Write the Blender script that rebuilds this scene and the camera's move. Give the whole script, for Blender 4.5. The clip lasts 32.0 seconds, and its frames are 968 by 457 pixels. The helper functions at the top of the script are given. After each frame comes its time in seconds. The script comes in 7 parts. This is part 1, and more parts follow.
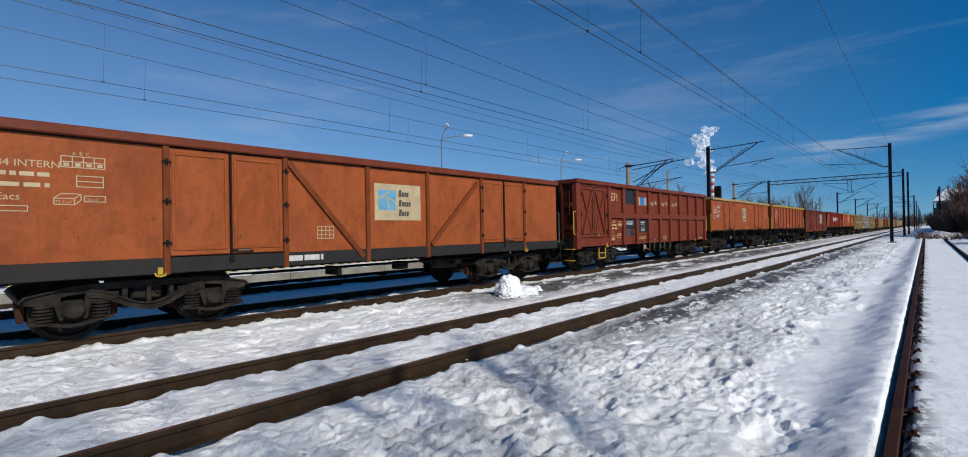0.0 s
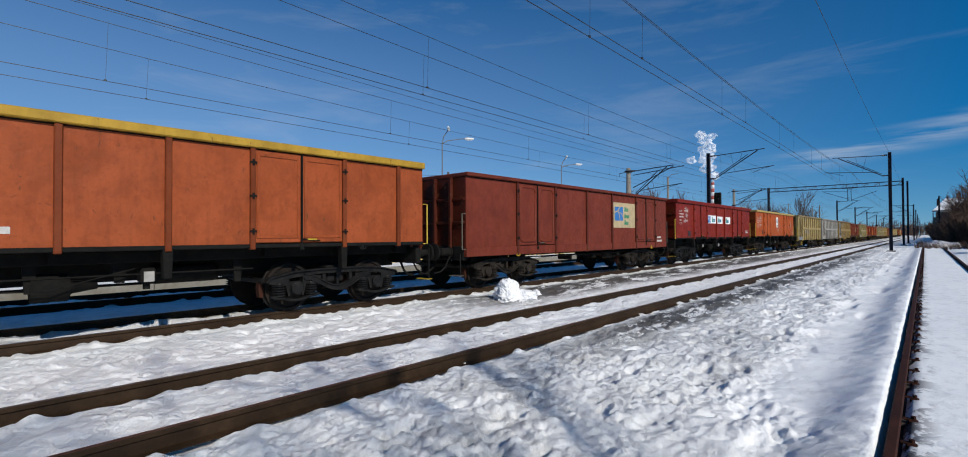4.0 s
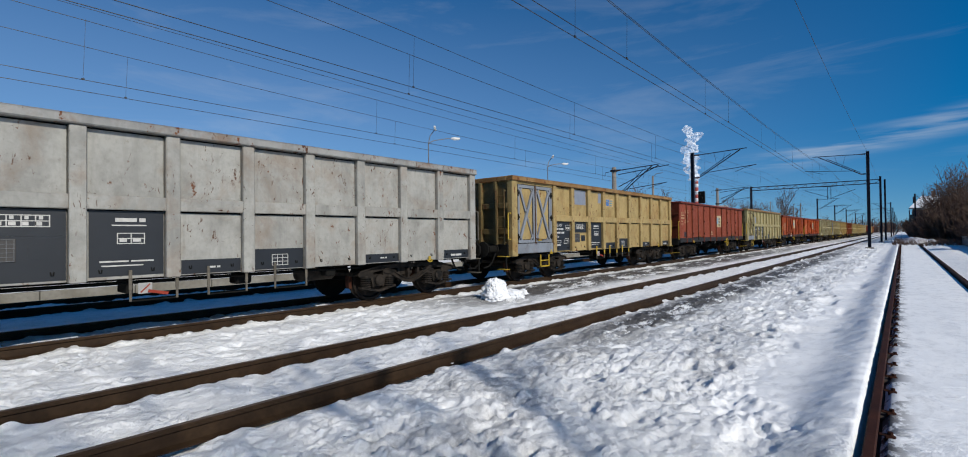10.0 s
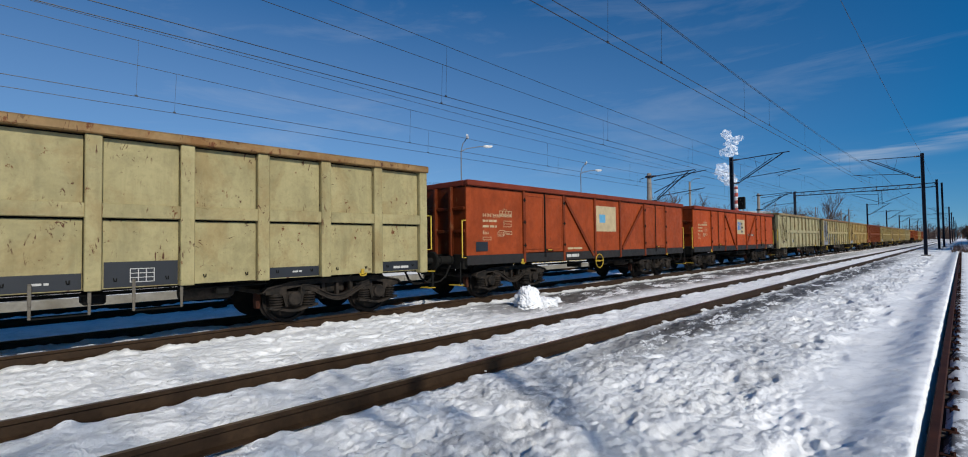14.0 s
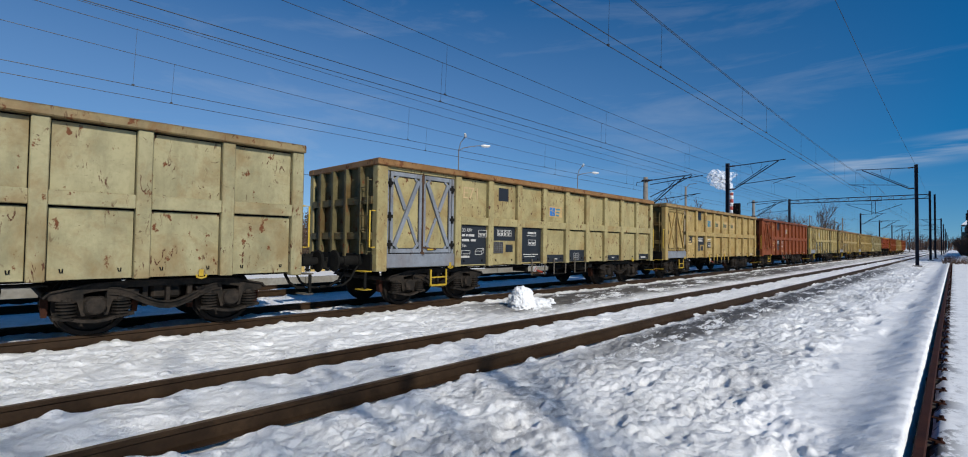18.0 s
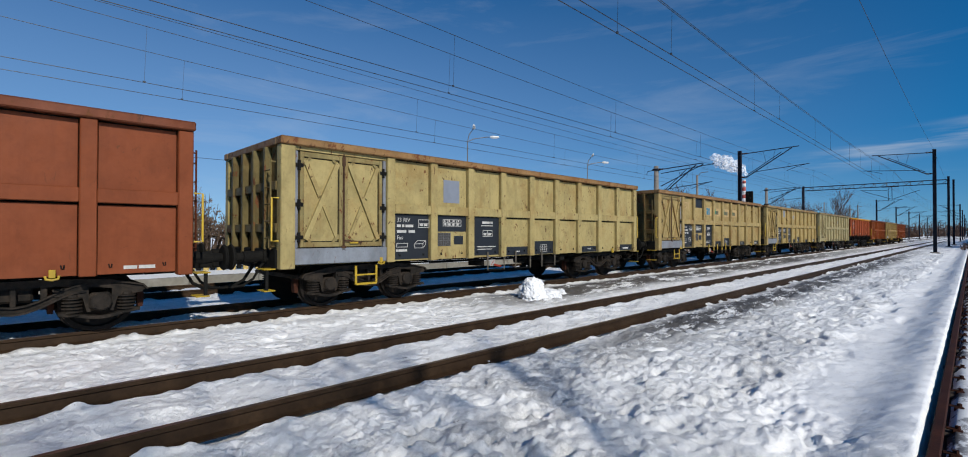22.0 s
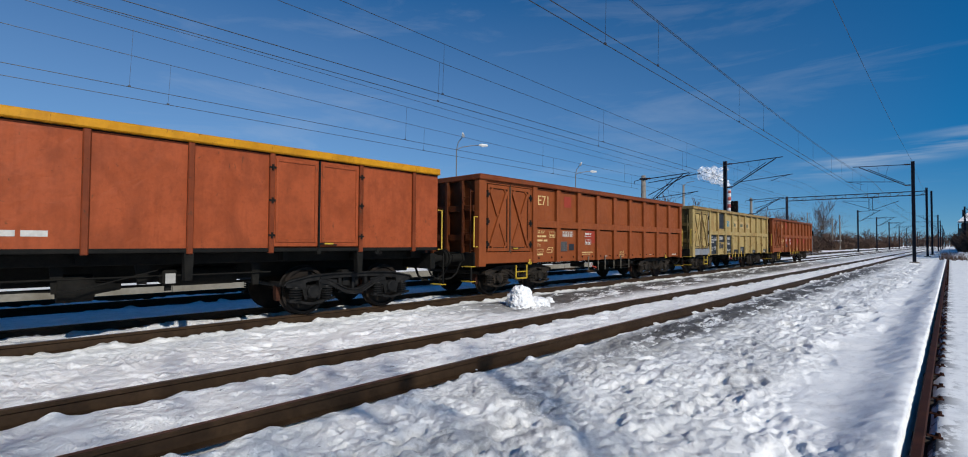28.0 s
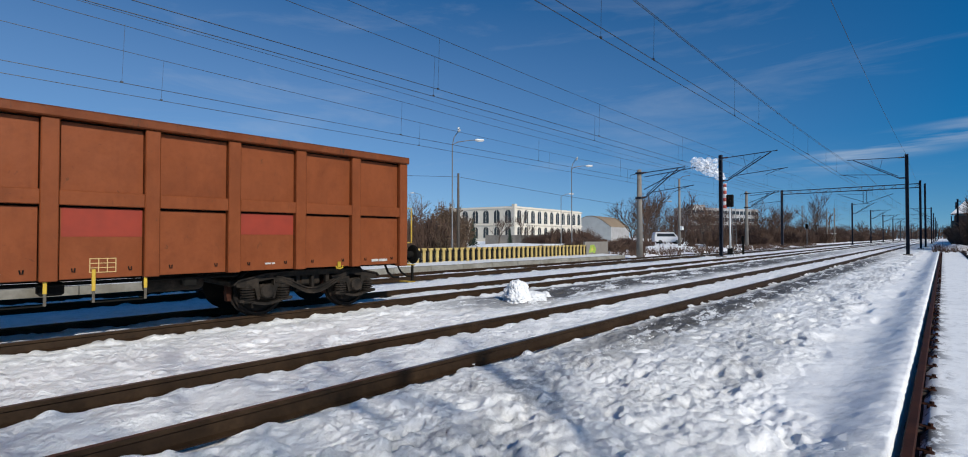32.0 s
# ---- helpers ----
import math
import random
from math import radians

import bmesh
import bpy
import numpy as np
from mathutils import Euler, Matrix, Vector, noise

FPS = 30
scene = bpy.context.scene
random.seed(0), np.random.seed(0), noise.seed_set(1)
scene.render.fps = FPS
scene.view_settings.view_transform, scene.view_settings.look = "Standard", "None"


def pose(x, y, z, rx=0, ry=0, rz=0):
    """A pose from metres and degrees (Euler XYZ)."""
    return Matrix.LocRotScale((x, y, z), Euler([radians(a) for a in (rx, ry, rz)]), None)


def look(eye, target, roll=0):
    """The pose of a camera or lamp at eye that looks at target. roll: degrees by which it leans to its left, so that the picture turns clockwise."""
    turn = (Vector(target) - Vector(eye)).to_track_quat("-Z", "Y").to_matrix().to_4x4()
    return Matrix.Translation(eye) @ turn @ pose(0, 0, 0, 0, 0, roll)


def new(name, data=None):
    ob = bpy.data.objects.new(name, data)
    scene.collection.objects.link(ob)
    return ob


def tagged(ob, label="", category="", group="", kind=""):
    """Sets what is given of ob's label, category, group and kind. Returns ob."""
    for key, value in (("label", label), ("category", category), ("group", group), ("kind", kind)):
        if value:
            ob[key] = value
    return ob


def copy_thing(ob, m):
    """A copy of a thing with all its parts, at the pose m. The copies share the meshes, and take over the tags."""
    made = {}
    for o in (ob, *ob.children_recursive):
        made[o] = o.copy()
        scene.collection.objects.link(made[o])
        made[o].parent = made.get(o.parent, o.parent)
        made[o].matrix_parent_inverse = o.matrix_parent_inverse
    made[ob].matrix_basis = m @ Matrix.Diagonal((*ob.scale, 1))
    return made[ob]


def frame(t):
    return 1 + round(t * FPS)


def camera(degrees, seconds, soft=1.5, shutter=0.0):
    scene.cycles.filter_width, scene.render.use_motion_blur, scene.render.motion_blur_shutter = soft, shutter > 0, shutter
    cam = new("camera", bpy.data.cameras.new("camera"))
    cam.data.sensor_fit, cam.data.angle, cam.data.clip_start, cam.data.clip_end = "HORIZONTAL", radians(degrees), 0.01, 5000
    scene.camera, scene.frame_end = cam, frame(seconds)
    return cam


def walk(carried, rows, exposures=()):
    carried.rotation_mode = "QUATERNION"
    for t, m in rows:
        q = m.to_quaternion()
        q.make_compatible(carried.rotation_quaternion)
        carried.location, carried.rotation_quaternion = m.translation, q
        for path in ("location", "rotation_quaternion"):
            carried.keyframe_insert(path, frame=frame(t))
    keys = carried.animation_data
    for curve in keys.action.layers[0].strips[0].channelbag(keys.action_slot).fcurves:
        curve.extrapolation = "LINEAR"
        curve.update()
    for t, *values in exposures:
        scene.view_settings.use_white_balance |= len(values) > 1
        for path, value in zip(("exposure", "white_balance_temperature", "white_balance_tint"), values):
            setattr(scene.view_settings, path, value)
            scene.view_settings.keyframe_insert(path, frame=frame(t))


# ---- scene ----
EYE_HEIGHT = 1.60


def aim(yaw, pitch, roll):
    """Pose of the hand-held camera: yaw to the left of the tracks, pitch up, roll."""
    turn = pose(0, 0, 0, 0, 0, yaw) @ pose(0, 0, 0, 90 + pitch) @ pose(0, 0, 0, 0, 0, roll)
    return Matrix.Translation((0, 0, EYE_HEIGHT)) @ turn


cam = camera(89.71, 32.0, soft=1.0)
walk(cam, [
    (0, aim(42.24, 0.42, -1.05)), (0.5, aim(42.02, 0.43, -0.82)), (1, aim(41.84, 0.42, -0.43)),
    (1.5, aim(41.79, 0.42, -0.05)), (2, aim(41.79, 0.52, -0.16)), (2.5, aim(41.90, 0.64, -0.32)),
    (3, aim(41.98, 0.75, -0.27)), (3.5, aim(42.11, 0.82, -0.19)), (5.5, aim(42.46, 0.69, -0.59)),
    (6, aim(42.51, 0.59, -0.50)), (6.5, aim(42.63, 0.49, -0.50)), (7, aim(42.69, 0.44, -0.31)),
    (7.5, aim(41.77, 0.51, -0.05)), (8, aim(41.11, 0.62, -0.06)), (8.5, aim(40.44, 0.66, -0.14)),
    (9, aim(40.15, 0.73, -0.26)), (9.5, aim(40.38, 0.73, -0.39)), (10, aim(40.66, 0.77, -0.65)),
    (10.5, aim(40.87, 0.84, -0.86)), (11, aim(41.15, 1.02, -1.06)), (11.5, aim(41.35, 1.02, -1.14)),
    (12, aim(41.60, 0.91, -1.21)), (12.5, aim(41.89, 0.92, -1.26)), (13, aim(42.38, 1.02, -1.09)),
    (13.5, aim(43.35, 1.34, -0.96)), (14, aim(44.48, 1.70, -0.76)), (14.5, aim(45.13, 1.91, -0.65)),
    (16.5, aim(43.91, 1.60, 0.46)), (17, aim(43.96, 1.62, 0.77)), (17.5, aim(44.00, 1.70, 0.78)),
    (18, aim(43.97, 1.63, 0.74)), (18.5, aim(44.01, 1.52, 0.60)), (19, aim(44.18, 1.29, 0.38)),
    (19.5, aim(44.43, 1.13, 0.17)), (20, aim(44.70, 1.10, -0.05)), (20.5, aim(44.90, 0.99, -0.04)),
    (21, aim(45.06, 0.96, -0.22)), (21.5, aim(45.15, 0.87, -0.11)), (22, aim(45.12, 0.62, 0.08)),
    (22.5, aim(45.34, 0.40, 0.18)), (23, aim(45.82, 0.42, 0.05)), (23.5, aim(45.95, 0.45, 0.20)),
    (24, aim(45.60, 0.59, 0.50)), (24.5, aim(44.95, 0.82, 0.45)), (25, aim(44.68, 1.04, 0.46)),
    (25.5, aim(44.61, 1.33, 0.40)), (27.5, aim(44.08, 1.50, 0.26)), (28, aim(43.77, 1.56, 0.36)),
    (28.5, aim(43.49, 1.67, 0.33)), (29, aim(43.35, 1.63, 0.20)), (29.5, aim(43.36, 1.53, -0.03)),
    (30, aim(43.37, 1.37, -0.11)), (30.5, aim(43.41, 1.20, -0.24)), (31, aim(43.37, 1.10, -0.20)),
    (31.5, aim(43.31, 1.04, -0.08)), (32, aim(43.34, 0.97, 0.02)),
])

# ---------------------------------------------------------------- light
SUN_AZ, SUN_EL = -13.0, 32.5       # degrees from +x towards +y, and above the horizon
scene.view_settings.exposure = 0.0
world = bpy.data.worlds.new("winter_sky")
scene.world = world
world.use_nodes = True
wt = world.node_tree
wt.nodes.clear()
w_out = wt.nodes.new("ShaderNodeOutputWorld")
w_bg = wt.nodes.new("ShaderNodeBackground")
w_bg.inputs["Strength"].default_value = 0.098
sky = wt.nodes.new("ShaderNodeTexSky")
sky.sky_type = "NISHITA"
sky.sun_disc = False
sky.sun_elevation = radians(SUN_EL)
sky.sun_rotation = radians(90 - SUN_AZ)
sky.altitude, sky.air_density, sky.dust_density, sky.ozone_density = 100, 1.0, 0.1, 6.0
w_co = wt.nodes.new("ShaderNodeTexCoord")
# clear winter air: the blue reaches down to the horizon
w_lift = wt.nodes.new("ShaderNodeVectorMath")
w_lift.operation = "MULTIPLY_ADD"
w_lift.inputs[1].default_value = (1.0, 1.0, 0.92)
w_lift.inputs[2].default_value = (0.0, 0.0, 0.075)
w_up = wt.nodes.new("ShaderNodeVectorMath")
w_up.operation = "MAXIMUM"
w_up.inputs[1].default_value = (-1.0, -1.0, 0.0)
w_map = wt.nodes.new("ShaderNodeMapping")
w_map.inputs["Rotation"].default_value = (0.25, 0.0, radians(40))
w_map.inputs["Scale"].default_value = (1.2, 3.0, 11.0)
w_no = wt.nodes.new("ShaderNodeTexNoise")
w_no.inputs["Scale"].default_value = 1.3
w_no.inputs["Detail"].default_value = 7.0
w_no.inputs["Roughness"].default_value = 0.62
w_no.inputs["Distortion"].default_value = 0.5
w_rm = wt.nodes.new("ShaderNodeMapRange")
for key, v in (("From Min", 0.54), ("From Max", 0.92), ("To Min", 0.0), ("To Max", 0.20)):
    w_rm.inputs[key].default_value = v
w_mix = wt.nodes.new("ShaderNodeMix")
w_mix.data_type = "RGBA"
w_mix.inputs["B"].default_value = (6.0, 6.4, 7.0, 1)
link = wt.links.new
link(w_co.outputs["Generated"], w_up.inputs[0])
link(w_up.outputs[0], w_lift.inputs[0])
link(w_lift.outputs[0], sky.inputs["Vector"])
link(w_co.outputs["Generated"], w_map.inputs["Vector"])
link(w_map.outputs["Vector"], w_no.inputs["Vector"])
link(w_no.outputs["Fac"], w_rm.inputs["Value"])
w_sep = wt.nodes.new("ShaderNodeSeparateXYZ")
w_veil = wt.nodes.new("ShaderNodeMapRange")
for key, v in (("From Min", 0.1), ("From Max", -0.9), ("To Min", 0.0), ("To Max", 0.25)):
    w_veil.inputs[key].default_value = v
w_sum = wt.nodes.new("ShaderNodeMath")
link(w_co.outputs["Generated"], w_sep.inputs[0])
link(w_sep.outputs["X"], w_veil.inputs["Value"])
w_low = wt.nodes.new("ShaderNodeMapRange")
for key, v in (("From Min", 0.08), ("From Max", 0.48), ("To Min", 1.25), ("To Max", 0.10)):
    w_low.inputs[key].default_value = v
w_thinned = wt.nodes.new("ShaderNodeMath")
w_thinned.operation = "MULTIPLY"
link(w_sep.outputs["Z"], w_low.inputs["Value"])
link(w_veil.outputs["Result"], w_thinned.inputs[0])
link(w_low.outputs["Result"], w_thinned.inputs[1])
link(w_thinned.outputs[0], w_sum.inputs[0])
link(w_rm.outputs["Result"], w_sum.inputs[1])
# a thin streak of cirrus low over the end of the tracks
w_far = wt.nodes.new("ShaderNodeMapRange")
w_far.interpolation_type = "SMOOTHSTEP"
w_tilt = wt.nodes.new("ShaderNodeMath")
w_tilt.operation = "MULTIPLY_ADD"
w_tilt.inputs[1].default_value = -0.16
w_rise = wt.nodes.new("ShaderNodeMath")
w_rise.operation = "SUBTRACT"
w_rise.inputs[1].default_value = 0.150
w_off = wt.nodes.new("ShaderNodeMath")
w_off.operation = "ABSOLUTE"
w_thin = wt.nodes.new("ShaderNodeMapRange")
w_thin.interpolation_type = "SMOOTHSTEP"
for key, v in (("From Min", 0.030), ("From Max", 0.0), ("To Min", 0.0), ("To Max", 1.0)):
    w_thin.inputs[key].default_value = v
for key, v in (("From Min", -0.30), ("From Max", -0.06), ("To Min", 0.0), ("To Max", 1.0)):
    w_far.inputs[key].default_value = v
w_map2 = wt.nodes.new("ShaderNodeMapping")
w_map2.inputs["Rotation"].default_value = (0.0, 0.16, 0.0)
w_map2.inputs["Scale"].default_value = (4.0, 4.0, 46.0)
w_no2 = wt.nodes.new("ShaderNodeTexNoise")
w_no2.inputs["Scale"].default_value = 1.6
w_no2.inputs["Detail"].default_value = 6.0
w_rm2 = wt.nodes.new("ShaderNodeMapRange")
for key, v in (("From Min", 0.40), ("From Max", 0.72), ("To Min", 0.0), ("To Max", 0.55)):
    w_rm2.inputs[key].default_value = v
w_m1, w_m2, w_m3 = (wt.nodes.new("ShaderNodeMath") for _ in range(3))
w_m1.operation = w_m2.operation = "MULTIPLY"
link(w_sep.outputs["X"], w_tilt.inputs[0])
link(w_sep.outputs["Z"], w_tilt.inputs[2])
link(w_tilt.outputs[0], w_rise.inputs[0])
link(w_rise.outputs[0], w_off.inputs[0])
link(w_off.outputs[0], w_thin.inputs["Value"])
link(w_sep.outputs["X"], w_far.inputs["Value"])
link(w_co.outputs["Generated"], w_map2.inputs["Vector"])
link(w_map2.outputs["Vector"], w_no2.inputs["Vector"])
link(w_no2.outputs["Fac"], w_rm2.inputs["Value"])
link(w_thin.outputs["Result"], w_m1.inputs[0])
link(w_far.outputs["Result"], w_m1.inputs[1])
link(w_m1.outputs[0], w_m2.inputs[0])
link(w_rm2.outputs["Result"], w_m2.inputs[1])
link(w_sum.outputs[0], w_m3.inputs[0])
link(w_m2.outputs[0], w_m3.inputs[1])
link(w_m3.outputs[0], w_mix.inputs["Factor"])
w_hs = wt.nodes.new("ShaderNodeHueSaturation")
w_hs.inputs["Hue"].default_value = 0.499
w_hs.inputs["Saturation"].default_value = 1.39
w_hs.inputs["Value"].default_value = 0.90
link(sky.outputs["Color"], w_hs.inputs["Color"])
link(w_hs.outputs["Color"], w_mix.inputs["A"])
link(w_mix.outputs["Result"], w_bg.inputs["Color"])
link(w_bg.outputs["Background"], w_out.inputs["Surface"])

sun = new("sun", bpy.data.lights.new("sun", "SUN"))
sun.data.energy, sun.data.angle, sun.data.color = 4.1, radians(0.8), (1.0, 0.955, 0.87)
sun_way = Vector((math.cos(radians(SUN_AZ)) * math.cos(radians(SUN_EL)), math.sin(radians(SUN_AZ)) * math.cos(radians(SUN_EL)), math.sin(radians(SUN_EL))))
sun.matrix_world = look(sun_way * 100, (0, 0, 0))


# ---------------------------------------------------------------- materials
class Shade:
    """A node material with short calls."""

    def __init__(self, name, rough=0.6, metal=0.0, color=(0.5, 0.5, 0.5)):
        self.m = bpy.data.materials.new(name)
        self.m.use_nodes = True
        self.t = self.m.node_tree
        self.b = self.t.nodes["Principled BSDF"]
        self.b.inputs["Roughness"].default_value = rough
        self.b.inputs["Metallic"].default_value = metal
        self.b.inputs["Base Color"].default_value = (*color, 1)
        self.co = None

    def add(self, kind, **inputs):
        n = self.t.nodes.new(kind)
        for key, v in inputs.items():
            n.inputs[key.replace("_", " ")].default_value = v
        return n

    def to(self, a, b):
        self.t.links.new(a, b)

    def coords(self, scale=(1, 1, 1), shift=True):
        """Object coordinates, shifted at random from object to object."""
        if self.co is None:
            self.co = self.add("ShaderNodeTexCoord").outputs["Object"]
        v = self.co
        if shift:
            info = self.add("ShaderNodeObjectInfo")
            mul = self.add("ShaderNodeMath")
            mul.operation = "MULTIPLY"
            mul.inputs[1].default_value = 37.0
            self.to(info.outputs["Random"], mul.inputs[0])
            plus = self.add("ShaderNodeVectorMath")
            plus.operation = "ADD"
            self.to(v, plus.inputs[0])
            self.to(mul.outputs[0], plus.inputs[1])
            v = plus.outputs[0]
        mp = self.add("ShaderNodeMapping", Scale=scale)
        self.to(v, mp.inputs["Vector"])
        return mp.outputs["Vector"]

    def noise(self, scale, detail=4.0, rough=0.55, stretch=(1, 1, 1), shift=True, warp=0.0):
        n = self.add("ShaderNodeTexNoise", Scale=scale, Detail=detail, Roughness=rough, Distortion=warp)
        self.to(self.coords(stretch, shift), n.inputs["Vector"])
        return n.outputs["Fac"]

    def step(self, v, a, b, lo=0.0, hi=1.0):
        r = self.add("ShaderNodeMapRange", From_Min=a, From_Max=b, To_Min=lo, To_Max=hi)
        self.to(v, r.inputs["Value"])
        return r.outputs["Result"]

    def times(self, a, b, how="MULTIPLY"):
        n = self.add("ShaderNodeMath")
        n.operation = how
        for k, v in enumerate((a, b)):
            if isinstance(v, (int, float)):
                n.inputs[k].default_value = v
            else:
                self.to(v, n.inputs[k])
        return n.outputs[0]

    def mix(self, fac, a, b, how="MIX"):
        n = self.add("ShaderNodeMix")
        n.data_type, n.blend_type = "RGBA", how
        if isinstance(fac, (int, float)):
            n.inputs["Factor"].default_value = fac
        else:
            self.to(fac, n.inputs["Factor"])
        for key, v in (("A", a), ("B", b)):
            if isinstance(v, tuple):
                n.inputs[key].default_value = (*v, 1)
            else:
                self.to(v, n.inputs[key])
        return n.outputs["Result"]

    def color(self, v):
        self.to(v, self.b.inputs["Base Color"])

    def rough(self, v):
        self.to(v, self.b.inputs["Roughness"])

    def bump(self, v, strength=0.3, distance=0.01):
        n = self.add("ShaderNodeBump", Strength=strength, Distance=distance)
        self.to(v, n.inputs["Height"])
        if self.b.inputs["Normal"].links:
            self.to(self.b.inputs["Normal"].links[0].from_socket, n.inputs["Normal"])
        self.to(n.outputs["Normal"], self.b.inputs["Normal"])


def dark(c, k):
    return tuple(v * k for v in c)


def paint(name, base, rust=0.3, grime=0.4, fade=0.25, rough=0.5, dents=0.35, gloss=0.15):
    """Weathered wagon paint: fading, streaks of dirt, rust breaking through, dented sheet."""
    s = Shade(name, rough)
    s.b.inputs["Specular IOR Level"].default_value = gloss
    grey = sum(base) / 3
    faded = tuple(0.96 * v * 1.15 + 0.04 * grey * 1.2 for v in base)
    c = s.mix(s.times(s.step(s.noise(0.9, 3), 0.35, 0.7), fade * 2), base, faded)
    c = s.mix(s.times(s.step(s.noise(1.3, 7, 0.66, (1, 1.3, 0.8), warp=0.4), 0.44, 0.72), grime * 1.1), c, dark(base, 0.42))
    c = s.mix(s.times(s.step(s.noise(2.0, 6, 0.66, (1, 4.0, 0.40), warp=0.3), 0.50, 0.72), grime * 0.55), c, dark(base, 0.48))
    c = s.mix(s.times(s.step(s.noise(3.4, 7, 0.68, warp=0.4), 0.48, 0.70), grime * 0.8), c, dark(base, 0.55))
    c = s.mix(s.times(s.step(s.noise(16, 3), 0.5, 0.8), grime * 0.6), c, dark(base, 0.5))
    c = s.mix(s.times(s.step(s.noise(1.2, 7, 0.68, warp=0.5), 0.49, 0.64), 0.10 + 0.60 * rust), c, (0.52 * base[0] + 0.03, 0.38 * base[1] + 0.008, 0.28 * base[2]))
    spots = s.step(s.noise(5.0, 8, 0.68, (1, 1, 0.7)), 0.685 - 0.10 * rust, 0.72 - 0.10 * rust)
    c = s.mix(spots, c, s.mix(s.noise(30, 3), (0.07, 0.026, 0.012), (0.17, 0.062, 0.024)))
    scars = s.times(s.step(s.noise(2.1, 2), 0.52, 0.60), s.step(s.noise(7.0, 5, 0.6, (1, 1.5, 0.55), warp=1.6), 0.63 - 0.05 * rust, 0.66 - 0.05 * rust))
    c = s.mix(s.times(scars, min(1.0, rust * 2.2)), c, (0.075, 0.030, 0.014))
    nicks = s.times(s.step(s.noise(1.7, 3), 0.46, 0.60), s.step(s.noise(11.0, 4, 0.6, (1, 0.6, 1.2), warp=1.0), 0.675, 0.70))
    c = s.mix(s.times(nicks, min(1.0, rust * 2.0)), c, (0.05, 0.022, 0.012))
    s.color(c)
    s.rough(s.times(s.step(s.noise(7, 4), 0.3, 0.7, rough - 0.1, rough + 0.15), s.step(spots, 0, 1, 0, 0.25), "ADD"))
    s.bump(s.noise(1.6, 2), dents, 0.03)
    s.bump(s.noise(4.5, 3, 0.6, warp=0.6), dents * 0.7, 0.018)
    s.bump(s.noise(40, 4), 0.12, 0.004)
    return s.m


def metal(name, base, other, rough=0.65, scale=6.0, bump=0.3, metallic=0.0):
    s = Shade(name, rough, metallic)
    s.b.inputs["Specular IOR Level"].default_value = 0.12
    c = s.mix(s.step(s.noise(scale, 6, 0.6), 0.35, 0.7), base, other)
    c = s.mix(s.times(s.step(s.noise(scale * 6, 3), 0.45, 0.75), 0.5), c, dark(base, 0.5))
    s.color(c)
    s.bump(s.noise(scale * 8, 4), bump, 0.004)
    return s.m


def plain(name, base, rough=0.6, vary=0.25, scale=8.0):
    s = Shade(name, rough)
    s.color(s.mix(s.times(s.step(s.noise(scale, 5), 0.3, 0.7), vary), base, dark(base, 0.45)))
    s.bump(s.noise(scale * 5, 3), 0.1, 0.004)
    return s.m


UNDER = metal("underframe_black", (0.006, 0.006, 0.0055), (0.013, 0.012, 0.010), 0.85)
BOGIE = metal("bogie_grime", (0.010, 0.0092, 0.008), (0.042, 0.032, 0.024), 0.7, 5.0)
BOGIE_BLACK = metal("bogie_black", (0.006, 0.006, 0.006), (0.018, 0.017, 0.016), 0.6, 5.0)
WHEEL = metal("wheel_steel", (0.009, 0.008, 0.007), (0.024, 0.017, 0.013), 0.7)
RAIL = metal("rail_rust", (0.024, 0.0135, 0.007), (0.045, 0.0265, 0.0135), 0.55, 4.0, 0.25)
RAIL_TOP = metal("rail_running_surface", (0.10, 0.065, 0.048), (0.16, 0.11, 0.085), 0.32, 5.0, 0.1, 0.6)
RAIL_SIDING = metal("rail_siding_rust", (0.028, 0.010, 0.006), (0.055, 0.019, 0.010), 0.75, 5.0, 0.4)
YELLOW = plain("safety_yellow", (0.46, 0.30, 0.015), 0.55, 0.7, 9)
WHITE_MARK = plain("white_marking", (0.50, 0.48, 0.44), 0.7, 0.5, 14)
CREAM = plain("cream_sticker", (0.44, 0.34, 0.19), 0.6, 0.5, 5)
WHITE_BOARD = plain("white_sticker", (0.75, 0.75, 0.72), 0.5, 0.15, 4)
BLUE_MARK = plain("blue_sticker", (0.025, 0.14, 0.38), 0.5, 0.2)
TEAL_MARK = plain("teal_sticker", (0.03, 0.17, 0.25), 0.55, 0.3)
GREEN_MARK = plain("green_sticker", (0.02, 0.20, 0.10), 0.5, 0.2)
BLACK_MARK = plain("black_marking_field", (0.010, 0.012, 0.015), 0.5, 0.4, 5)
GREY_MARK = plain("grey_patch", (0.19, 0.21, 0.25), 0.5, 0.3, 5)
RED_MARK = plain("red_patch", (0.25, 0.022, 0.004), 0.7, 0.3, 5)
STEEL_MAST = metal("mast_steel", (0.016, 0.018, 0.026), (0.030, 0.032, 0.045), 0.6, 3)
CONCRETE = plain("mast_concrete", (0.21, 0.19, 0.165), 0.85, 0.45, 2.5)
GALV = metal("galvanised", (0.13, 0.135, 0.14), (0.20, 0.20, 0.20), 0.5, 4, 0.1, 0.3)
WIRE = plain("wire", (0.02, 0.022, 0.026), 0.5, 0.2)
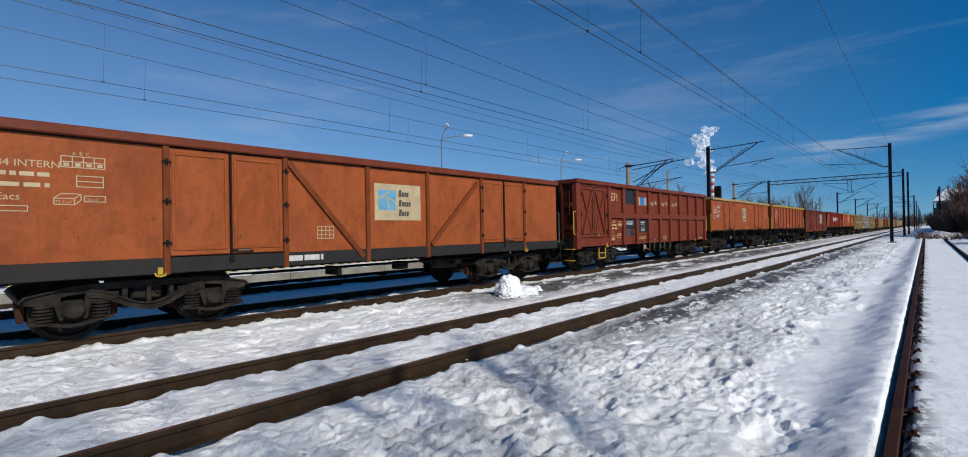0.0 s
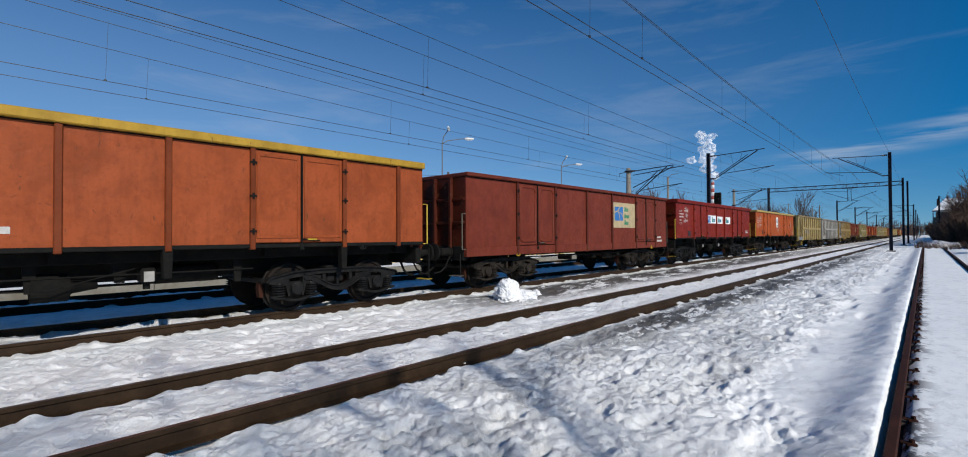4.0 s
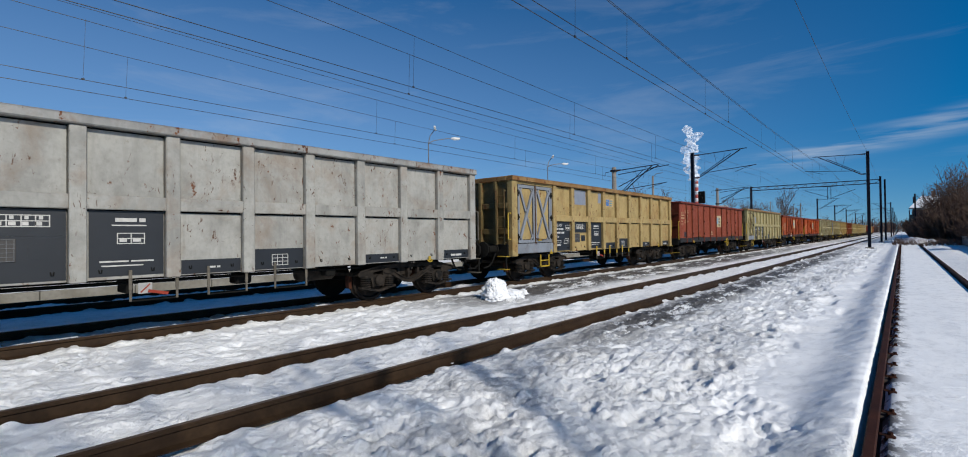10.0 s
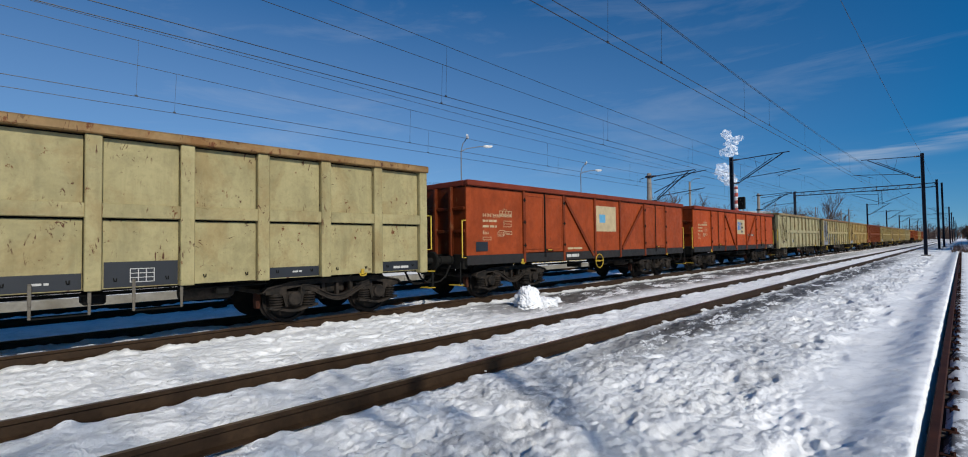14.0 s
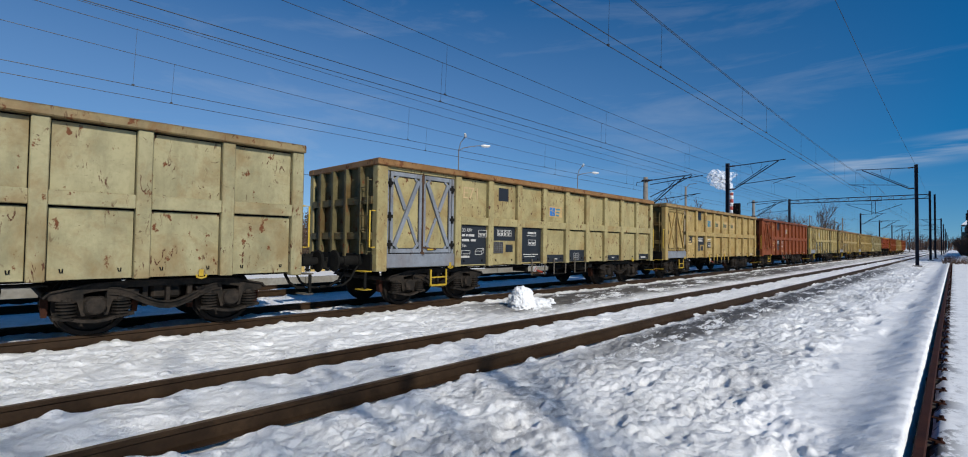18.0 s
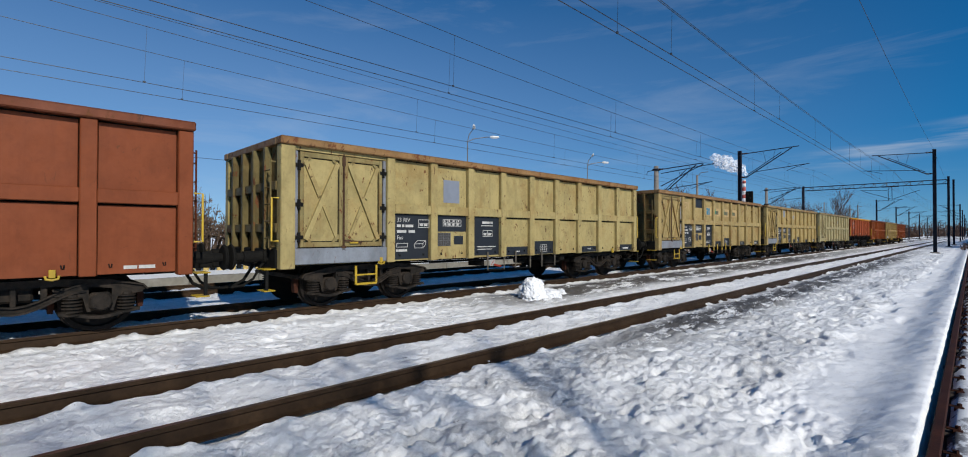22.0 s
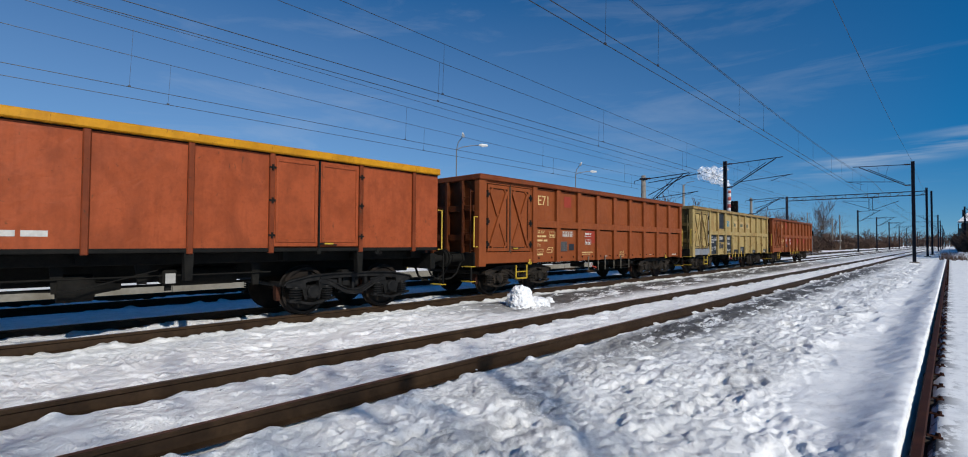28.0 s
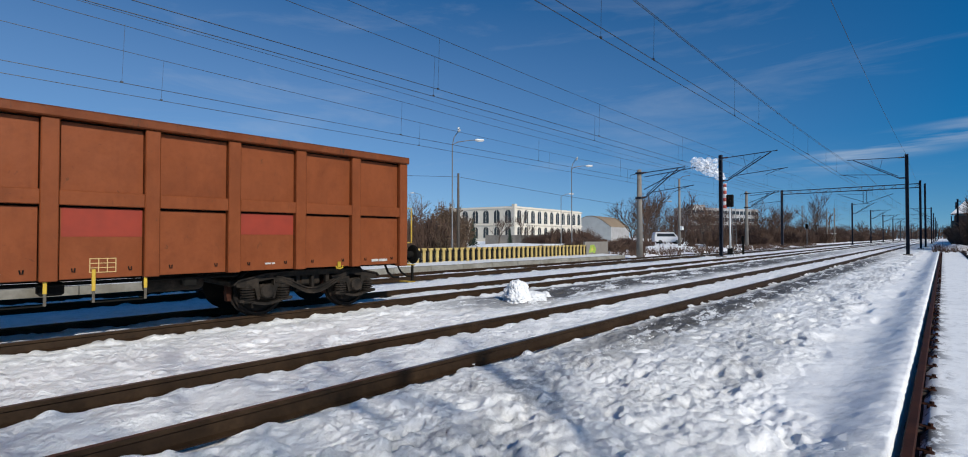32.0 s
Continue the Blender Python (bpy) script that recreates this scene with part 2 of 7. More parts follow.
INSUL = plain("insulator", (0.045, 0.020, 0.012), 0.25, 0.2)
PLATFORM = metal("platform_concrete", (0.26, 0.25, 0.22), (0.15, 0.135, 0.105), 0.9, 1.4, 0.5)


def snow_material():
    s = Shade("snow", 0.62)
    pos = s.add("ShaderNodeNewGeometry").outputs["Position"]
    sep = s.add("ShaderNodeSeparateXYZ")
    s.to(pos, sep.inputs[0])
    x = sep.outputs["X"]

    def band(a, b, c, d):
        return s.times(s.step(x, a, b), s.step(x, c, d, 1.0, 0.0))

    y = sep.outputs["Y"]
    c = s.mix(s.step(s.noise(0.6, 4, shift=False), 0.35, 0.7), (0.93, 0.925, 0.905), (0.87, 0.87, 0.86))
    c = s.mix(s.times(s.step(s.noise(5.5, 8, 0.75, (1, 0.7, 1), False, 0.4), 0.48, 0.66), 0.42), c, (0.40, 0.405, 0.41))
    c = s.mix(s.times(band(-9.2, -8.6, -6.1, -5.8), s.step(s.noise(2.6, 9, 0.76, (1, 0.30, 1), False, 0.3), 0.46, 0.64, 0.0, 0.42)), c, (0.38, 0.375, 0.36))
    # thawed grey ice and slush where people walk
    trod = s.times(band(-4.3, -3.9, -1.7, -1.0), s.step(s.noise(0.75, 9, 0.72, (1, 0.55, 1), False, 0.5), 0.47, 0.60))
    c = s.mix(s.times(trod, s.step(s.noise(6.5, 8, 0.75, (1, 0.8, 1), False, 0.3), 0.42, 0.55, 0.10, 0.75)), c, (0.30, 0.30, 0.305))
    # a worn strip beside the middle track and bare ground round the heap
    along = s.times(s.step(y, 4.0, 8.0), s.step(y, 38.0, 60.0, 1.0, 0.3))
    strip = s.times(s.times(band(-4.15, -3.85, -3.30, -2.75), along), s.step(s.noise(2.2, 10, 0.80, (1, 0.40, 1), False, 0.4), 0.445, 0.485))
    c = s.mix(s.times(strip, 0.95), c, (0.045, 0.040, 0.036))
    lane = s.times(band(-8.95, -8.5, -7.3, -6.5), s.times(s.step(y, 6.2, 9.5, 0.0, 1.0), s.step(y, 34.0, 70.0, 1.0, 0.4)))
    bare = s.times(lane, s.step(s.noise(1.7, 10, 0.80, (1, 0.34, 1), False, 0.4), 0.435, 0.475))
    c = s.mix(s.times(bare, 0.95), c, s.mix(s.noise(40, 3, shift=False), (0.024, 0.020, 0.016), (0.085, 0.070, 0.056)))
    specks = s.step(s.noise(9, 8, 0.76, (1, 0.55, 1), False), 0.655, 0.675)
    c = s.mix(s.times(specks, s.times(band(-9.2, -8.5, -2.2, -1.4), 0.85)), c, (0.05, 0.042, 0.034))
    patches = s.step(s.noise(0.9, 9, 0.74, (1, 0.4, 1), False, 0.6), 0.655, 0.68)
    c = s.mix(s.times(patches, band(-8.9, -8.4, -6.4, -6.0)), c, (0.12, 0.095, 0.07))
    # dirt and rust on the thawed edge inside the siding rail
    rim = s.times(band(-0.20, -0.17, -0.10, 0.08), s.step(s.noise(3.0, 8, 0.74, (1, 0.8, 1), False), 0.50, 0.54))
    c = s.mix(s.times(rim, 0.95), c, (0.030, 0.018, 0.012))
    s.color(c)
    s.rough(s.step(s.noise(3, 4, shift=False), 0.3, 0.7, 0.45, 0.75))
    # fine relief fades out on the smooth cover beside the siding
    calm = s.times(band(-1.7, -1.2, 1.25, 1.4), s.step(y, 3.4, 5.0))
    keep = s.times(s.times(1.0, s.times(calm, 0.82), "SUBTRACT"), s.times(band(-9.2, -8.9, -6.0, -5.6), 0.35), "SUBTRACT")
    s.bump(s.times(s.noise(9, 8, 0.66, shift=False, warp=0.25), keep), 0.30, 0.035)
    s.bump(s.times(s.noise(34, 6, 0.70, shift=False, warp=0.4), keep), 1.0, 0.022)
    s.bump(s.times(s.noise(85, 4, 0.70, shift=False), keep), 0.9, 0.009)
    # broken crust: cells with crisp edges, only in places
    cells = s.add("ShaderNodeTexVoronoi", Scale=11.0, Randomness=1.0)
    drift = s.add("ShaderNodeTexNoise", Scale=5.0, Detail=4.0)
    blend = s.add("ShaderNodeVectorMath")
    blend.operation = "MULTIPLY"
    blend.inputs[1].default_value = (0.25, 0.25, 0.25)
    total = s.add("ShaderNodeVectorMath")
    s.to(pos, drift.inputs["Vector"])
    s.to(drift.outputs["Color"], blend.inputs[0])
    s.to(pos, total.inputs[0])
    s.to(blend.outputs[0], total.inputs[1])
    s.to(total.outputs[0], cells.inputs["Vector"])
    where = s.times(s.step(s.noise(1.3, 4, 0.6, shift=False), 0.42, 0.58), keep)
    s.bump(s.times(s.step(cells.outputs["Distance"], 0.25, 0.65, 1.0, 0.0), where), 0.5, 0.03)
    return s.m


SNOW = snow_material()
MOUND_SNOW = metal("gritty_snow", (0.78, 0.78, 0.80), (0.20, 0.17, 0.15), 0.8, 0.9, 0.5)
LOOSE_SNOW = plain("loose_snow", (0.76, 0.765, 0.77), 0.6, 0.15, 9)


# ---------------------------------------------------------------- geometry helpers
class Geo:
    """A mesh under construction."""

    def __init__(self):
        self.v, self.f = [], []

    def put(self, verts, faces):
        k = len(self.v)
        self.v.extend(tuple(p) for p in verts)
        self.f.extend(tuple(i + k for i in q) for q in faces)
        return self

    def box(self, x0, x1, y0, y1, z0, z1, c=0.0):
        """A box; c is the width of its chamfered edges."""
        if c <= 0:
            vs = [(x, y, z) for x in (x0, x1) for y in (y0, y1) for z in (z0, z1)]
            return self.put(vs, [(0, 1, 3, 2), (4, 6, 7, 5), (0, 4, 5, 1), (2, 3, 7, 6), (0, 2, 6, 4), (1, 5, 7, 3)])
        c = min(c, (x1 - x0) * 0.45, (y1 - y0) * 0.45, (z1 - z0) * 0.45)
        vs, at = [], {}
        for i, (x, sx) in enumerate(((x0, 1), (x1, -1))):
            for j, (y, sy) in enumerate(((y0, 1), (y1, -1))):
                for k, (z, sz) in enumerate(((z0, 1), (z1, -1))):
                    for a in range(3):
                        at[i, j, k, a] = len(vs)
                        vs.append((x + (0 if a == 0 else c * sx), y + (0 if a == 1 else c * sy), z + (0 if a == 2 else c * sz)))
        fs = []
        for i in (0, 1):
            for j in (0, 1):
                for k in (0, 1):
                    tri = [at[i, j, k, a] for a in range(3)]
                    fs.append(tri if (i + j + k) % 2 == 0 else tri[::-1])
        order = ((0, 0), (1, 0), (1, 1), (0, 1))
        for s in (0, 1):
            for a, quad in ((0, [at[s, j, k, 0] for j, k in order]), (1, [at[i, s, k, 1] for k, i in order]), (2, [at[i, j, s, 2] for i, j in order])):
                fs.append(quad if s else quad[::-1])
        for j, k in order:
            fs.append([at[0, j, k, 1], at[1, j, k, 1], at[1, j, k, 2], at[0, j, k, 2]][:: 1 if j == k else -1])
            fs.append([at[j, 0, k, 2], at[j, 1, k, 2], at[j, 1, k, 0], at[j, 0, k, 0]][:: 1 if j == k else -1])
            fs.append([at[j, k, 0, 0], at[j, k, 1, 0], at[j, k, 1, 1], at[j, k, 0, 1]][:: 1 if j == k else -1])
        return self.put(vs, fs)

    def rod(self, p, q, r, n=6, r2=None):
        """A round bar from p to q, tapering to r2."""
        p, q = Vector(p), Vector(q)
        way = (q - p).normalized()
        a = way.orthogonal().normalized()
        b = way.cross(a)
        r2 = r if r2 is None else r2
        vs = []
        for c, rad in ((p, r), (q, r2)):
            for k in range(n):
                t = 2 * math.pi * k / n
                vs.append(c + a * (math.cos(t) * rad) + b * (math.sin(t) * rad))
        fs = [(k, (k + 1) % n, n + (k + 1) % n, n + k) for k in range(n)]
        return self.put(vs, fs + [tuple(range(n))[::-1], tuple(range(n, 2 * n))])

    def tube(self, pts, r, n=6):
        """One round tube bent along points."""
        pts = [Vector(p) for p in pts]
        a, vs = None, []
        for k, p in enumerate(pts):
            way = (pts[min(k + 1, len(pts) - 1)] - pts[max(k - 1, 0)]).normalized()
            a = way.orthogonal() if a is None else a - way * a.dot(way)
            a = a.normalized()
            b = way.cross(a)
            for j in range(n):
                t = 2 * math.pi * j / n
                vs.append(p + a * (math.cos(t) * r) + b * (math.sin(t) * r))
        fs = [(k * n + j, k * n + (j + 1) % n, (k + 1) * n + (j + 1) % n, (k + 1) * n + j) for k in range(len(pts) - 1) for j in range(n)]
        last = (len(pts) - 1) * n
        return self.put(vs, fs + [tuple(range(n))[::-1], tuple(range(last, last + n))])

    def bar(self, p, q, w, d, up=(1, 0, 0)):
        """A flat bar from p to q: w wide in the plane across up, d deep along up."""
        p, q, up = Vector(p), Vector(q), Vector(up).normalized()
        side = (q - p).normalized().cross(up) * (w / 2)
        vs = [c + side * s + up * (d * e) for c in (p, q) for s in (-1, 1) for e in (0, 1)]
        return self.put(vs, [(0, 1, 3, 2), (4, 6, 7, 5), (0, 4, 5, 1), (2, 3, 7, 6), (0, 2, 6, 4), (1, 5, 7, 3)])

    def spin(self, profile, axis="x", n=20, at=(0, 0, 0)):
        """A turned body: profile is a list of (along, radius)."""
        vs, fs = [], []
        for u, r in profile:
            for k in range(n):
                t = 2 * math.pi * k / n
                a, b = r * math.cos(t), r * math.sin(t)
                p = {"x": (u, a, b), "y": (b, u, a), "z": (a, b, u)}[axis]
                vs.append((p[0] + at[0], p[1] + at[1], p[2] + at[2]))
        for i in range(len(profile) - 1):
            for k in range(n):
                fs.append((i * n + k, (i + 1) * n + k, (i + 1) * n + (k + 1) % n, i * n + (k + 1) % n))
        fs.append(tuple(range(n)))
        fs.append(tuple(range((len(profile) - 1) * n, len(profile) * n))[::-1])
        return self.put(vs, fs)

    def prism(self, pts, d0, d1, axis="y"):
        """A closed outline pushed along an axis; pts are (x, z) for y, (y, z) for x, (x, y) for z."""
        n, vs = len(pts), []
        for d in (d0, d1):
            for a, b in pts:
                vs.append({"y": (a, d, b), "x": (d, a, b), "z": (a, b, d)}[axis])
        fs = [(k, (k + 1) % n, n + (k + 1) % n, n + k) for k in range(n)]
        return self.put(vs, fs + [tuple(range(n))[::-1], tuple(range(n, 2 * n))])

    def mesh(self, name, material=None, smooth=False):
        me = bpy.data.meshes.new(name)
        me.from_pydata(self.v, [], self.f)
        if material:
            me.materials.append(material)
        bm = bmesh.new()
        bm.from_mesh(me)
        bmesh.ops.recalc_face_normals(bm, faces=bm.faces)
        bm.to_mesh(me)
        bm.free()
        if smooth:
            me.polygons.foreach_set("use_smooth", [True] * len(me.polygons))
        return me


def part(name, geo, material, parent, label="", smooth=False):
    """One mesh object under a thing or under a part."""
    ob = new(name, geo if isinstance(geo, bpy.types.Mesh) else geo.mesh(name, material, smooth))
    ob.parent = parent
    return tagged(ob, label)


def thing(name, label, category, group="", at=None, kind=""):
    ob = new(name)
    ob.empty_display_size = 0.2
    if at is not None:
        ob.matrix_world = at
    return tagged(ob, label, category, group, kind)


def solid(name, geo, material, label, category, group="", kind="", smooth=False):
    ob = new(name, geo.mesh(name, material, smooth))
    return tagged(ob, label, category, group, kind)


def lattice(ix, iy, seed):
    h = (ix * 374761393 + iy * 668265263 + seed * 974711) & 0x7FFFFFFF
    h = ((h ^ (h >> 13)) * 1274126177) & 0x7FFFFFFF
    return ((h ^ (h >> 16)) & 0xFFFF) / 65535.0


def vnoise(x, y, seed=0):
    """Smooth noise from 0 to 1 on arrays."""
    ix, iy = np.floor(x).astype(np.int64), np.floor(y).astype(np.int64)
    fx, fy = x - ix, y - iy
    fx, fy = fx * fx * (3 - 2 * fx), fy * fy * (3 - 2 * fy)
    a, b = lattice(ix, iy, seed), lattice(ix + 1, iy, seed)
    c, d = lattice(ix, iy + 1, seed), lattice(ix + 1, iy + 1, seed)
    return (a + (b - a) * fx) * (1 - fy) + (c + (d - c) * fx) * fy


def ease(v, a, b):
    t = np.clip((v - a) / (b - a), 0, 1)
    return t * t * (3 - 2 * t)


# ---------------------------------------------------------------- ground
def clods(x, y, pitch, seed, fill=0.6):
    """Rounded lumps of uneven size strewn over a plane, from 0 to 1."""
    u, v = x / pitch, y / pitch
    iu, iv = np.floor(u).astype(np.int64), np.floor(v).astype(np.int64)
    top = np.zeros_like(u)
    for a in (-1, 0, 1):
        for b in (-1, 0, 1):
            ju, jv = iu + a, iv + b
            size = lattice(ju, jv, seed + 2)
            d2 = (u - ju - lattice(ju, jv, seed)) ** 2 + ((v - jv - lattice(ju, jv, seed + 1)) * (0.7 + 0.6 * size)) ** 2
            r = 0.28 + 0.55 * size
            lump = np.sqrt(np.maximum(1 - d2 / (r * r), 0)) * r
            top = np.maximum(top, np.where(lattice(ju, jv, seed + 3) < fill, lump, 0))
    return top


TRAIN_X, MID_X, BACK_X, SIDING_X = -9.92, -5.0, -14.70, 0.565
HALF_GAUGE = 0.755
RAIL_Z = 0.17


def snow_height(x, y):
    """Height of the snow cover."""
    z = 0.05 * (vnoise(x * 0.7, y * 0.7, 1) - 0.5) + 0.010 * (vnoise(x * 6, y * 6, 2) - 0.5)
    # close by the snow is trampled up to the siding, further on its edge is smooth
    edge = -1.35 + 1.10 * ease(y, 6.5, 3.2) + 0.5 * (vnoise(y * 0.9, x * 0.2, 20) - 0.5)
    trod = ease(x, -4.2, -3.6) * (1 - ease(x - edge, -0.25, 0.25))
    lumps = vnoise(x * 2.6, y * 2.1, 3)
    rough = ease(vnoise(x * 0.9, y * 0.8, 5) + 0.25 * ease(y, 7.0, 2.0), 0.36, 0.66)
    z = z + trod * (0.065 * (lumps - 0.5) + 0.022 * (vnoise(x * 5.5, y * 5.0, 4) - 0.5))
    z = z + trod * rough * (0.040 * clods(x, y, 0.23, 31, 0.30) + 0.034 * clods(x + 0.03 * y, y, 0.115, 35, 0.32) + 0.036 * clods(x, y, 0.060, 39, 0.30))
    z = z + trod * 0.022 * (vnoise(x * 13, y * 12, 6) - 0.5)
    verge = ease(x, -4.22, -4.10) * (1 - ease(x, -3.5, -3.1))
    z = z + verge * (0.030 * clods(x, y, 0.15, 55, 0.40) + 0.030 * clods(x, y, 0.075, 59, 0.40))
    lane = ease(x, -8.9, -8.5) * (1 - ease(x, -6.4, -5.9))
    z = z + lane * (0.03 + 0.05 * (vnoise(x * 2.2, y * 1.5, 7) - 0.5) + 0.02 * (vnoise(x * 9, y * 7, 8) - 0.5))
    crust = np.abs(vnoise(x * 2.0 + 3.1, y * 1.7, 16) - 0.5) * 2
    z = z + (trod * 0.018 + lane * 0.022) * (ease(crust, 0.05, 0.30) - 0.6)
    grit = vnoise(x * 15, y * 13, 17) - 0.5
    z = z + (0.12 + trod + lane) * 0.015 * grit
    chunks = np.maximum(vnoise(x * 9.0, y * 8.0, 18) - 0.58, 0) * ease(vnoise(x * 0.7, y * 0.5, 19), 0.40, 0.62)
    z = z + lane * (0.05 * chunks + 0.035 * clods(x, y, 0.12, 43, 0.35) * ease(vnoise(x * 1.1, y * 0.8, 46), 0.45, 0.65))
    crumbs = np.abs(vnoise(x * 13 + 5, y * 11, 25) - 0.5) * 2
    z = z + (0.5 * trod + 0.5 * lane) * 0.03 * (1 - ease(crumbs, 0.0, 0.30)) * ease(vnoise(x * 1.6, y * 1.4, 26), 0.35, 0.6)
    # between the rails the snow lies in uneven cushions
    for cx, top in ((MID_X, 0.045), (TRAIN_X, 0.05), (BACK_X, 0.06)):
        inside = ease(np.abs(x - cx), 0.72, 0.62)
        z = z * (1 - 0.6 * inside) + inside * (top + 0.07 * (vnoise(x * 2.4, y * 2.0, 9) - 0.5) + 0.045 * (vnoise(x * 7, y * 6, 28) - 0.5) + 0.02 * (vnoise(x * 16, y * 14, 29) - 0.5))
        near = ease(np.abs(np.abs(x - cx) - HALF_GAUGE), 0.16, 0.07)
        z = z - near * (0.05 + 0.03 * vnoise(x * 1.3, y * 1.9, 10) - 0.22 * np.maximum(vnoise(x * 6, y * 4.0, 22) - 0.45, 0) - 0.035 * clods(x, y, 0.16, 47, 0.4))
    beside = ease(x, TRAIN_X + HALF_GAUGE + 0.03, TRAIN_X + HALF_GAUGE + 0.10) * (1 - ease(x, TRAIN_X + HALF_GAUGE + 0.15, TRAIN_X + HALF_GAUGE + 0.5))
    z = z + beside * (0.035 + 0.08 * (vnoise(x * 5, y * 4, 27) - 0.5) + 0.05 * clods(x, y, 0.11, 51, 0.5))
    inside = ease(np.abs(x - SIDING_X), 0.74, 0.66)
    z = z * (1 - 0.8 * inside) + inside * 0.085
    left = x - (SIDING_X - HALF_GAUGE)
    bank = np.where(left < -0.13, np.exp(-(((left + 0.13) / 0.34) ** 2)), ease(left, -0.035, -0.10))
    bank = bank * (left < 0)
    z = z + bank * (0.168 - 0.8 * z + 0.05 * (vnoise(x * 2, y * 1.1, 11) - 0.5) + 0.03 * (vnoise(x * 8, y * 7, 24) - 0.5))
    shoulder = ease(x, 1.3, 2.6)
    z = z + shoulder * (0.12 * vnoise(x * 0.8, y * 0.35, 12) + 0.04 * vnoise(x * 3, y * 3, 13))
    foot = ease(x, -3.0, -2.4) * (1 - ease(x, -1.0, -0.7))
    prints = np.maximum(vnoise(x * 2.3, y * 1.25, 14) - 0.70, 0)
    z = z - foot * prints * 0.30
    # far ground beyond the tracks rises a little and is rough
    z = z + ease(x, -19, -24) * (0.15 + 0.5 * ease(np.abs(y), 20, 60) * vnoise(x * 0.12, y * 0.12, 15))
    return z


def build_ground():
    def steps(stops):
        out = [stops[0][0]]
        for (a, _), (b, d) in zip(stops, stops[1:]):
            n = max(1, round((b - a) / d))
            out += [a + (b - a) * (k + 1) / n for k in range(n)]
        return np.array(out)

    xs = steps([(-3000, 0), (-400, 600), (-80, 60), (-24, 6), (-16.4, 0.5), (-10.8, 0.16), (-8.9, 0.10), (-5.9, 0.045), (-4.2, 0.035), (-0.6, 0.022), (-0.16, 0.022), (1.6, 0.06), (3, 0.15), (12, 1.0), (80, 8), (400, 60), (3000, 600)])
    ys = [-3000.0, -400.0, -60.0, -20.0] + [-12.0 + 0.12 * k for k in range(101)]
    y = 0.0
    while y < 130:
        y += max(0.022, 0.0066 * y)
        ys.append(y)
    while y < 4500:
        y *= 1.25
        ys.append(y)
    ys = np.array(ys)
    gx, gy = np.meshgrid(xs, ys)
    gz = snow_height(gx, gy)
    rng = random.Random(9)
    for k in range(230):
        fy = 2.2 + 26 * rng.random() ** 1.4
        fx = rng.uniform(-3.3, -0.75 if k % 5 == 0 else -1.6) if k % 4 else rng.uniform(-8.3, -6.4)
        a = rng.uniform(-0.5, 0.5) + (math.pi if k % 2 else 0)
        near = (np.abs(gx - fx) < 0.35) & (np.abs(gy - fy) < 0.35)
        dx, dy = gx[near] - fx, gy[near] - fy
        u, v = dx * math.cos(a) + dy * math.sin(a), -dx * math.sin(a) + dy * math.cos(a)
        d = (u / 0.065) ** 2 + (v / 0.15) ** 2
        gz[near] += 0.008 * np.exp(-((np.sqrt(d) - 1.3) ** 2) / 0.10) - rng.uniform(0.03, 0.06) * np.exp(-(d**3))
    calm = ease(gy, 140, 60)
    gz = gz * calm + 0.03 * (1 - calm)
    verts = np.stack([gx, gy, gz], -1).reshape(-1, 3)
    nx, ny = len(xs), len(ys)
    i = np.arange(nx * ny).reshape(ny, nx)
    quads = np.stack([i[:-1, :-1], i[:-1, 1:], i[1:, 1:], i[1:, :-1]], -1).reshape(-1, 4)
    me = bpy.data.meshes.new("ground")
    me.vertices.add(len(verts))
    me.vertices.foreach_set("co", verts.ravel())
    me.loops.add(quads.size)
    me.loops.foreach_set("vertex_index", quads.ravel())
    me.polygons.add(len(quads))
    me.polygons.foreach_set("loop_start", np.arange(0, quads.size, 4))
    me.polygons.foreach_set("use_smooth", np.ones(len(quads), bool))
    me.materials.append(SNOW)
    me.update()
    me.validate()
    ob = new("ground", me)
    tagged(ob, "trodden white snow cover with grey slush and bare patches", "ground", kind="structure")


build_ground()


# ---------------------------------------------------------------- tracks
RAIL_OUTLINE = [(-0.072, 0.0), (0.072, 0.0), (0.072, 0.012), (0.014, 0.030), (0.010, 0.120), (0.034, 0.132), (0.034, 0.160), (0.026, 0.168), (-0.026, 0.168), (-0.034, 0.160), (-0.034, 0.132), (-0.010, 0.120), (-0.014, 0.030), (-0.072, 0.012)]


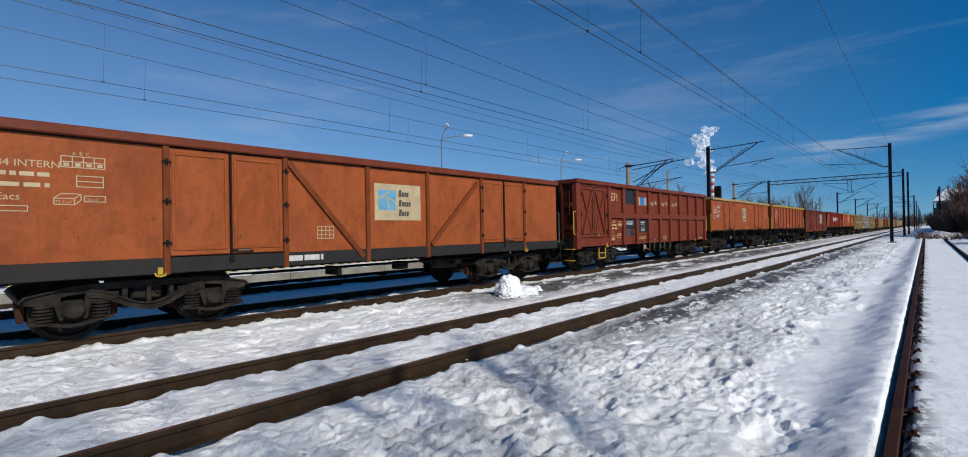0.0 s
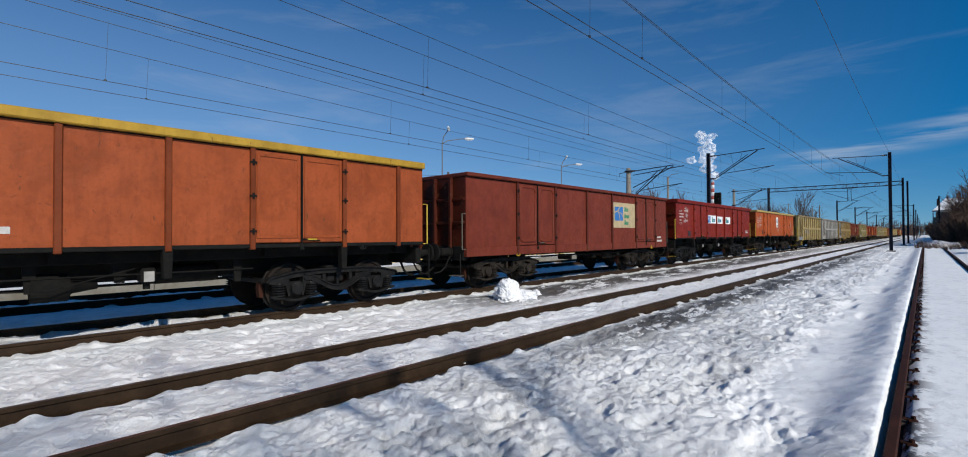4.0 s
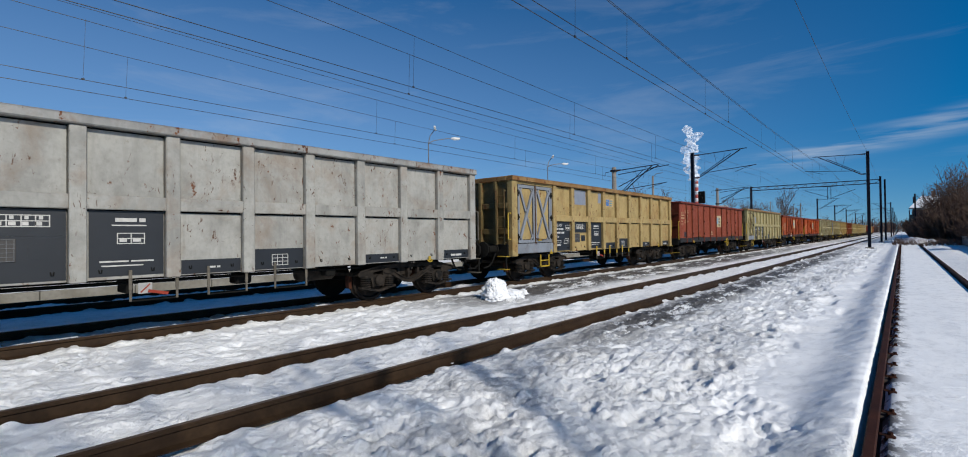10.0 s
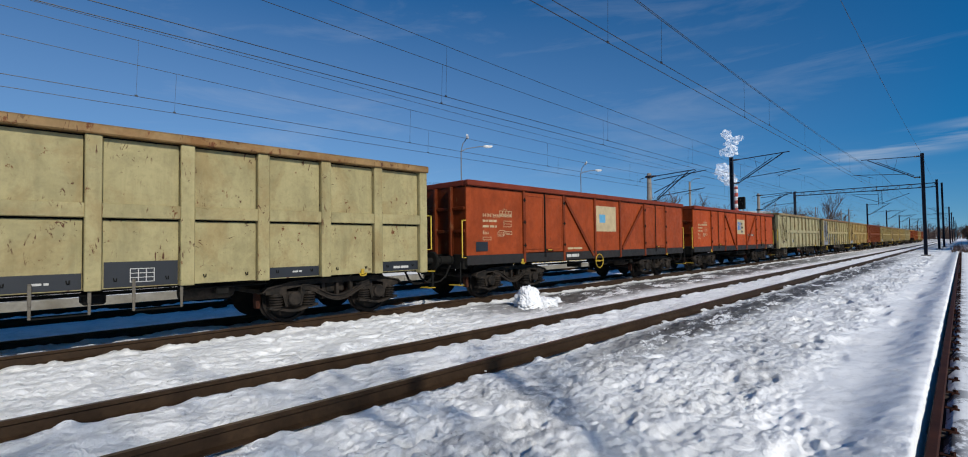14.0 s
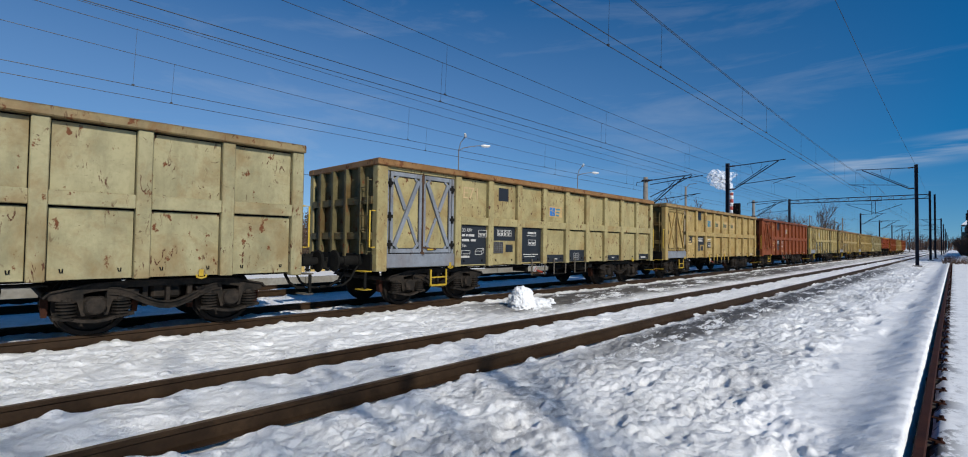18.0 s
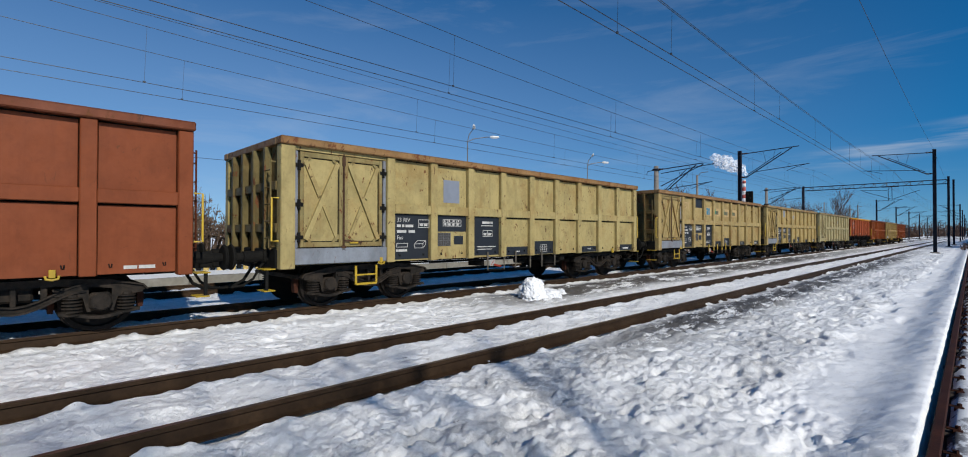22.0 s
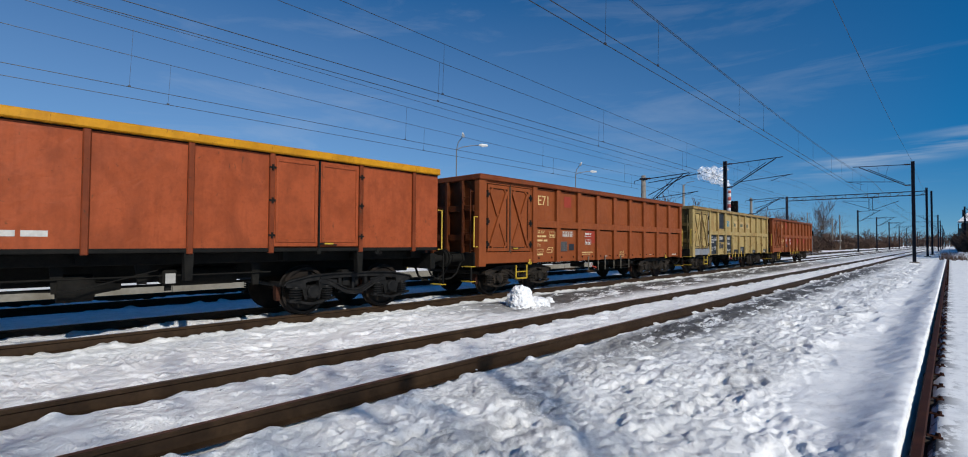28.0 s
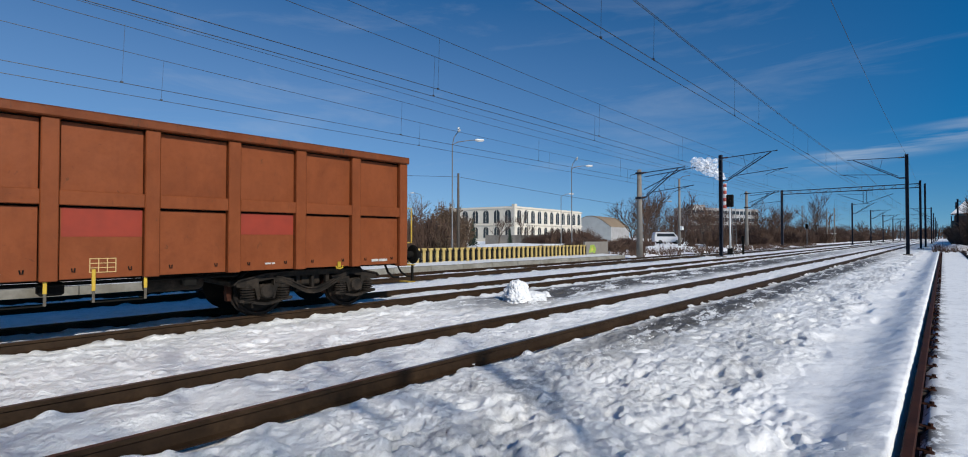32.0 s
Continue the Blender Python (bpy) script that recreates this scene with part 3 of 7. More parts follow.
def build_track(name, cx, y0, y1, material, label, worn=True):
    t = thing(name, label, "railway track", kind="structure", at=pose(cx, 0, 0))
    for s in (-1, 1):
        part("rail", Geo().prism([(s * HALF_GAUGE + a, b) for a, b in RAIL_OUTLINE], y0, y1), material, t)
        if worn:
            part("running_surface", Geo().box(s * HALF_GAUGE - 0.024, s * HALF_GAUGE + 0.024, y0, y1, 0.1665, 0.1705), RAIL_TOP, t)
        if worn:
            continue
        gs = Geo()
        for k in range(int((min(y1, 62) - max(y0, 0)) / 12.5) + 1):
            y = max(y0, 0) + 1.4 + 12.5 * k
            gs.box(s * HALF_GAUGE - 0.03, s * HALF_GAUGE + 0.03, y - 0.38, y + 0.38, 0.035, 0.112, 0.01)
            for b in (-0.27, -0.09, 0.09, 0.27):
                gs.rod((s * HALF_GAUGE - 0.055, y + b, 0.075), (s * HALF_GAUGE + 0.055, y + b, 0.075), 0.014, 6)
        part("fishplate", gs, material, t)
    return t


build_track("track_train", TRAIN_X, -60, 900, RAIL, "brown steel rails of the track under the train")
build_track("track_middle", MID_X, -60, 900, RAIL, "brown steel rails in snow of the empty running track")
build_track("track_back", BACK_X, -60, 900, RAIL, "brown steel rails of the track along the platform")
siding = build_track("track_siding", SIDING_X, -30, 66, RAIL_SIDING, "rusty siding rails half buried in snow", worn=False)


# ---------------------------------------------------------------- wagons
LENGTH = 12.66
PAINT = paint("wagon_paint", (0.40, 0.32, 0.17))
RIM = paint("wagon_rim_paint", (0.40, 0.30, 0.16), 0.9)
DOOR = paint("wagon_door_paint", (0.42, 0.34, 0.18))
FRAME = paint("wagon_door_frame_paint", (0.42, 0.34, 0.18))
POST = paint("wagon_post_paint", (0.30, 0.24, 0.13))
SILL = paint("wagon_sill_paint", (0.022, 0.021, 0.02), 0.1)
# ends, ladders and floor: body paint with their shade worked into the colour
END_SHADED = paint("wagon_end_paint", (0.30, 0.24, 0.13), 0.7, 0.8)
DOOR_SILL = plain("door_sill_paint", (0.2, 0.2, 0.2))
BRACE = plain("door_brace_paint", (0.2, 0.2, 0.2))
GRAB = plain("grab_rail_paint", (0.55, 0.36, 0.03), 0.5, 0.3)
GRIP = plain("hand_grip_paint", (0.55, 0.36, 0.03), 0.5, 0.3)


PLATE = plain("brake_plate_white", (0.34, 0.33, 0.31), 0.7, 0.5, 10)
BAR_GREY = metal("handrail_grime", (0.09, 0.08, 0.065), (0.15, 0.13, 0.10), 0.8)


def arch(y0, y1, z_end, z_mid, n=12):
    """Points of a shallow bow along the wagon."""
    return [(y0 + (y1 - y0) * k / n, z_end + (z_mid - z_end) * 0.5 * (1 - math.cos(2 * math.pi * k / n))) for k in range(n + 1)]


def bogie(parent, y):
    """A two-axle bogie: cast side frames with a bowed lower chord, axle boxes between coil springs."""
    b = new("bogie")
    b.parent = parent
    b.location = (0, y, 0)
    crown = [(-1.46, 0.60), (-1.40, 0.67), (-0.95, 0.765), (-0.45, 0.79), (0.45, 0.79), (0.95, 0.765), (1.40, 0.67), (1.46, 0.60)]
    belly = arch(-0.74, 0.74, 0.62, 0.36)
    for s in (-1, 1):
        g = Geo()
        g.prism(crown + [(1.30, 0.585), (0.92, 0.655), (0.45, 0.70), (-0.45, 0.70), (-0.92, 0.655), (-1.30, 0.585)], s * 0.98, s * 1.12, "x")
        g.prism([(p, z + 0.09) for p, z in belly] + belly[::-1], s * 0.99, s * 1.11, "x")
        for p, w in ((-0.30, 0.035), (0.0, 0.03), (0.30, 0.035)):
            g.box(min(s * 1.0, s * 1.10), max(s * 1.0, s * 1.10), p - w, p + w, 0.40, 0.72, 0.008)
        for a in (-0.9, 0.9):
            for e in (-1, 1):
                g.prism([(a + e * 0.14, 0.70), (a + e * 0.52, 0.66), (a + e * 0.50, 0.56), (a + e * 0.20, 0.52), (a + e * 0.15, 0.32), (a + e * 0.11, 0.32)], s * 0.99, s * 1.13, "x")
        # flanges along the edges of the casting
        for (p0, z0), (p1, z1) in zip(crown, crown[1:]):
            g.bar((s * 1.06, p0, z0), (s * 1.06, p1, z1), 0.024, 0.11 * s)
        for (p0, z0), (p1, z1) in zip(belly, belly[1:]):
            g.bar((s * 1.06, p0, z0), (s * 1.06, p1, z1), 0.026, 0.10 * s)
            g.bar((s * 1.06, p0, z0 + 0.09), (s * 1.06, p1, z1 + 0.09), 0.020, 0.09 * s)
        part("side_frame", g, BOGIE, b)
        for a in (-0.9, 0.9):
            box = Geo().box(min(s * 0.98, s * 1.17), max(s * 0.98, s * 1.17), a - 0.145, a + 0.145, 0.33, 0.585, 0.05)
            box.spin([(s * 1.16, 0.125), (s * 1.20, 0.125), (s * 1.215, 0.105), (s * 1.218, 0.05)], "x", 14, (0, a, 0.46))
            for e in (-0.07, 0.07):
                box.rod((s * 1.19, a + e, 0.53), (s * 1.225, a + e, 0.53), 0.013, 6).rod((s * 1.19, a + e, 0.39), (s * 1.225, a + e, 0.39), 0.013, 6)
            basket = arch(a - 0.46, a + 0.46, 0.295, 0.215, 8)
            box.prism([(p, z + 0.045) for p, z in basket] + basket[::-1], s * 1.02, s * 1.17, "x")
            part("axle_box", box, BOGIE, b)
            for e in (-0.31, 0.31):
                coil = [(0.27, 0.07)]
                for k in range(6):
                    z = 0.275 + 0.046 * k
                    coil += [(z, 0.08), (z + 0.010, 0.118), (z + 0.024, 0.118), (z + 0.034, 0.08)]
                part("spring", Geo().spin(coil + [(0.57, 0.07)], "z", 10, (s * 1.09, a + e, 0)), BOGIE, b)
    part("bolster", Geo().box(-1.0, 1.0, -0.20, 0.20, 0.50, 0.84, 0.03), BOGIE, b)
    for p in (-1.42, 1.42):
        part("end_beam", Geo().box(-0.97, 0.97, p - 0.04, p + 0.04, 0.56, 0.66, 0.02), BOGIE, b)
    for a in (-0.9, 0.9):
        for e in (-1, 1):
            part("brake_block", Geo().prism([(a + e * 0.49, 0.30), (a + e * 0.55, 0.30), (a + e * 0.57, 0.46), (a + e * 0.55, 0.62), (a + e * 0.49, 0.62), (a + e * 0.475, 0.46)], 0.70, 0.83, "x"), RAIL_SIDING, b, "rusty brake block")
    for a in (-0.9, 0.9):
        g = Geo()
        for s in (-1, 1):
            x = s * HALF_GAUGE
            g.spin([(x - s * 0.06, 0.30), (x - s * 0.055, 0.487), (x - s * 0.030, 0.487), (x - s * 0.022, 0.462), (x + s * 0.075, 0.455), (x + s * 0.078, 0.40), (x + s * 0.04, 0.38), (x + s * 0.03, 0.15), (x + s * 0.10, 0.12)], "x", 28)
        g.rod((-1.15, 0, 0), (1.15, 0, 0), 0.075, 10)
        for k in range(4):
            t = math.pi / 2 * k
            g.rod((HALF_GAUGE + 0.035, 0.25 * math.cos(t), 0.25 * math.sin(t)), (HALF_GAUGE + 0.055, 0.25 * math.cos(t), 0.25 * math.sin(t)), 0.03, 6)
        w = part("wheelset", g, WHEEL, b)
        w.location = (0, a, 0.46)
        WHEELS.append(w)
    return b


WHEELS = []


def running_gear(root, solebar_z, y_bogies=(-1.98, -10.68)):
    """Underframe, bogies, buffers, couplings, hoses and brake gear, alike on all wagons."""
    g = Geo()
    drop = 0.05 if solebar_z < 0.9 else 0.16
    g.box(-0.28, 0.28, -LENGTH, 0, 0.72 if drop > 0.1 else 0.79, solebar_z + 0.02, 0.01)
    for s in (-1, 1):
        part("solebar", Geo().box(s * 0.92 - 0.06, s * 0.92 + 0.06, -LENGTH, 0, solebar_z - drop, solebar_z + 0.02, 0.01), UNDER, root)
    part("centre_sill", g, UNDER, root)
    for k in range(9):
        y = -0.5 - k * (LENGTH - 1.0) / 8
        part("crossbeam", Geo().box(-1.15, 1.15, y - 0.05, y + 0.05, solebar_z - drop * 0.8, solebar_z + 0.02), UNDER, root)
    for y in y_bogies:
        bogie(root, y)
    for y, s in ((0, 1), (-LENGTH, -1)):
        part("headstock", Geo().box(-1.32, 1.32, y - 0.12 if s > 0 else y - 0.03, y + 0.03 if s > 0 else y + 0.12, 0.80, 1.16, 0.02), UNDER, root)
        for x in (-0.875, 0.875):
            prof = [(0.02, 0.13), (0.10, 0.13), (0.11, 0.10), (0.42, 0.10), (0.43, 0.075), (0.58, 0.075), (0.585, 0.20), (0.61, 0.225), (0.635, 0.215), (0.65, 0.12)]
            part("buffer", Geo().spin([(u * s, r) for u, r in prof], "y", 16, (x, y, 1.02)), UNDER, root, smooth=False)
        part("draw_hook", Geo().box(-0.06, 0.06, min(y, y + s * 0.34), max(y, y + s * 0.34), 0.94, 1.06, 0.02).box(-0.035, 0.035, min(y + s * 0.30, y + s * 0.66), max(y + s * 0.30, y + s * 0.66), 0.80, 0.97, 0.02), UNDER, root)
        hose = [(0.45, y + s * 0.02, 0.92), (0.45, y + s * 0.12, 0.80), (0.42, y + s * 0.25, 0.58), (0.38, y + s * 0.42, 0.47), (0.32, y + s * 0.62, 0.45)]
        part("brake_hose", Geo().tube(hose, 0.028, 7), UNDER, root)
        part("brake_hose", Geo().tube([(0.9, p[1], p[2] + 0.05) for p in hose], 0.022, 7), UNDER, root)
    if solebar_z < 0.9:
        part("air_tank", Geo().spin([(-0.42, 0.02), (-0.41, 0.11), (-0.35, 0.15), (0.35, 0.15), (0.41, 0.11), (0.42, 0.02)], "y", 14, (0.85, -4.25, 0.70)), BOGIE, root, smooth=True)
        part("brake_rigging", Geo().rod((0.2, -9.2, 0.72), (0.2, -3.4, 0.72), 0.022).rod((1.22, -9.2, 0.775), (1.22, -3.4, 0.775), 0.016).box(0.8, 1.1, -5.9, -5.62, 0.62, 0.80, 0.03).box(0.9, 1.2, -4.2, -4.0, 0.64, 0.80, 0.02).box(0.7, 1.2, -7.5, -7.42, 0.62, 0.80), UNDER, root)
    else:
        sheeted_brakes(root)
    for y in (-1.62, -LENGTH + 2.05):
        hook = Geo().box(1.425, 1.445, y - 0.035, y + 0.035, solebar_z - 0.01, solebar_z + 0.10, 0.006)
        hook.tube([(1.44, y - 0.07, solebar_z + 0.02), (1.45, y - 0.06, solebar_z - 0.02), (1.45, y, solebar_z - 0.035), (1.45, y + 0.06, solebar_z - 0.02), (1.44, y + 0.07, solebar_z + 0.02)], 0.016, 6)
        part("tie_down_hook", hook, HOOK, root)


LOCK_RUST = metal("lock_bar_rust", (0.045, 0.024, 0.014), (0.09, 0.05, 0.028), 0.75, 7.0)
HOOK = plain("tie_down_hook_paint", (0.46, 0.30, 0.015), 0.55, 0.7, 9)


def sheeted_brakes(root):
    """Air tank, brake cylinder, rods, hangers and valves below a sheeted wagon."""
    part("air_tank", Geo().spin([(-0.55, 0.02), (-0.53, 0.11), (-0.46, 0.16), (0.46, 0.16), (0.53, 0.11), (0.55, 0.02)], "y", 16, (0.30, -4.5, 0.80)), UNDER, root, smooth=True)
    part("brake_cylinder", Geo().spin([(-0.25, 0.03), (-0.24, 0.20), (0.16, 0.20), (0.20, 0.10), (0.50, 0.05)], "y", 14, (0.80, -6.3, 0.72)), UNDER, root, smooth=True)
    part("brake_rigging", Geo().rod((0.2, -9.2, 0.66), (0.2, -3.4, 0.66), 0.022).rod((0.95, -8.9, 0.86), (0.95, -3.6, 0.86), 0.014), UNDER, root)
    for y, z, w in ((-8.35, 0.62, 0.06), (-7.35, 0.78, 0.05), (-6.55, 0.66, 0.05), (-5.55, 0.74, 0.06), (-4.95, 0.80, 0.04), (-3.85, 0.64, 0.05)):
        part("hanger", Geo().prism([(y - w * 1.6, 1.06), (y + w * 1.6, 1.06), (y + w, z), (y - w, z)], 0.86, 0.92, "x"), UNDER, root)
    for y in (-7.9, -5.2):
        part("control_valve", Geo().box(0.74, 1.02, y - 0.10, y + 0.10, 0.72, 0.96, 0.03).rod((0.88, y, 0.62), (0.88, y, 0.74), 0.05, 8), UNDER, root)
        part("brake_plate", Geo().box(1.03, 1.04, y - 0.07, y + 0.07, 0.74, 0.90, 0.003), PLATE, root)
    part("pull_cord", Geo().tube([(1.12, -8.0, 0.98), (1.13, -7.2, 0.74), (1.13, -6.4, 0.70), (1.12, -5.4, 0.96)], 0.010, 5), UNDER, root)


def step_frame(root, y, w=0.46, top=0.80, low=0.44, material=None):
    """A hanging step of bent flat bar."""
    g = Geo()
    for e in (-w / 2, w / 2):
        g.box(1.40, 1.425, y + e - 0.022, y + e + 0.022, low, top, 0.004)
    g.box(1.36, 1.44, y - w / 2, y + w / 2, low - 0.02, low + 0.02, 0.005)
    g.box(1.39, 1.43, y - w / 2, y + w / 2, (low + top) / 2 - 0.015, (low + top) / 2 + 0.015, 0.004)
    part("step", g, material or YELLOW, root, "yellow hanging step")


def grab_rail(root, pts, material=None, r=0.016):
    part("grab_rail", Geo().tube(pts, r, 6), material or GRAB, root)


RIBS = [-1.26 - 1.14 * k for k in range(9)]


def ribbed_wagon():
    """High-sided wagon with ribbed sides in two tiers and a double door bay at its front end."""
    root = thing("gondola_wagon", "high-sided ribbed steel goods wagon", "wagon", "wagons of the train")
    running_gear(root, 0.85)
    top, low, belt0, belt1 = 3.14, 0.85, 1.85, 2.05
    edges = [-0.20] + [v for r in RIBS for v in (r + 0.095, r - 0.095)]
    bays = list(zip(edges[0::2], edges[1::2]))
    for side in (1, -1):
        for i, (a, b) in enumerate(bays):
            for z0, z1 in ((belt1, 3.0), (low, belt0)):
                gap = 0.012 if side > 0 else 0.0
                part("panel", Geo().box(min(side * 1.335, side * 1.378), max(side * 1.335, side * 1.378), b + gap, a - gap, z0 + (0 if z0 > 1 else 0.004), z1 - 2.2 * gap, 0.006), PAINT, root)
                if side > 0 and z0 < 1:
                    for y in (b + 0.16, a - 0.16):
                        part("lashing_ring", Geo().tube([(1.379, y - 0.018, 1.0), (1.396, y - 0.012, 0.955), (1.396, y + 0.012, 0.955), (1.379, y + 0.018, 1.0)], 0.009, 5), UNDER, root)
        for r in RIBS:
            s0, s1 = sorted((side * 1.30, side * 1.465))
            part("rib", Geo().box(s0, s1, r - 0.095, r + 0.095, low - 0.01, 3.0, 0.012), PAINT, root)
        for y0, y1 in ((-0.20, 0.0), (-LENGTH, -LENGTH + 0.26)):
            s0, s1 = sorted((side * 1.28, side * 1.468))
            part("corner_post", Geo().box(s0, s1, y0, y1, low - 0.05, 3.0, 0.015), PAINT, root)
        for a, b in bays:
            s0, s1 = sorted((side * 1.35, side * 1.455))
            part("belt", Geo().box(s0, s1, b, a, belt0, belt1, 0.01), PAINT, root)
        s0, s1 = sorted((side * 1.27, side * 1.515))
        part("top_rim", Geo().box(s0, s1, -LENGTH - 0.02, 0.02, 3.0, top, 0.018), RIM, root)
        s0, s1 = sorted((side * 1.28, side * 1.44))
        part("door_sill", Geo().box(s0, s1, -LENGTH + 0.26, RIBS[-1] - 0.095, low + 0.02, 1.16, 0.012), DOOR_SILL, root)
        # double door with crossed braces
        y_lo, y_hi = -LENGTH + 0.345, RIBS[-1] - 0.175
        half = (y_hi - y_lo) / 2
        for y0, y1 in ((-LENGTH + 0.262, y_lo - 0.012), (y_hi + 0.012, RIBS[-1] - 0.097)):
            s0, s1 = sorted((side * 1.33, side * 1.40))
            part("door_jamb", Geo().box(s0, s1, y0, y1, 1.16, 2.92, 0.008), DOOR_SILL, root)
        for k in range(2):
            a = y_lo + k * half
            s0, s1 = sorted((side * 1.33, side * 1.372))
            leaf = part("door_leaf", Geo().box(s0, s1, a + 0.022, a + half - 0.022, 1.18, 2.905), DOOR, root)
            if side > 0:
                fr = Geo()
                for y in (a + 0.02, a + half - 0.09):
                    fr.box(1.372, 1.412, y, y + 0.07, 1.18, 2.91, 0.006)
                for z in (1.18, 2.82):
                    fr.box(1.372, 1.410, a + 0.09, a + half - 0.09, z, z + 0.09, 0.006)
                for ya, yb in ((a + 0.09, a + 0.22), (a + half - 0.09, a + half - 0.22)):
                    for za, zb in ((1.40, 1.27), (2.69, 2.82)):
                        fr.bar((1.376, ya, za), (1.376, yb, zb), 0.05, 0.028)
                part("door_frame", fr, FRAME, leaf)
                # black strips painting the shade and grime inside the frame's edges
                seam = Geo()
                for y in (a + 0.09, a + half - 0.108):
                    seam.box(1.3725, 1.376, y, y + 0.018, 1.27, 2.82)
                for z in (1.27, 2.802):
                    seam.box(1.3725, 1.3765, a + 0.09, a + half - 0.09, z, z + 0.018)
                part("seam", seam, UNDER, leaf)
                up = (a + 0.12, a + half - 0.12) if k == 0 else (a + half - 0.12, a + 0.12)
                part("brace", Geo().bar((1.373, up[0], 1.32), (1.373, up[1], 2.76), 0.085, 0.055), BRACE, leaf)
                mid = (up[0] + up[1]) / 2
                part("brace", Geo().bar((1.373, up[1], 1.32), (1.373, mid + (up[1] - mid) * 0.12, 1.96), 0.065, 0.03).bar((1.373, up[0], 2.76), (1.373, mid + (up[0] - mid) * 0.12, 2.12), 0.080, 0.045), BRACE, leaf)
                y = a + 0.0 if k == 0 else a + half
                for z in (1.36, 1.95, 2.66):
                    part("hinge", Geo().rod((1.412, y, z - 0.09), (1.412, y, z + 0.09), 0.032, 8).box(1.40, 1.428, y - 0.075, y + 0.075, z - 0.035, z + 0.035, 0.005), UNDER, leaf)
        if side > 0:
            y = y_lo + half
            part("lock_bar", Geo().rod((1.415, y, 1.02), (1.415, y, 2.95), 0.020, 8).box(1.40, 1.44, y - 0.05, y + 0.05, 1.10, 1.20, 0.01).bar((1.43, y, 1.30), (1.43, y + 0.38, 1.26), 0.035, 0.015).box(1.395, 1.43, y - 0.035, y + 0.035, 2.72, 2.90, 0.008), LOCK_RUST, root)
            part("latch", Geo().box(1.43, 1.45, y + 0.12, y + 0.30, 1.235, 1.27, 0.005), YELLOW, root, "yellow door latch")
        # added black backing, so the gaps round the panels read as deep shade
        s0, s1 = sorted((side * 1.305, side * 1.325))
        part("inner_sheet", Geo().box(s0, s1, -LENGTH + 0.1, -0.1, 0.86, 3.0), UNDER, root)
        s0, s1 = sorted((side * 1.33, side * 1.42))
        part("door_lintel", Geo().box(s0, s1, -LENGTH + 0.27, RIBS[-1] - 0.10, 2.925, 3.0, 0.006), PAINT, root)
    floor = Geo().box(-1.30, 1.30, -LENGTH + 0.05, -0.05, 0.85, 0.92)
    part("floor", floor, END_SHADED, root)
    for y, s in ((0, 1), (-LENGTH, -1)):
        part("end_wall", Geo().box(-1.28, 1.28, min(y - s * 0.10, y - s * 0.06), max(y - s * 0.10, y - s * 0.06), 0.85, 3.0), END_SHADED, root)
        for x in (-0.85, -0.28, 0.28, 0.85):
            part("end_post", Geo().box(x - 0.05, x + 0.05, min(y - s * 0.06, y + s * 0.06), max(y - s * 0.06, y + s * 0.06), 0.9, 3.0, 0.01), END_SHADED, root)
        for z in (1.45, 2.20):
            part("end_belt", Geo().box(-1.28, 1.28, min(y - s * 0.06, y + s * 0.02), max(y - s * 0.06, y + s * 0.02), z, z + 0.16, 0.01), END_SHADED, root)
        part("end_rim", Geo().box(-1.27, 1.27, min(y - s * 0.16, y + s * 0.02), max(y - s * 0.16, y + s * 0.02), 3.0, top - 0.003, 0.015), RIM, root)
        lad = Geo()
        for x in (0.98, 1.24):
            lad.rod((x, y + s * 0.09, 1.15), (x, y + s * 0.09, 2.75), 0.016, 6)
        for k in range(5):
            lad.rod((0.98, y + s * 0.09, 1.35 + 0.3 * k), (1.24, y + s * 0.09, 1.35 + 0.3 * k), 0.012, 6)
        for z in (1.2, 2.7):
            lad.rod((1.24, y + s * 0.09, z), (1.24, y, z), 0.014, 6)
        part("ladder", lad, END_SHADED, root)
        grab_rail(root, [(1.42, y + s * 0.02, 1.30), (1.42, y + s * 0.14, 1.30), (1.42, y + s * 0.14, 2.05), (1.42, y + s * 0.02, 2.05)])
        tread = Geo().box(1.10, 1.42, min(y + s * 0.06, y + s * 0.26), max(y + s * 0.06, y + s * 0.26), 0.80, 0.82, 0.006)
        part("shunter_step", tread, YELLOW, root, "yellow step plate")
        part("step_hanger", Geo().box(1.36, 1.40, y + s * 0.2 - 0.025, y + s * 0.2 + 0.025, 0.46, 0.80, 0.004), UNDER, root)
        tread = Geo().box(1.10, 1.42, min(y + s * 0.06, y + s * 0.26), max(y + s * 0.06, y + s * 0.26), 0.43, 0.45, 0.006)
        part("shunter_step", tread, YELLOW, root, "yellow step plate")
    step_frame(root, -LENGTH + 1.72)
    for y in (-5.05, -6.15, -7.2):
        for e in (-0.30, 0.30):
            stay = part("hand_post", Geo().box(1.398, 1.418, y + e - 0.017, y + e + 0.017, 0.52, 0.90, 0.004), BAR_GREY, root)
            part("grip", Geo().box(1.394, 1.422, y + e - 0.021, y + e + 0.021, 0.68, 0.98, 0.006), GRIP, stay)
        part("foot_rail", Geo().box(1.385, 1.41, y - 0.30, y + 0.30, 0.515, 0.535, 0.003), UNDER, root)
        if y > -7:
            continue
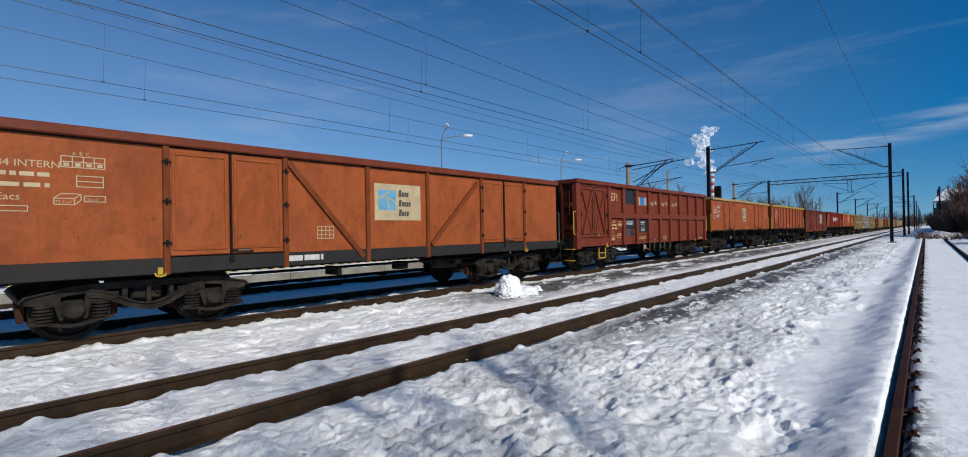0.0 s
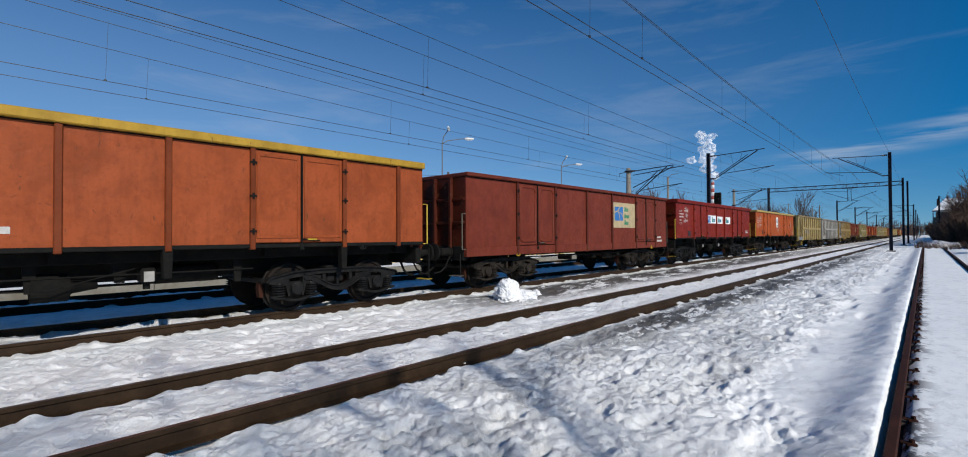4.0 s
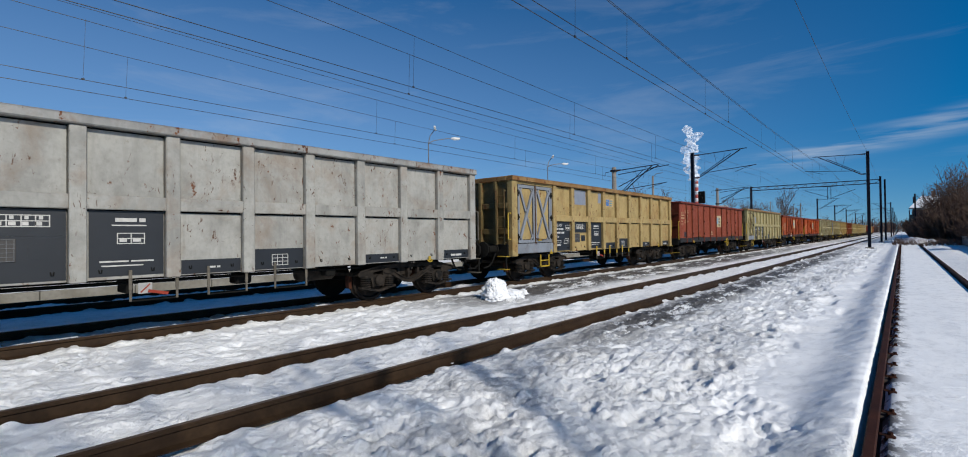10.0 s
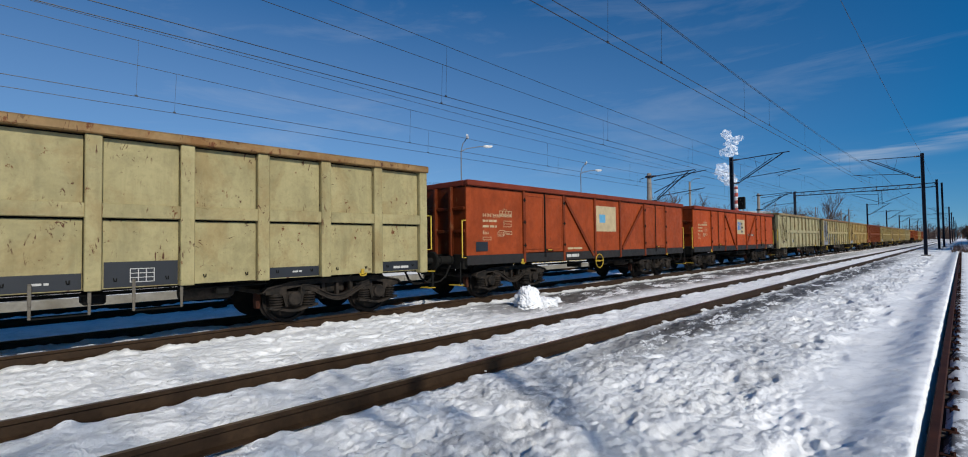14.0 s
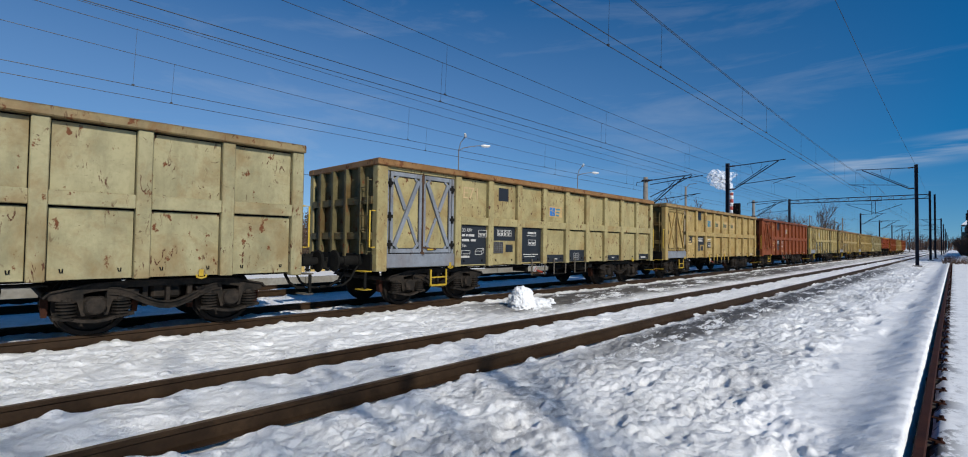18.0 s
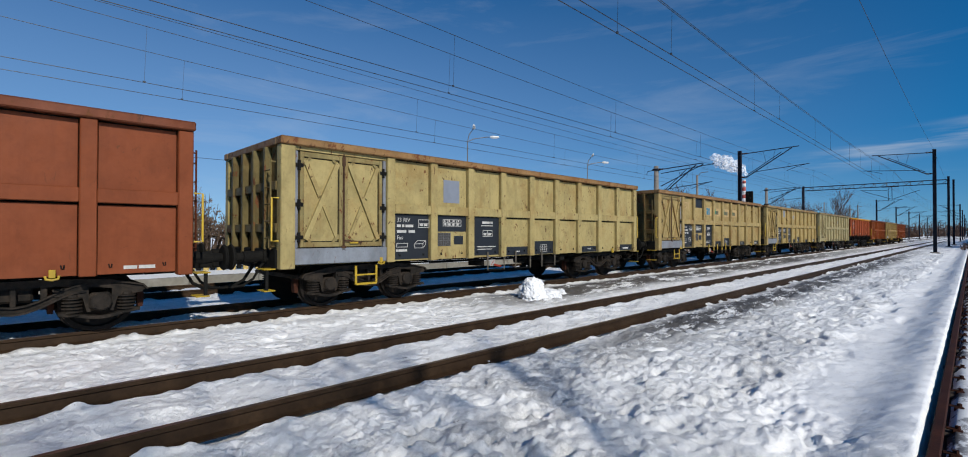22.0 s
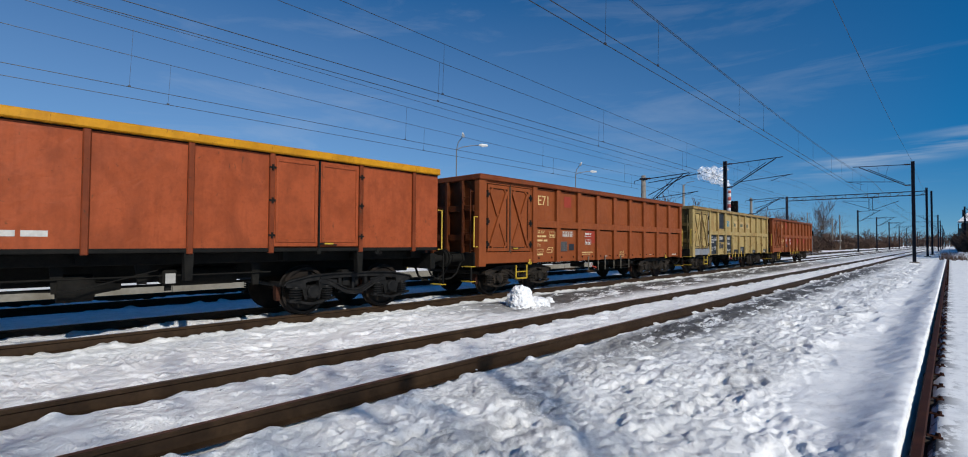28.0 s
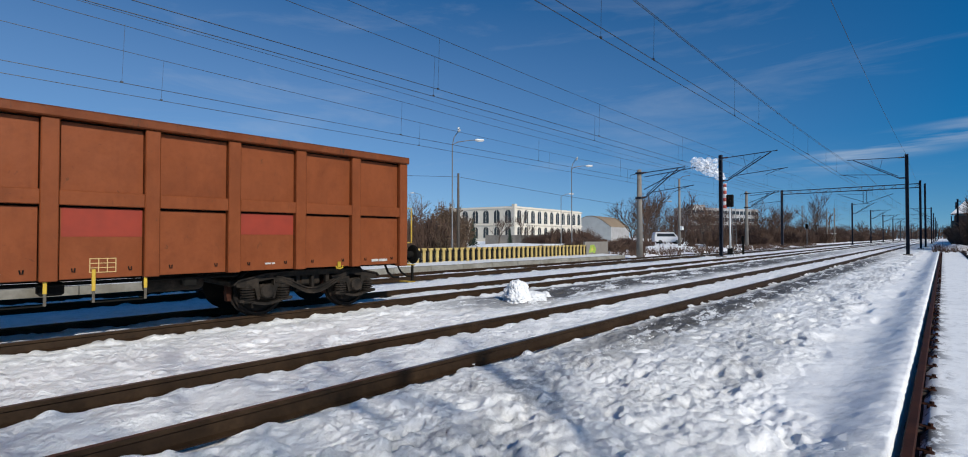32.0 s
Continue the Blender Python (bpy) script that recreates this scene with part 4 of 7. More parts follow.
        part("brake_plate", Geo().box(1.372, 1.385, y - 0.20, y - 0.02, 0.62, 0.78, 0.004), PLATE, root)
        part("plate_stripe", Geo().bar((1.386, y - 0.17, 0.64), (1.386, y - 0.05, 0.76), 0.018, 0.003), RED_MARK, root)
    part("brake_lever", Geo().bar((1.405, -7.28, 0.66), (1.405, -7.02, 0.60), 0.045, 0.015), RED_MARK, root, "red brake lever")
    return root


def smooth_wagon(posts, doors, top, low, rim_h, sill, diagonals=(), pressing="frame"):
    """High-sided wagon with plain sheeted sides, posts and two pairs of double doors a side."""
    root = thing("gondola_wagon", "high-sided steel goods wagon with sheeted sides", "wagon", "wagons of the train")
    running_gear(root, low - 0.10 if sill < 0.1 else low - sill)
    zr = top - rim_h
    for side in (1, -1):
        def span(a, b):
            return sorted((side * a, side * b))

        marks = [0.0] + sorted((p for p in posts), reverse=True) + [-LENGTH]
        for a, b in zip(marks, marks[1:]):
            if any(d0 - 0.05 <= (a + b) / 2 <= d1 + 0.05 for d0, d1 in doors):
                continue
            s0, s1 = span(1.36, 1.40)
            part("panel", Geo().box(s0, s1, b, a, low, zr + 0.01), PAINT, root)
        # added black backing that darkens the gaps between sheets and doors like shade
        s0, s1 = span(1.30, 1.335)
        part("inner_sheet", Geo().box(s0, s1, -LENGTH + 0.06, -0.06, low, zr), UNDER, root)
        for p in posts:
            s0, s1 = span(1.35, 1.455)
            part("post", Geo().box(s0, s1, p - 0.045, p + 0.045, low - sill - 0.02, zr, 0.012), POST, root)
        for d0, d1 in doors:
            mid = (d0 + d1) / 2
            for a, b in ((d0 + 0.04, mid - 0.015), (mid + 0.015, d1 - 0.04)):
                s0, s1 = span(1.37, 1.415)
                leaf = part("door_leaf", Geo().box(s0, s1, a, b, low + 0.02, zr - 0.02, 0.012), DOOR, root)
                if side > 0 and pressing == "round":
                    ring = []
                    for cy, cz, q in ((b - 0.22, zr - 0.24, 0), (a + 0.22, zr - 0.24, 1), (a + 0.22, low + 0.26, 2), (b - 0.22, low + 0.26, 3)):
                        for k in range(5):
                            ang = (q + k / 4) * math.pi / 2
                            ring.append((1.405, cy + 0.13 * math.cos(ang), cz + 0.13 * math.sin(ang)))
                    part("door_pressing", Geo().tube(ring + ring[:1], 0.042, 8), DOOR, leaf, smooth=True)
                elif side > 0 and pressing == "frame":
                    fr = Geo()
                    for y in (a + 0.03, b - 0.08):
                        fr.box(1.415, 1.432, y, y + 0.05, low + 0.10, zr - 0.08, 0.005)
                    for z in (low + 0.10, zr - 0.13):
                        fr.box(1.415, 1.432, a + 0.08, b - 0.08, z, z + 0.05, 0.005)
                    part("door_pressing", fr, DOOR, leaf)
            if side > 0:
                part("lock_bar", Geo().rod((1.43, mid, low - 0.10), (1.43, mid, zr - 0.03), 0.018, 8).box(1.41, 1.45, mid - 0.04, mid + 0.04, low - 0.12, low - 0.02, 0.01).bar((1.44, mid, low + 0.08), (1.44, mid + 0.35, low + 0.05), 0.03, 0.015), UNDER, root)
                for y in (d0, d1):
                    for z in (low + 0.22, (low + zr) / 2, zr - 0.25):
                        part("hinge", Geo().rod((1.46, y, z - 0.05), (1.46, y, z + 0.05), 0.020, 8).box(1.445, 1.462, y - 0.06, y + 0.06, z - 0.018, z + 0.018, 0.004), UNDER, root)
                part("latch", Geo().box(1.44, 1.46, mid + 0.10, mid + 0.28, low + 0.06, low + 0.09, 0.004), YELLOW, root, "yellow door latch")
        s0, s1 = span(1.33, 1.49)
        part("top_rim", Geo().box(s0, s1, -LENGTH - 0.02, 0.02, zr, top, 0.018), RIM, root)
        # black strip standing in for the rim's shadow on the sheet below
        s0, s1 = span(1.40, 1.408)
        part("rim_joint", Geo().box(s0, s1, -LENGTH, 0, zr - 0.022, zr - 0.002), UNDER, root)
        s0, s1 = span(1.30, 1.43)
        part("sill", Geo().box(s0, s1, -LENGTH, 0, low - max(sill, 0.07), low, 0.012), SILL, root)
        for (ya, za), (yb, zb) in diagonals:
            if side > 0:
                part("diagonal_strut", Geo().bar((1.402, ya, za), (1.402, yb, zb), 0.10, 0.055), POST, root)
        if sill < 0.1:
            for p in (posts[1::2] if len(posts) > 4 else posts + [-6.2]):
                s0, s1 = span(1.28, 1.42)
                part("bracket", Geo().prism([(p - 0.07, low), (p + 0.07, low), (p + 0.05, low - 0.50), (p - 0.05, low - 0.50)], s0, s1, "x"), UNDER, root)
    part("floor", Geo().box(-1.36, 1.36, -LENGTH + 0.05, -0.05, low - 0.04, low + 0.02), END_SHADED, root)
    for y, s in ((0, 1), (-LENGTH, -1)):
        part("end_wall", Geo().box(-1.36, 1.36, min(y - s * 0.05, y), max(y - s * 0.05, y), low, zr), END_SHADED, root)
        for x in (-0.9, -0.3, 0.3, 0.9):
            part("end_post", Geo().box(x - 0.045, x + 0.045, min(y, y + s * 0.10), max(y, y + s * 0.10), low - 0.2, zr, 0.01), END_SHADED, root)
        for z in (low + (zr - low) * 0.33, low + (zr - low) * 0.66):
            part("end_belt", Geo().box(-1.36, 1.36, min(y, y + s * 0.05), max(y, y + s * 0.05), z, z + 0.07, 0.01), END_SHADED, root)
        part("end_rim", Geo().box(-1.33, 1.33, min(y - s * 0.10, y + s * 0.02), max(y - s * 0.10, y + s * 0.02), zr, top - 0.003, 0.015), RIM, root)
        grab_rail(root, [(1.40, y + s * 0.02, low - 0.05), (1.40, y + s * 0.14, low - 0.05), (1.40, y + s * 0.14, low + 0.85), (1.40, y + s * 0.02, low + 0.85)])
        part("shunter_step", Geo().box(1.05, 1.42, min(y + s * 0.10, y + s * 0.28), max(y + s * 0.10, y + s * 0.28), 0.42, 0.44, 0.006), YELLOW, root, "yellow step plate")
        part("step_hanger", Geo().box(1.38, 1.40, y + s * 0.2 - 0.015, y + s * 0.2 + 0.015, 0.44, low - 0.15), UNDER, root)
    return root


C_POSTS, C_DOORS = [-1.66, -3.46, -5.30, -6.93, -8.67, -10.52], [(-3.46, -1.66), (-10.52, -8.67)]
MASTERS = {
    "A": ribbed_wagon(),
    "B": smooth_wagon([-1.93, -3.82, -5.35, -6.85, -8.42, -10.34], [(-3.82, -1.93), (-10.34, -8.42)], 3.09, 1.28, 0.17, 0.07, pressing="flat"),
    "B2": smooth_wagon([-2.00, -3.90, -8.62, -10.52], [(-3.90, -2.00), (-10.52, -8.62)], 3.09, 1.30, 0.13, 0.07, pressing="round"),
    "B3": smooth_wagon([-0.70, -2.03, -3.80, -5.05, -6.32, -7.55, -8.79, -10.62, -11.85], [(-3.80, -2.03), (-10.62, -8.79)], 3.09, 1.30, 0.14, 0.07),
    "C": smooth_wagon(C_POSTS, C_DOORS, 2.97, 1.13, 0.14, 0.24, [((-8.60, 2.74), (-7.05, 0.98)), ((-3.62, 2.68), (-5.20, 1.16))]),
    "D": smooth_wagon([-1.14, -2.04, -3.98, -5.19, -6.36, -7.57, -8.80, -10.76, -11.67], [(-3.98, -2.04), (-10.76, -8.80)], 3.03, 1.16, 0.10, 0.23),
    "E": smooth_wagon([-1.19, -3.02, -5.00, -6.80, -8.70, -10.60], [(-3.02, -1.19), (-10.60, -8.70)], 3.03, 1.13, 0.10, 0.24, pressing="round"),
}


def repaint(root, table):
    for o in root.children_recursive:
        if o.type == "MESH" and o.data.materials and o.data.materials[0] in table:
            slot = o.material_slots[0]
            slot.link = "OBJECT"
            slot.material = table[o.data.materials[0]]


GALV_DOOR = (0.195, 0.212, 0.235)
# kind, body colour, rim colour, door-frame colour, words
TRAIN = [
    ("C", (0.41, 0.100, 0.026), (0.24, 0.055, 0.025), None, "rust-orange wagon with diagonal struts and a torn cream sticker"),
    ("A", (0.225, 0.043, 0.019), (0.25, 0.05, 0.027), None, "brown-red ribbed wagon with black marking fields and torn stickers"),
    ("B2", (0.42, 0.092, 0.016), (0.60, 0.40, 0.16), None, "orange wagon with a yellow rim and a white emblem"),
    ("B3", (0.42, 0.092, 0.026), (0.66, 0.40, 0.05), None, "rust-orange wagon with a yellow rim"),
    ("E", (0.22, 0.042, 0.022), (0.2, 0.04, 0.022), None, "dull brown wagon with a worn cream sticker"),
    ("B", (0.28, 0.021, 0.006), (0.27, 0.020, 0.008), None, "glossy dark red wagon with white and green stickers"),
    ("B2", (0.54, 0.104, 0.016), (0.70, 0.50, 0.16), None, "orange wagon with a pale yellow rim and a white emblem"),
    ("A", (0.48, 0.37, 0.155), (0.42, 0.32, 0.15), GALV_DOOR, "pale yellow ribbed wagon with faded stickers"),
    ("A", (0.47, 0.455, 0.405), (0.44, 0.43, 0.4), None, "light grey ribbed wagon with black marking fields"),
    ("A", (0.52, 0.38, 0.16), (0.42, 0.25, 0.1), GALV_DOOR, "ochre ribbed wagon with grey doors"),
    ("D", (0.32, 0.072, 0.034), (0.24, 0.045, 0.025), None, "rust-red wagon with a torn cream sticker"),
    ("A", (0.48, 0.41, 0.2), (0.42, 0.26, 0.11), GALV_DOOR, "beige ribbed wagon with rust scars and grey door frames"),
    ("C", (0.39, 0.070, 0.016), (0.27, 0.05, 0.022), None, "bright rust-red wagon with diagonal struts and a cream patch"),
    ("C", (0.50, 0.082, 0.015), (0.32, 0.055, 0.02), None, "bright orange-red wagon with diagonal struts and a worn sticker"),
    ("A", (0.48, 0.43, 0.24), (0.4, 0.3, 0.15), None, "pale beige ribbed wagon with rust scars"),
    ("A", (0.5, 0.42, 0.2), (0.4, 0.22, 0.09), GALV_DOOR, "beige ribbed wagon with grey doors and a cream sticker"),
    ("A", (0.54, 0.39, 0.15), (0.44, 0.3, 0.13), GALV_DOOR, "ochre ribbed wagon with faded lettering"),
    ("A", (0.28, 0.074, 0.026), (0.28, 0.09, 0.045), None, "rust-brown ribbed wagon with black marking fields"),
    ("A", (0.53, 0.42, 0.175), (0.42, 0.24, 0.1), GALV_DOOR, "beige ribbed wagon with a grey patch and rust scars"),
    ("A", (0.5, 0.37, 0.15), (0.4, 0.23, 0.1), GALV_DOOR, "ochre ribbed wagon with faded lettering and grey door frames"),
    ("A", (0.53, 0.39, 0.15), (0.46, 0.32, 0.14), GALV_DOOR, "yellowish ribbed wagon with grey door frames"),
    ("A", (0.5, 0.43, 0.22), (0.42, 0.32, 0.16), None, "pale beige ribbed wagon with a small emblem"),
    ("B3", (0.42, 0.090, 0.028), (0.80, 0.36, 0.010), None, "rust-orange wagon with a bright yellow rim"),
    ("A", (0.32, 0.082, 0.022), (0.28, 0.07, 0.022), None, "rust-brown ribbed wagon with few markings"),
    ("A", (0.52, 0.38, 0.15), (0.46, 0.32, 0.13), GALV_DOOR, "beige ribbed wagon with green lettered stickers"),
    ("A", (0.30, 0.080, 0.024), (0.28, 0.078, 0.026), None, "rust-brown ribbed last wagon with red patches"),
]
# rear corner of each wagon body along the track at the start, metres
REAR = [12.74, 26.52, 40.28, 54.07, 68.16, 82.06, 96.38, 110.96, 124.78, 139.02, 153.03, 166.98, 180.89, 194.78, 208.65, 222.88, 236.72, 250.73, 264.73, 279.12, 292.98, 306.95, 321.05, 335.03, 348.97, 362.78]


def run(t):
    """Metres that the train has gone at t seconds."""
    u = t / 32.0
    return 378.78 * u - 40.77 * u**2 + 33.54 * u**3 - 15.31 * u**4


WAGONS = []
SET_OF = {}
for n, (kind, body, rim, frames, words) in enumerate(TRAIN):
    w = copy_thing(MASTERS[kind], pose(TRAIN_X, REAR[n], RAIL_Z))
    tagged(w, words)
    body, rim = dark(body, 0.66 if kind == "A" else 0.68), dark(rim, 0.60)
    pale = kind == "A" and body[1] > 0.15
    if kind == "A":
        pm = paint(f"paint_{n}", body, 0.74 if n == 14 else 0.66 if n in (9, 15, 16, 19, 20, 24) else 0.50 if pale else 0.15, 0.55 if pale else 0.35, dents=0.30)
    else:
        pm = paint(f"paint_{n}", body, 0.25, 0.60, dents=0.75, rough=0.44 if n in (2, 5, 6) else 0.5, gloss=0.22 if n in (2, 5, 6) else 0.15)
    # the end paint is the body colour darkened for shade, with more rust
    table = {PAINT: pm, DOOR: pm, RIM: paint(f"rim_{n}", rim, 1.0 if kind == "A" else 0.3, 0.5), END_SHADED: paint(f"end_{n}", dark(body, 0.42), 0.85, 0.8)}
    table[FRAME] = paint(f"frame_{n}", frames, 0.3, 0.5) if frames else pm
    table[DOOR_SILL] = table[FRAME]
    table[BRACE] = table[FRAME] if n in (9, 15) else pm
    table[POST] = pm if kind in ("B", "B2") else paint(f"post_{n}", dark(body, 0.58), 0.5, 0.6)
    if n in (7, 11, 16, 18, 19, 20, 24):
        table[FRAME] = paint(f"door_frame_{n}", dark(body, 0.7), 0.8, 0.7)
    if n in (3, 5, 22):
        table[BOGIE] = BOGIE_BLACK
    if kind == "E":
        table[SILL] = pm
    elif kind[0] == "B":
        table[SILL] = UNDER
        table[HOOK] = UNDER
    if n not in (9, 16, 19, 24, 25):
        table[GRIP] = BAR_GREY
    if n in (0, 4, 8):
        table[GRAB] = BAR_GREY
    if n in (8, 14, 21, 0, 2, 4):
        table[YELLOW] = BAR_GREY
    repaint(w, table)
    WAGONS.append(w)
for m in MASTERS.values():
    for o in list(m.children_recursive) + [m]:
        bpy.data.objects.remove(o)
WHEELS = [o for w in WAGONS for o in w.children_recursive if o.name.startswith("wheelset")]


# ---------------------------------------------------------------- markings on the wagons
DIM_MARK = plain("faded_marking", (0.47, 0.33, 0.17), 0.7, 0.5, 10)
OCHRE_MARK = plain("yellow_marking", (0.60, 0.42, 0.18), 0.7, 0.35, 10)
FONT_MESHES = {}


def words_mesh(text, size):
    """Letters of the built-in font as a mesh."""
    if (text, size) not in FONT_MESHES:
        cu = bpy.data.curves.new("lettering", "FONT")
        cu.body, cu.size, cu.extrude, cu.resolution_u = text, size, 0.0015, 2
        cu.offset = 0.0
        ob = new("lettering", cu)
        dg = bpy.context.evaluated_depsgraph_get()
        dg.update()
        FONT_MESHES[text, size] = bpy.data.meshes.new_from_object(ob.evaluated_get(dg))
        bpy.data.objects.remove(ob)
    return FONT_MESHES[text, size].copy()


def lettering(root, text, y, z, size, material, x=1.385, label=""):
    me = words_mesh(text, size)
    me.materials.clear()
    me.materials.append(material)
    ob = part("lettering", me, material, root, label)
    ob.matrix_local = Matrix(((0, 0, 1, x), (1, 0, 0, y), (0, 1, 0, z), (0, 0, 0, 1)))
    return ob


def field(root, name, y0, y1, z0, z1, material, x=1.380, label=""):
    return part(name, Geo().box(x, x + 0.003, y0, y1, z0, z1), material, root, label)


def bars(root, y, z, widths, h, material, gap=0.02, x=1.385, slant=0.0):
    """Illegible lettering as plain bars."""
    g = Geo()
    for w in widths:
        g.prism([(y, z), (y + w, z), (y + w + slant * h, z + h), (y + slant * h, z + h)], x, x + 0.003, "x")
        y += w + gap
    return part("marking_line", g, material, root)


def outline_box(root, y0, y1, z0, z1, material, x=1.385, t=0.012, cols=1, rows=1):
    """A painted table of thin lines."""
    g = Geo()
    for k in range(cols + 1):
        y = y0 + (y1 - y0 - t) * k / cols
        g.box(x, x + 0.003, y, y + t, z0, z1)
    for k in range(rows + 1):
        z = z0 + (z1 - z0 - t) * k / rows
        g.box(x + 0.0005, x + 0.0035, y0, y1, z, z + t)
    return part("marking_table", g, material, root)


def load_sign(root, y, z, k, material, x=1.385):
    """Outline of a box drawn in perspective, as painted for the load volume."""
    g = Geo()
    pts = [(0, 0), (0.30, 0), (0.30, 0.12), (0, 0.12), (0.10, 0.21), (0.40, 0.21), (0.40, 0.09)]
    for a, b in ((0, 1), (1, 2), (2, 3), (3, 0), (3, 4), (4, 5), (5, 2), (5, 6), (6, 1)):
        p, q = pts[a], pts[b]
        g.bar((x, y + p[0] * k, z + p[1] * k), (x, y + q[0] * k, z + q[1] * k), 0.012, 0.003)
    return part("marking_outline", g, material, root)


def word_blocks(root, y, z, h, count, first, rest, x=1.3855, slant=0.12):
    """A brand word as plain shapes: a tall block, then a row of low ones."""
    bars(root, y, z, (h * 0.44,), h * 0.94, first, 0.0, x, slant)
    bars(root, y + h * 0.52, z, [h * (0.30 if k % 2 else 0.38) for k in range(count)], h * 0.64, rest, h * 0.08, x, slant)


def emblem(root, y, z, w, h, material, x=1.3855, stroke=None):
    """A square company sign with a pale forked stroke."""
    field(root, "emblem", y, y + w, z, z + h, material, x)
    g = Geo()
    for (a, b), (c, d), k in (((0.0, 0.60), (0.36, 0.70), 0.09), ((0.36, 0.70), (0.62, 0.98), 0.08), ((0.36, 0.72), (0.52, 0.42), 0.07), ((0.52, 0.42), (0.60, 0.03), 0.07), ((0.50, 0.62), (0.80, 0.52), 0.06), ((0.80, 0.52), (1.0, 0.30), 0.06)):
        g.bar((x + 0.004, y + w * a, z + h * b), (x + 0.004, y + w * c, z + h * d), h * k, 0.003)
    part("emblem_stroke", g, stroke or CREAM, root)


def bay(k):
    """Front and rear edge of bay k of a ribbed wagon, counted from its door end."""
    return RIBS[8 - k] + 0.125, (RIBS[7 - k] - 0.115 if k < 8 else -0.215)


def small_table(root, k, z0, material=None, wide=0.30):
    y0, y1 = bay(k)
    m = (y0 + y1) / 2
    outline_box(root, m - wide / 2, m + wide / 2, z0, z0 + 0.20, material or WHITE_MARK, cols=3, rows=3, t=0.010)


def data_block(root, style):
    """Marking on the lower bays of a ribbed wagon. style: black fields, or letters on the paint."""
    ink = WHITE_MARK if style == "black" else OCHRE_MARK
    y0, y1 = bay(0)
    if style == "black":
        field(root, "marking_field", y0, y1, 0.885, 1.835, BLACK_MARK, label="black marking field")
    lettering(root, "33 RIV", y0 + 0.06, 1.68, 0.125, ink)
    bars(root, y0 + 0.06, 1.57, (0.10, 0.06, 0.20), 0.055, ink, 0.03)
    bars(root, y0 + 0.06, 1.45, (0.24, 0.17), 0.055, ink, 0.06)
    lettering(root, "Fas", y0 + 0.06, 1.31, 0.12, ink)
    bars(root, y0 + 0.04, 1.05, (0.05, 0.16, 0.05), 0.05, ink, 0.01)
    load_sign(root, y0 + 0.52, 1.12, 0.75, ink)
    outline_box(root, y0 + 0.05, y0 + 0.34, 1.14, 1.23, ink)
    outline_box(root, y0 + 0.62, y0 + 0.92, 1.56, 1.74, ink, rows=2)
    bars(root, y0 + 0.66, 1.60, (0.08, 0.10), 0.04, ink, 0.03)
    y0, y1 = bay(1)
    if style == "black":
        field(root, "marking_field", y0, y1, 1.48, 1.835, BLACK_MARK)
    outline_box(root, y0 + 0.18, y0 + 0.74, 1.60, 1.76, WHITE_MARK, cols=4, rows=2)
    bars(root, y0 + 0.22, 1.62, (0.06, 0.07, 0.06, 0.07), 0.05, WHITE_MARK, 0.06)
    bars(root, y0 + 0.22, 1.70, (0.03, 0.04, 0.04, 0.04), 0.045, WHITE_MARK, 0.10)
    g = Geo()
    for k in range(6):
        g.box(1.392, 1.402, y0 + 0.04, y0 + 0.40, 1.16 + 0.055 * k, 1.166 + 0.055 * k)
        g.box(1.394, 1.404, y0 + 0.04 + 0.07 * k, y0 + 0.046 + 0.07 * k, 1.16, 1.44)
    tray = part("label_holder", Geo().box(1.380, 1.392, y0 + 0.03, y0 + 0.41, 1.15, 1.45, 0.003), FRAME_DARK, root, "wire-fronted label holder")
    part("grille", g, GALV, tray)
    field(root, "chalk_plate", y0 + 0.52, y0 + 0.80, 1.18, 1.38, BLACK_MARK, 1.384)
    y0, y1 = bay(2)
    if style == "black":
        field(root, "marking_field", y0, y1, 0.90 if len(root.name) % 2 else 1.25, 1.835, BLACK_MARK)
    bars(root, y0 + 0.30, 1.68, (0.26, 0.08), 0.055, WHITE_MARK, 0.03)
    bars(root, y0 + 0.26, 1.62, (0.42,), 0.018, WHITE_MARK)
    outline_box(root, y0 + 0.32, y0 + 0.66, 1.36, 1.52, WHITE_MARK, cols=2, rows=2)
    bars(root, y0 + 0.35, 1.39, (0.09, 0.10), 0.045, WHITE_MARK, 0.07)
    bars(root, y0 + 0.12, 1.10, (0.34, 0.28), 0.022, ink if style != "black" else WHITE_MARK, 0.03)
    bars(root, y0 + 0.14, 1.04, (0.50,), 0.018, ink if style != "black" else WHITE_MARK)
    for k, h in ((3, 0.22), (4, 0.36), (6, 0.18), (8, 0.20)):
        y0, y1 = bay(k)
        if style == "black":
            field(root, "marking_field", y0, y1, 0.87, 0.87 + h, BLACK_MARK)
        if k == 8:
            bars(root, y0 + 0.28, 0.92, (0.16, 0.20), 0.05, WHITE_MARK, 0.02)
        elif k != 4:
            bars(root, y0 + 0.40, 0.95, (0.10, 0.05), 0.03, WHITE_MARK, 0.02)
    small_table(root, 4, 0.93, ink)


FRAME_DARK = plain("label_holder_dark", (0.05, 0.045, 0.04), 0.7, 0.3)
DULL_INK = plain("faded_green_ink", (0.09, 0.10, 0.06), 0.7, 0.6, 14)
SCRAP = plain("sticker_scrap", (0.46, 0.31, 0.13), 0.7, 0.6, 6)
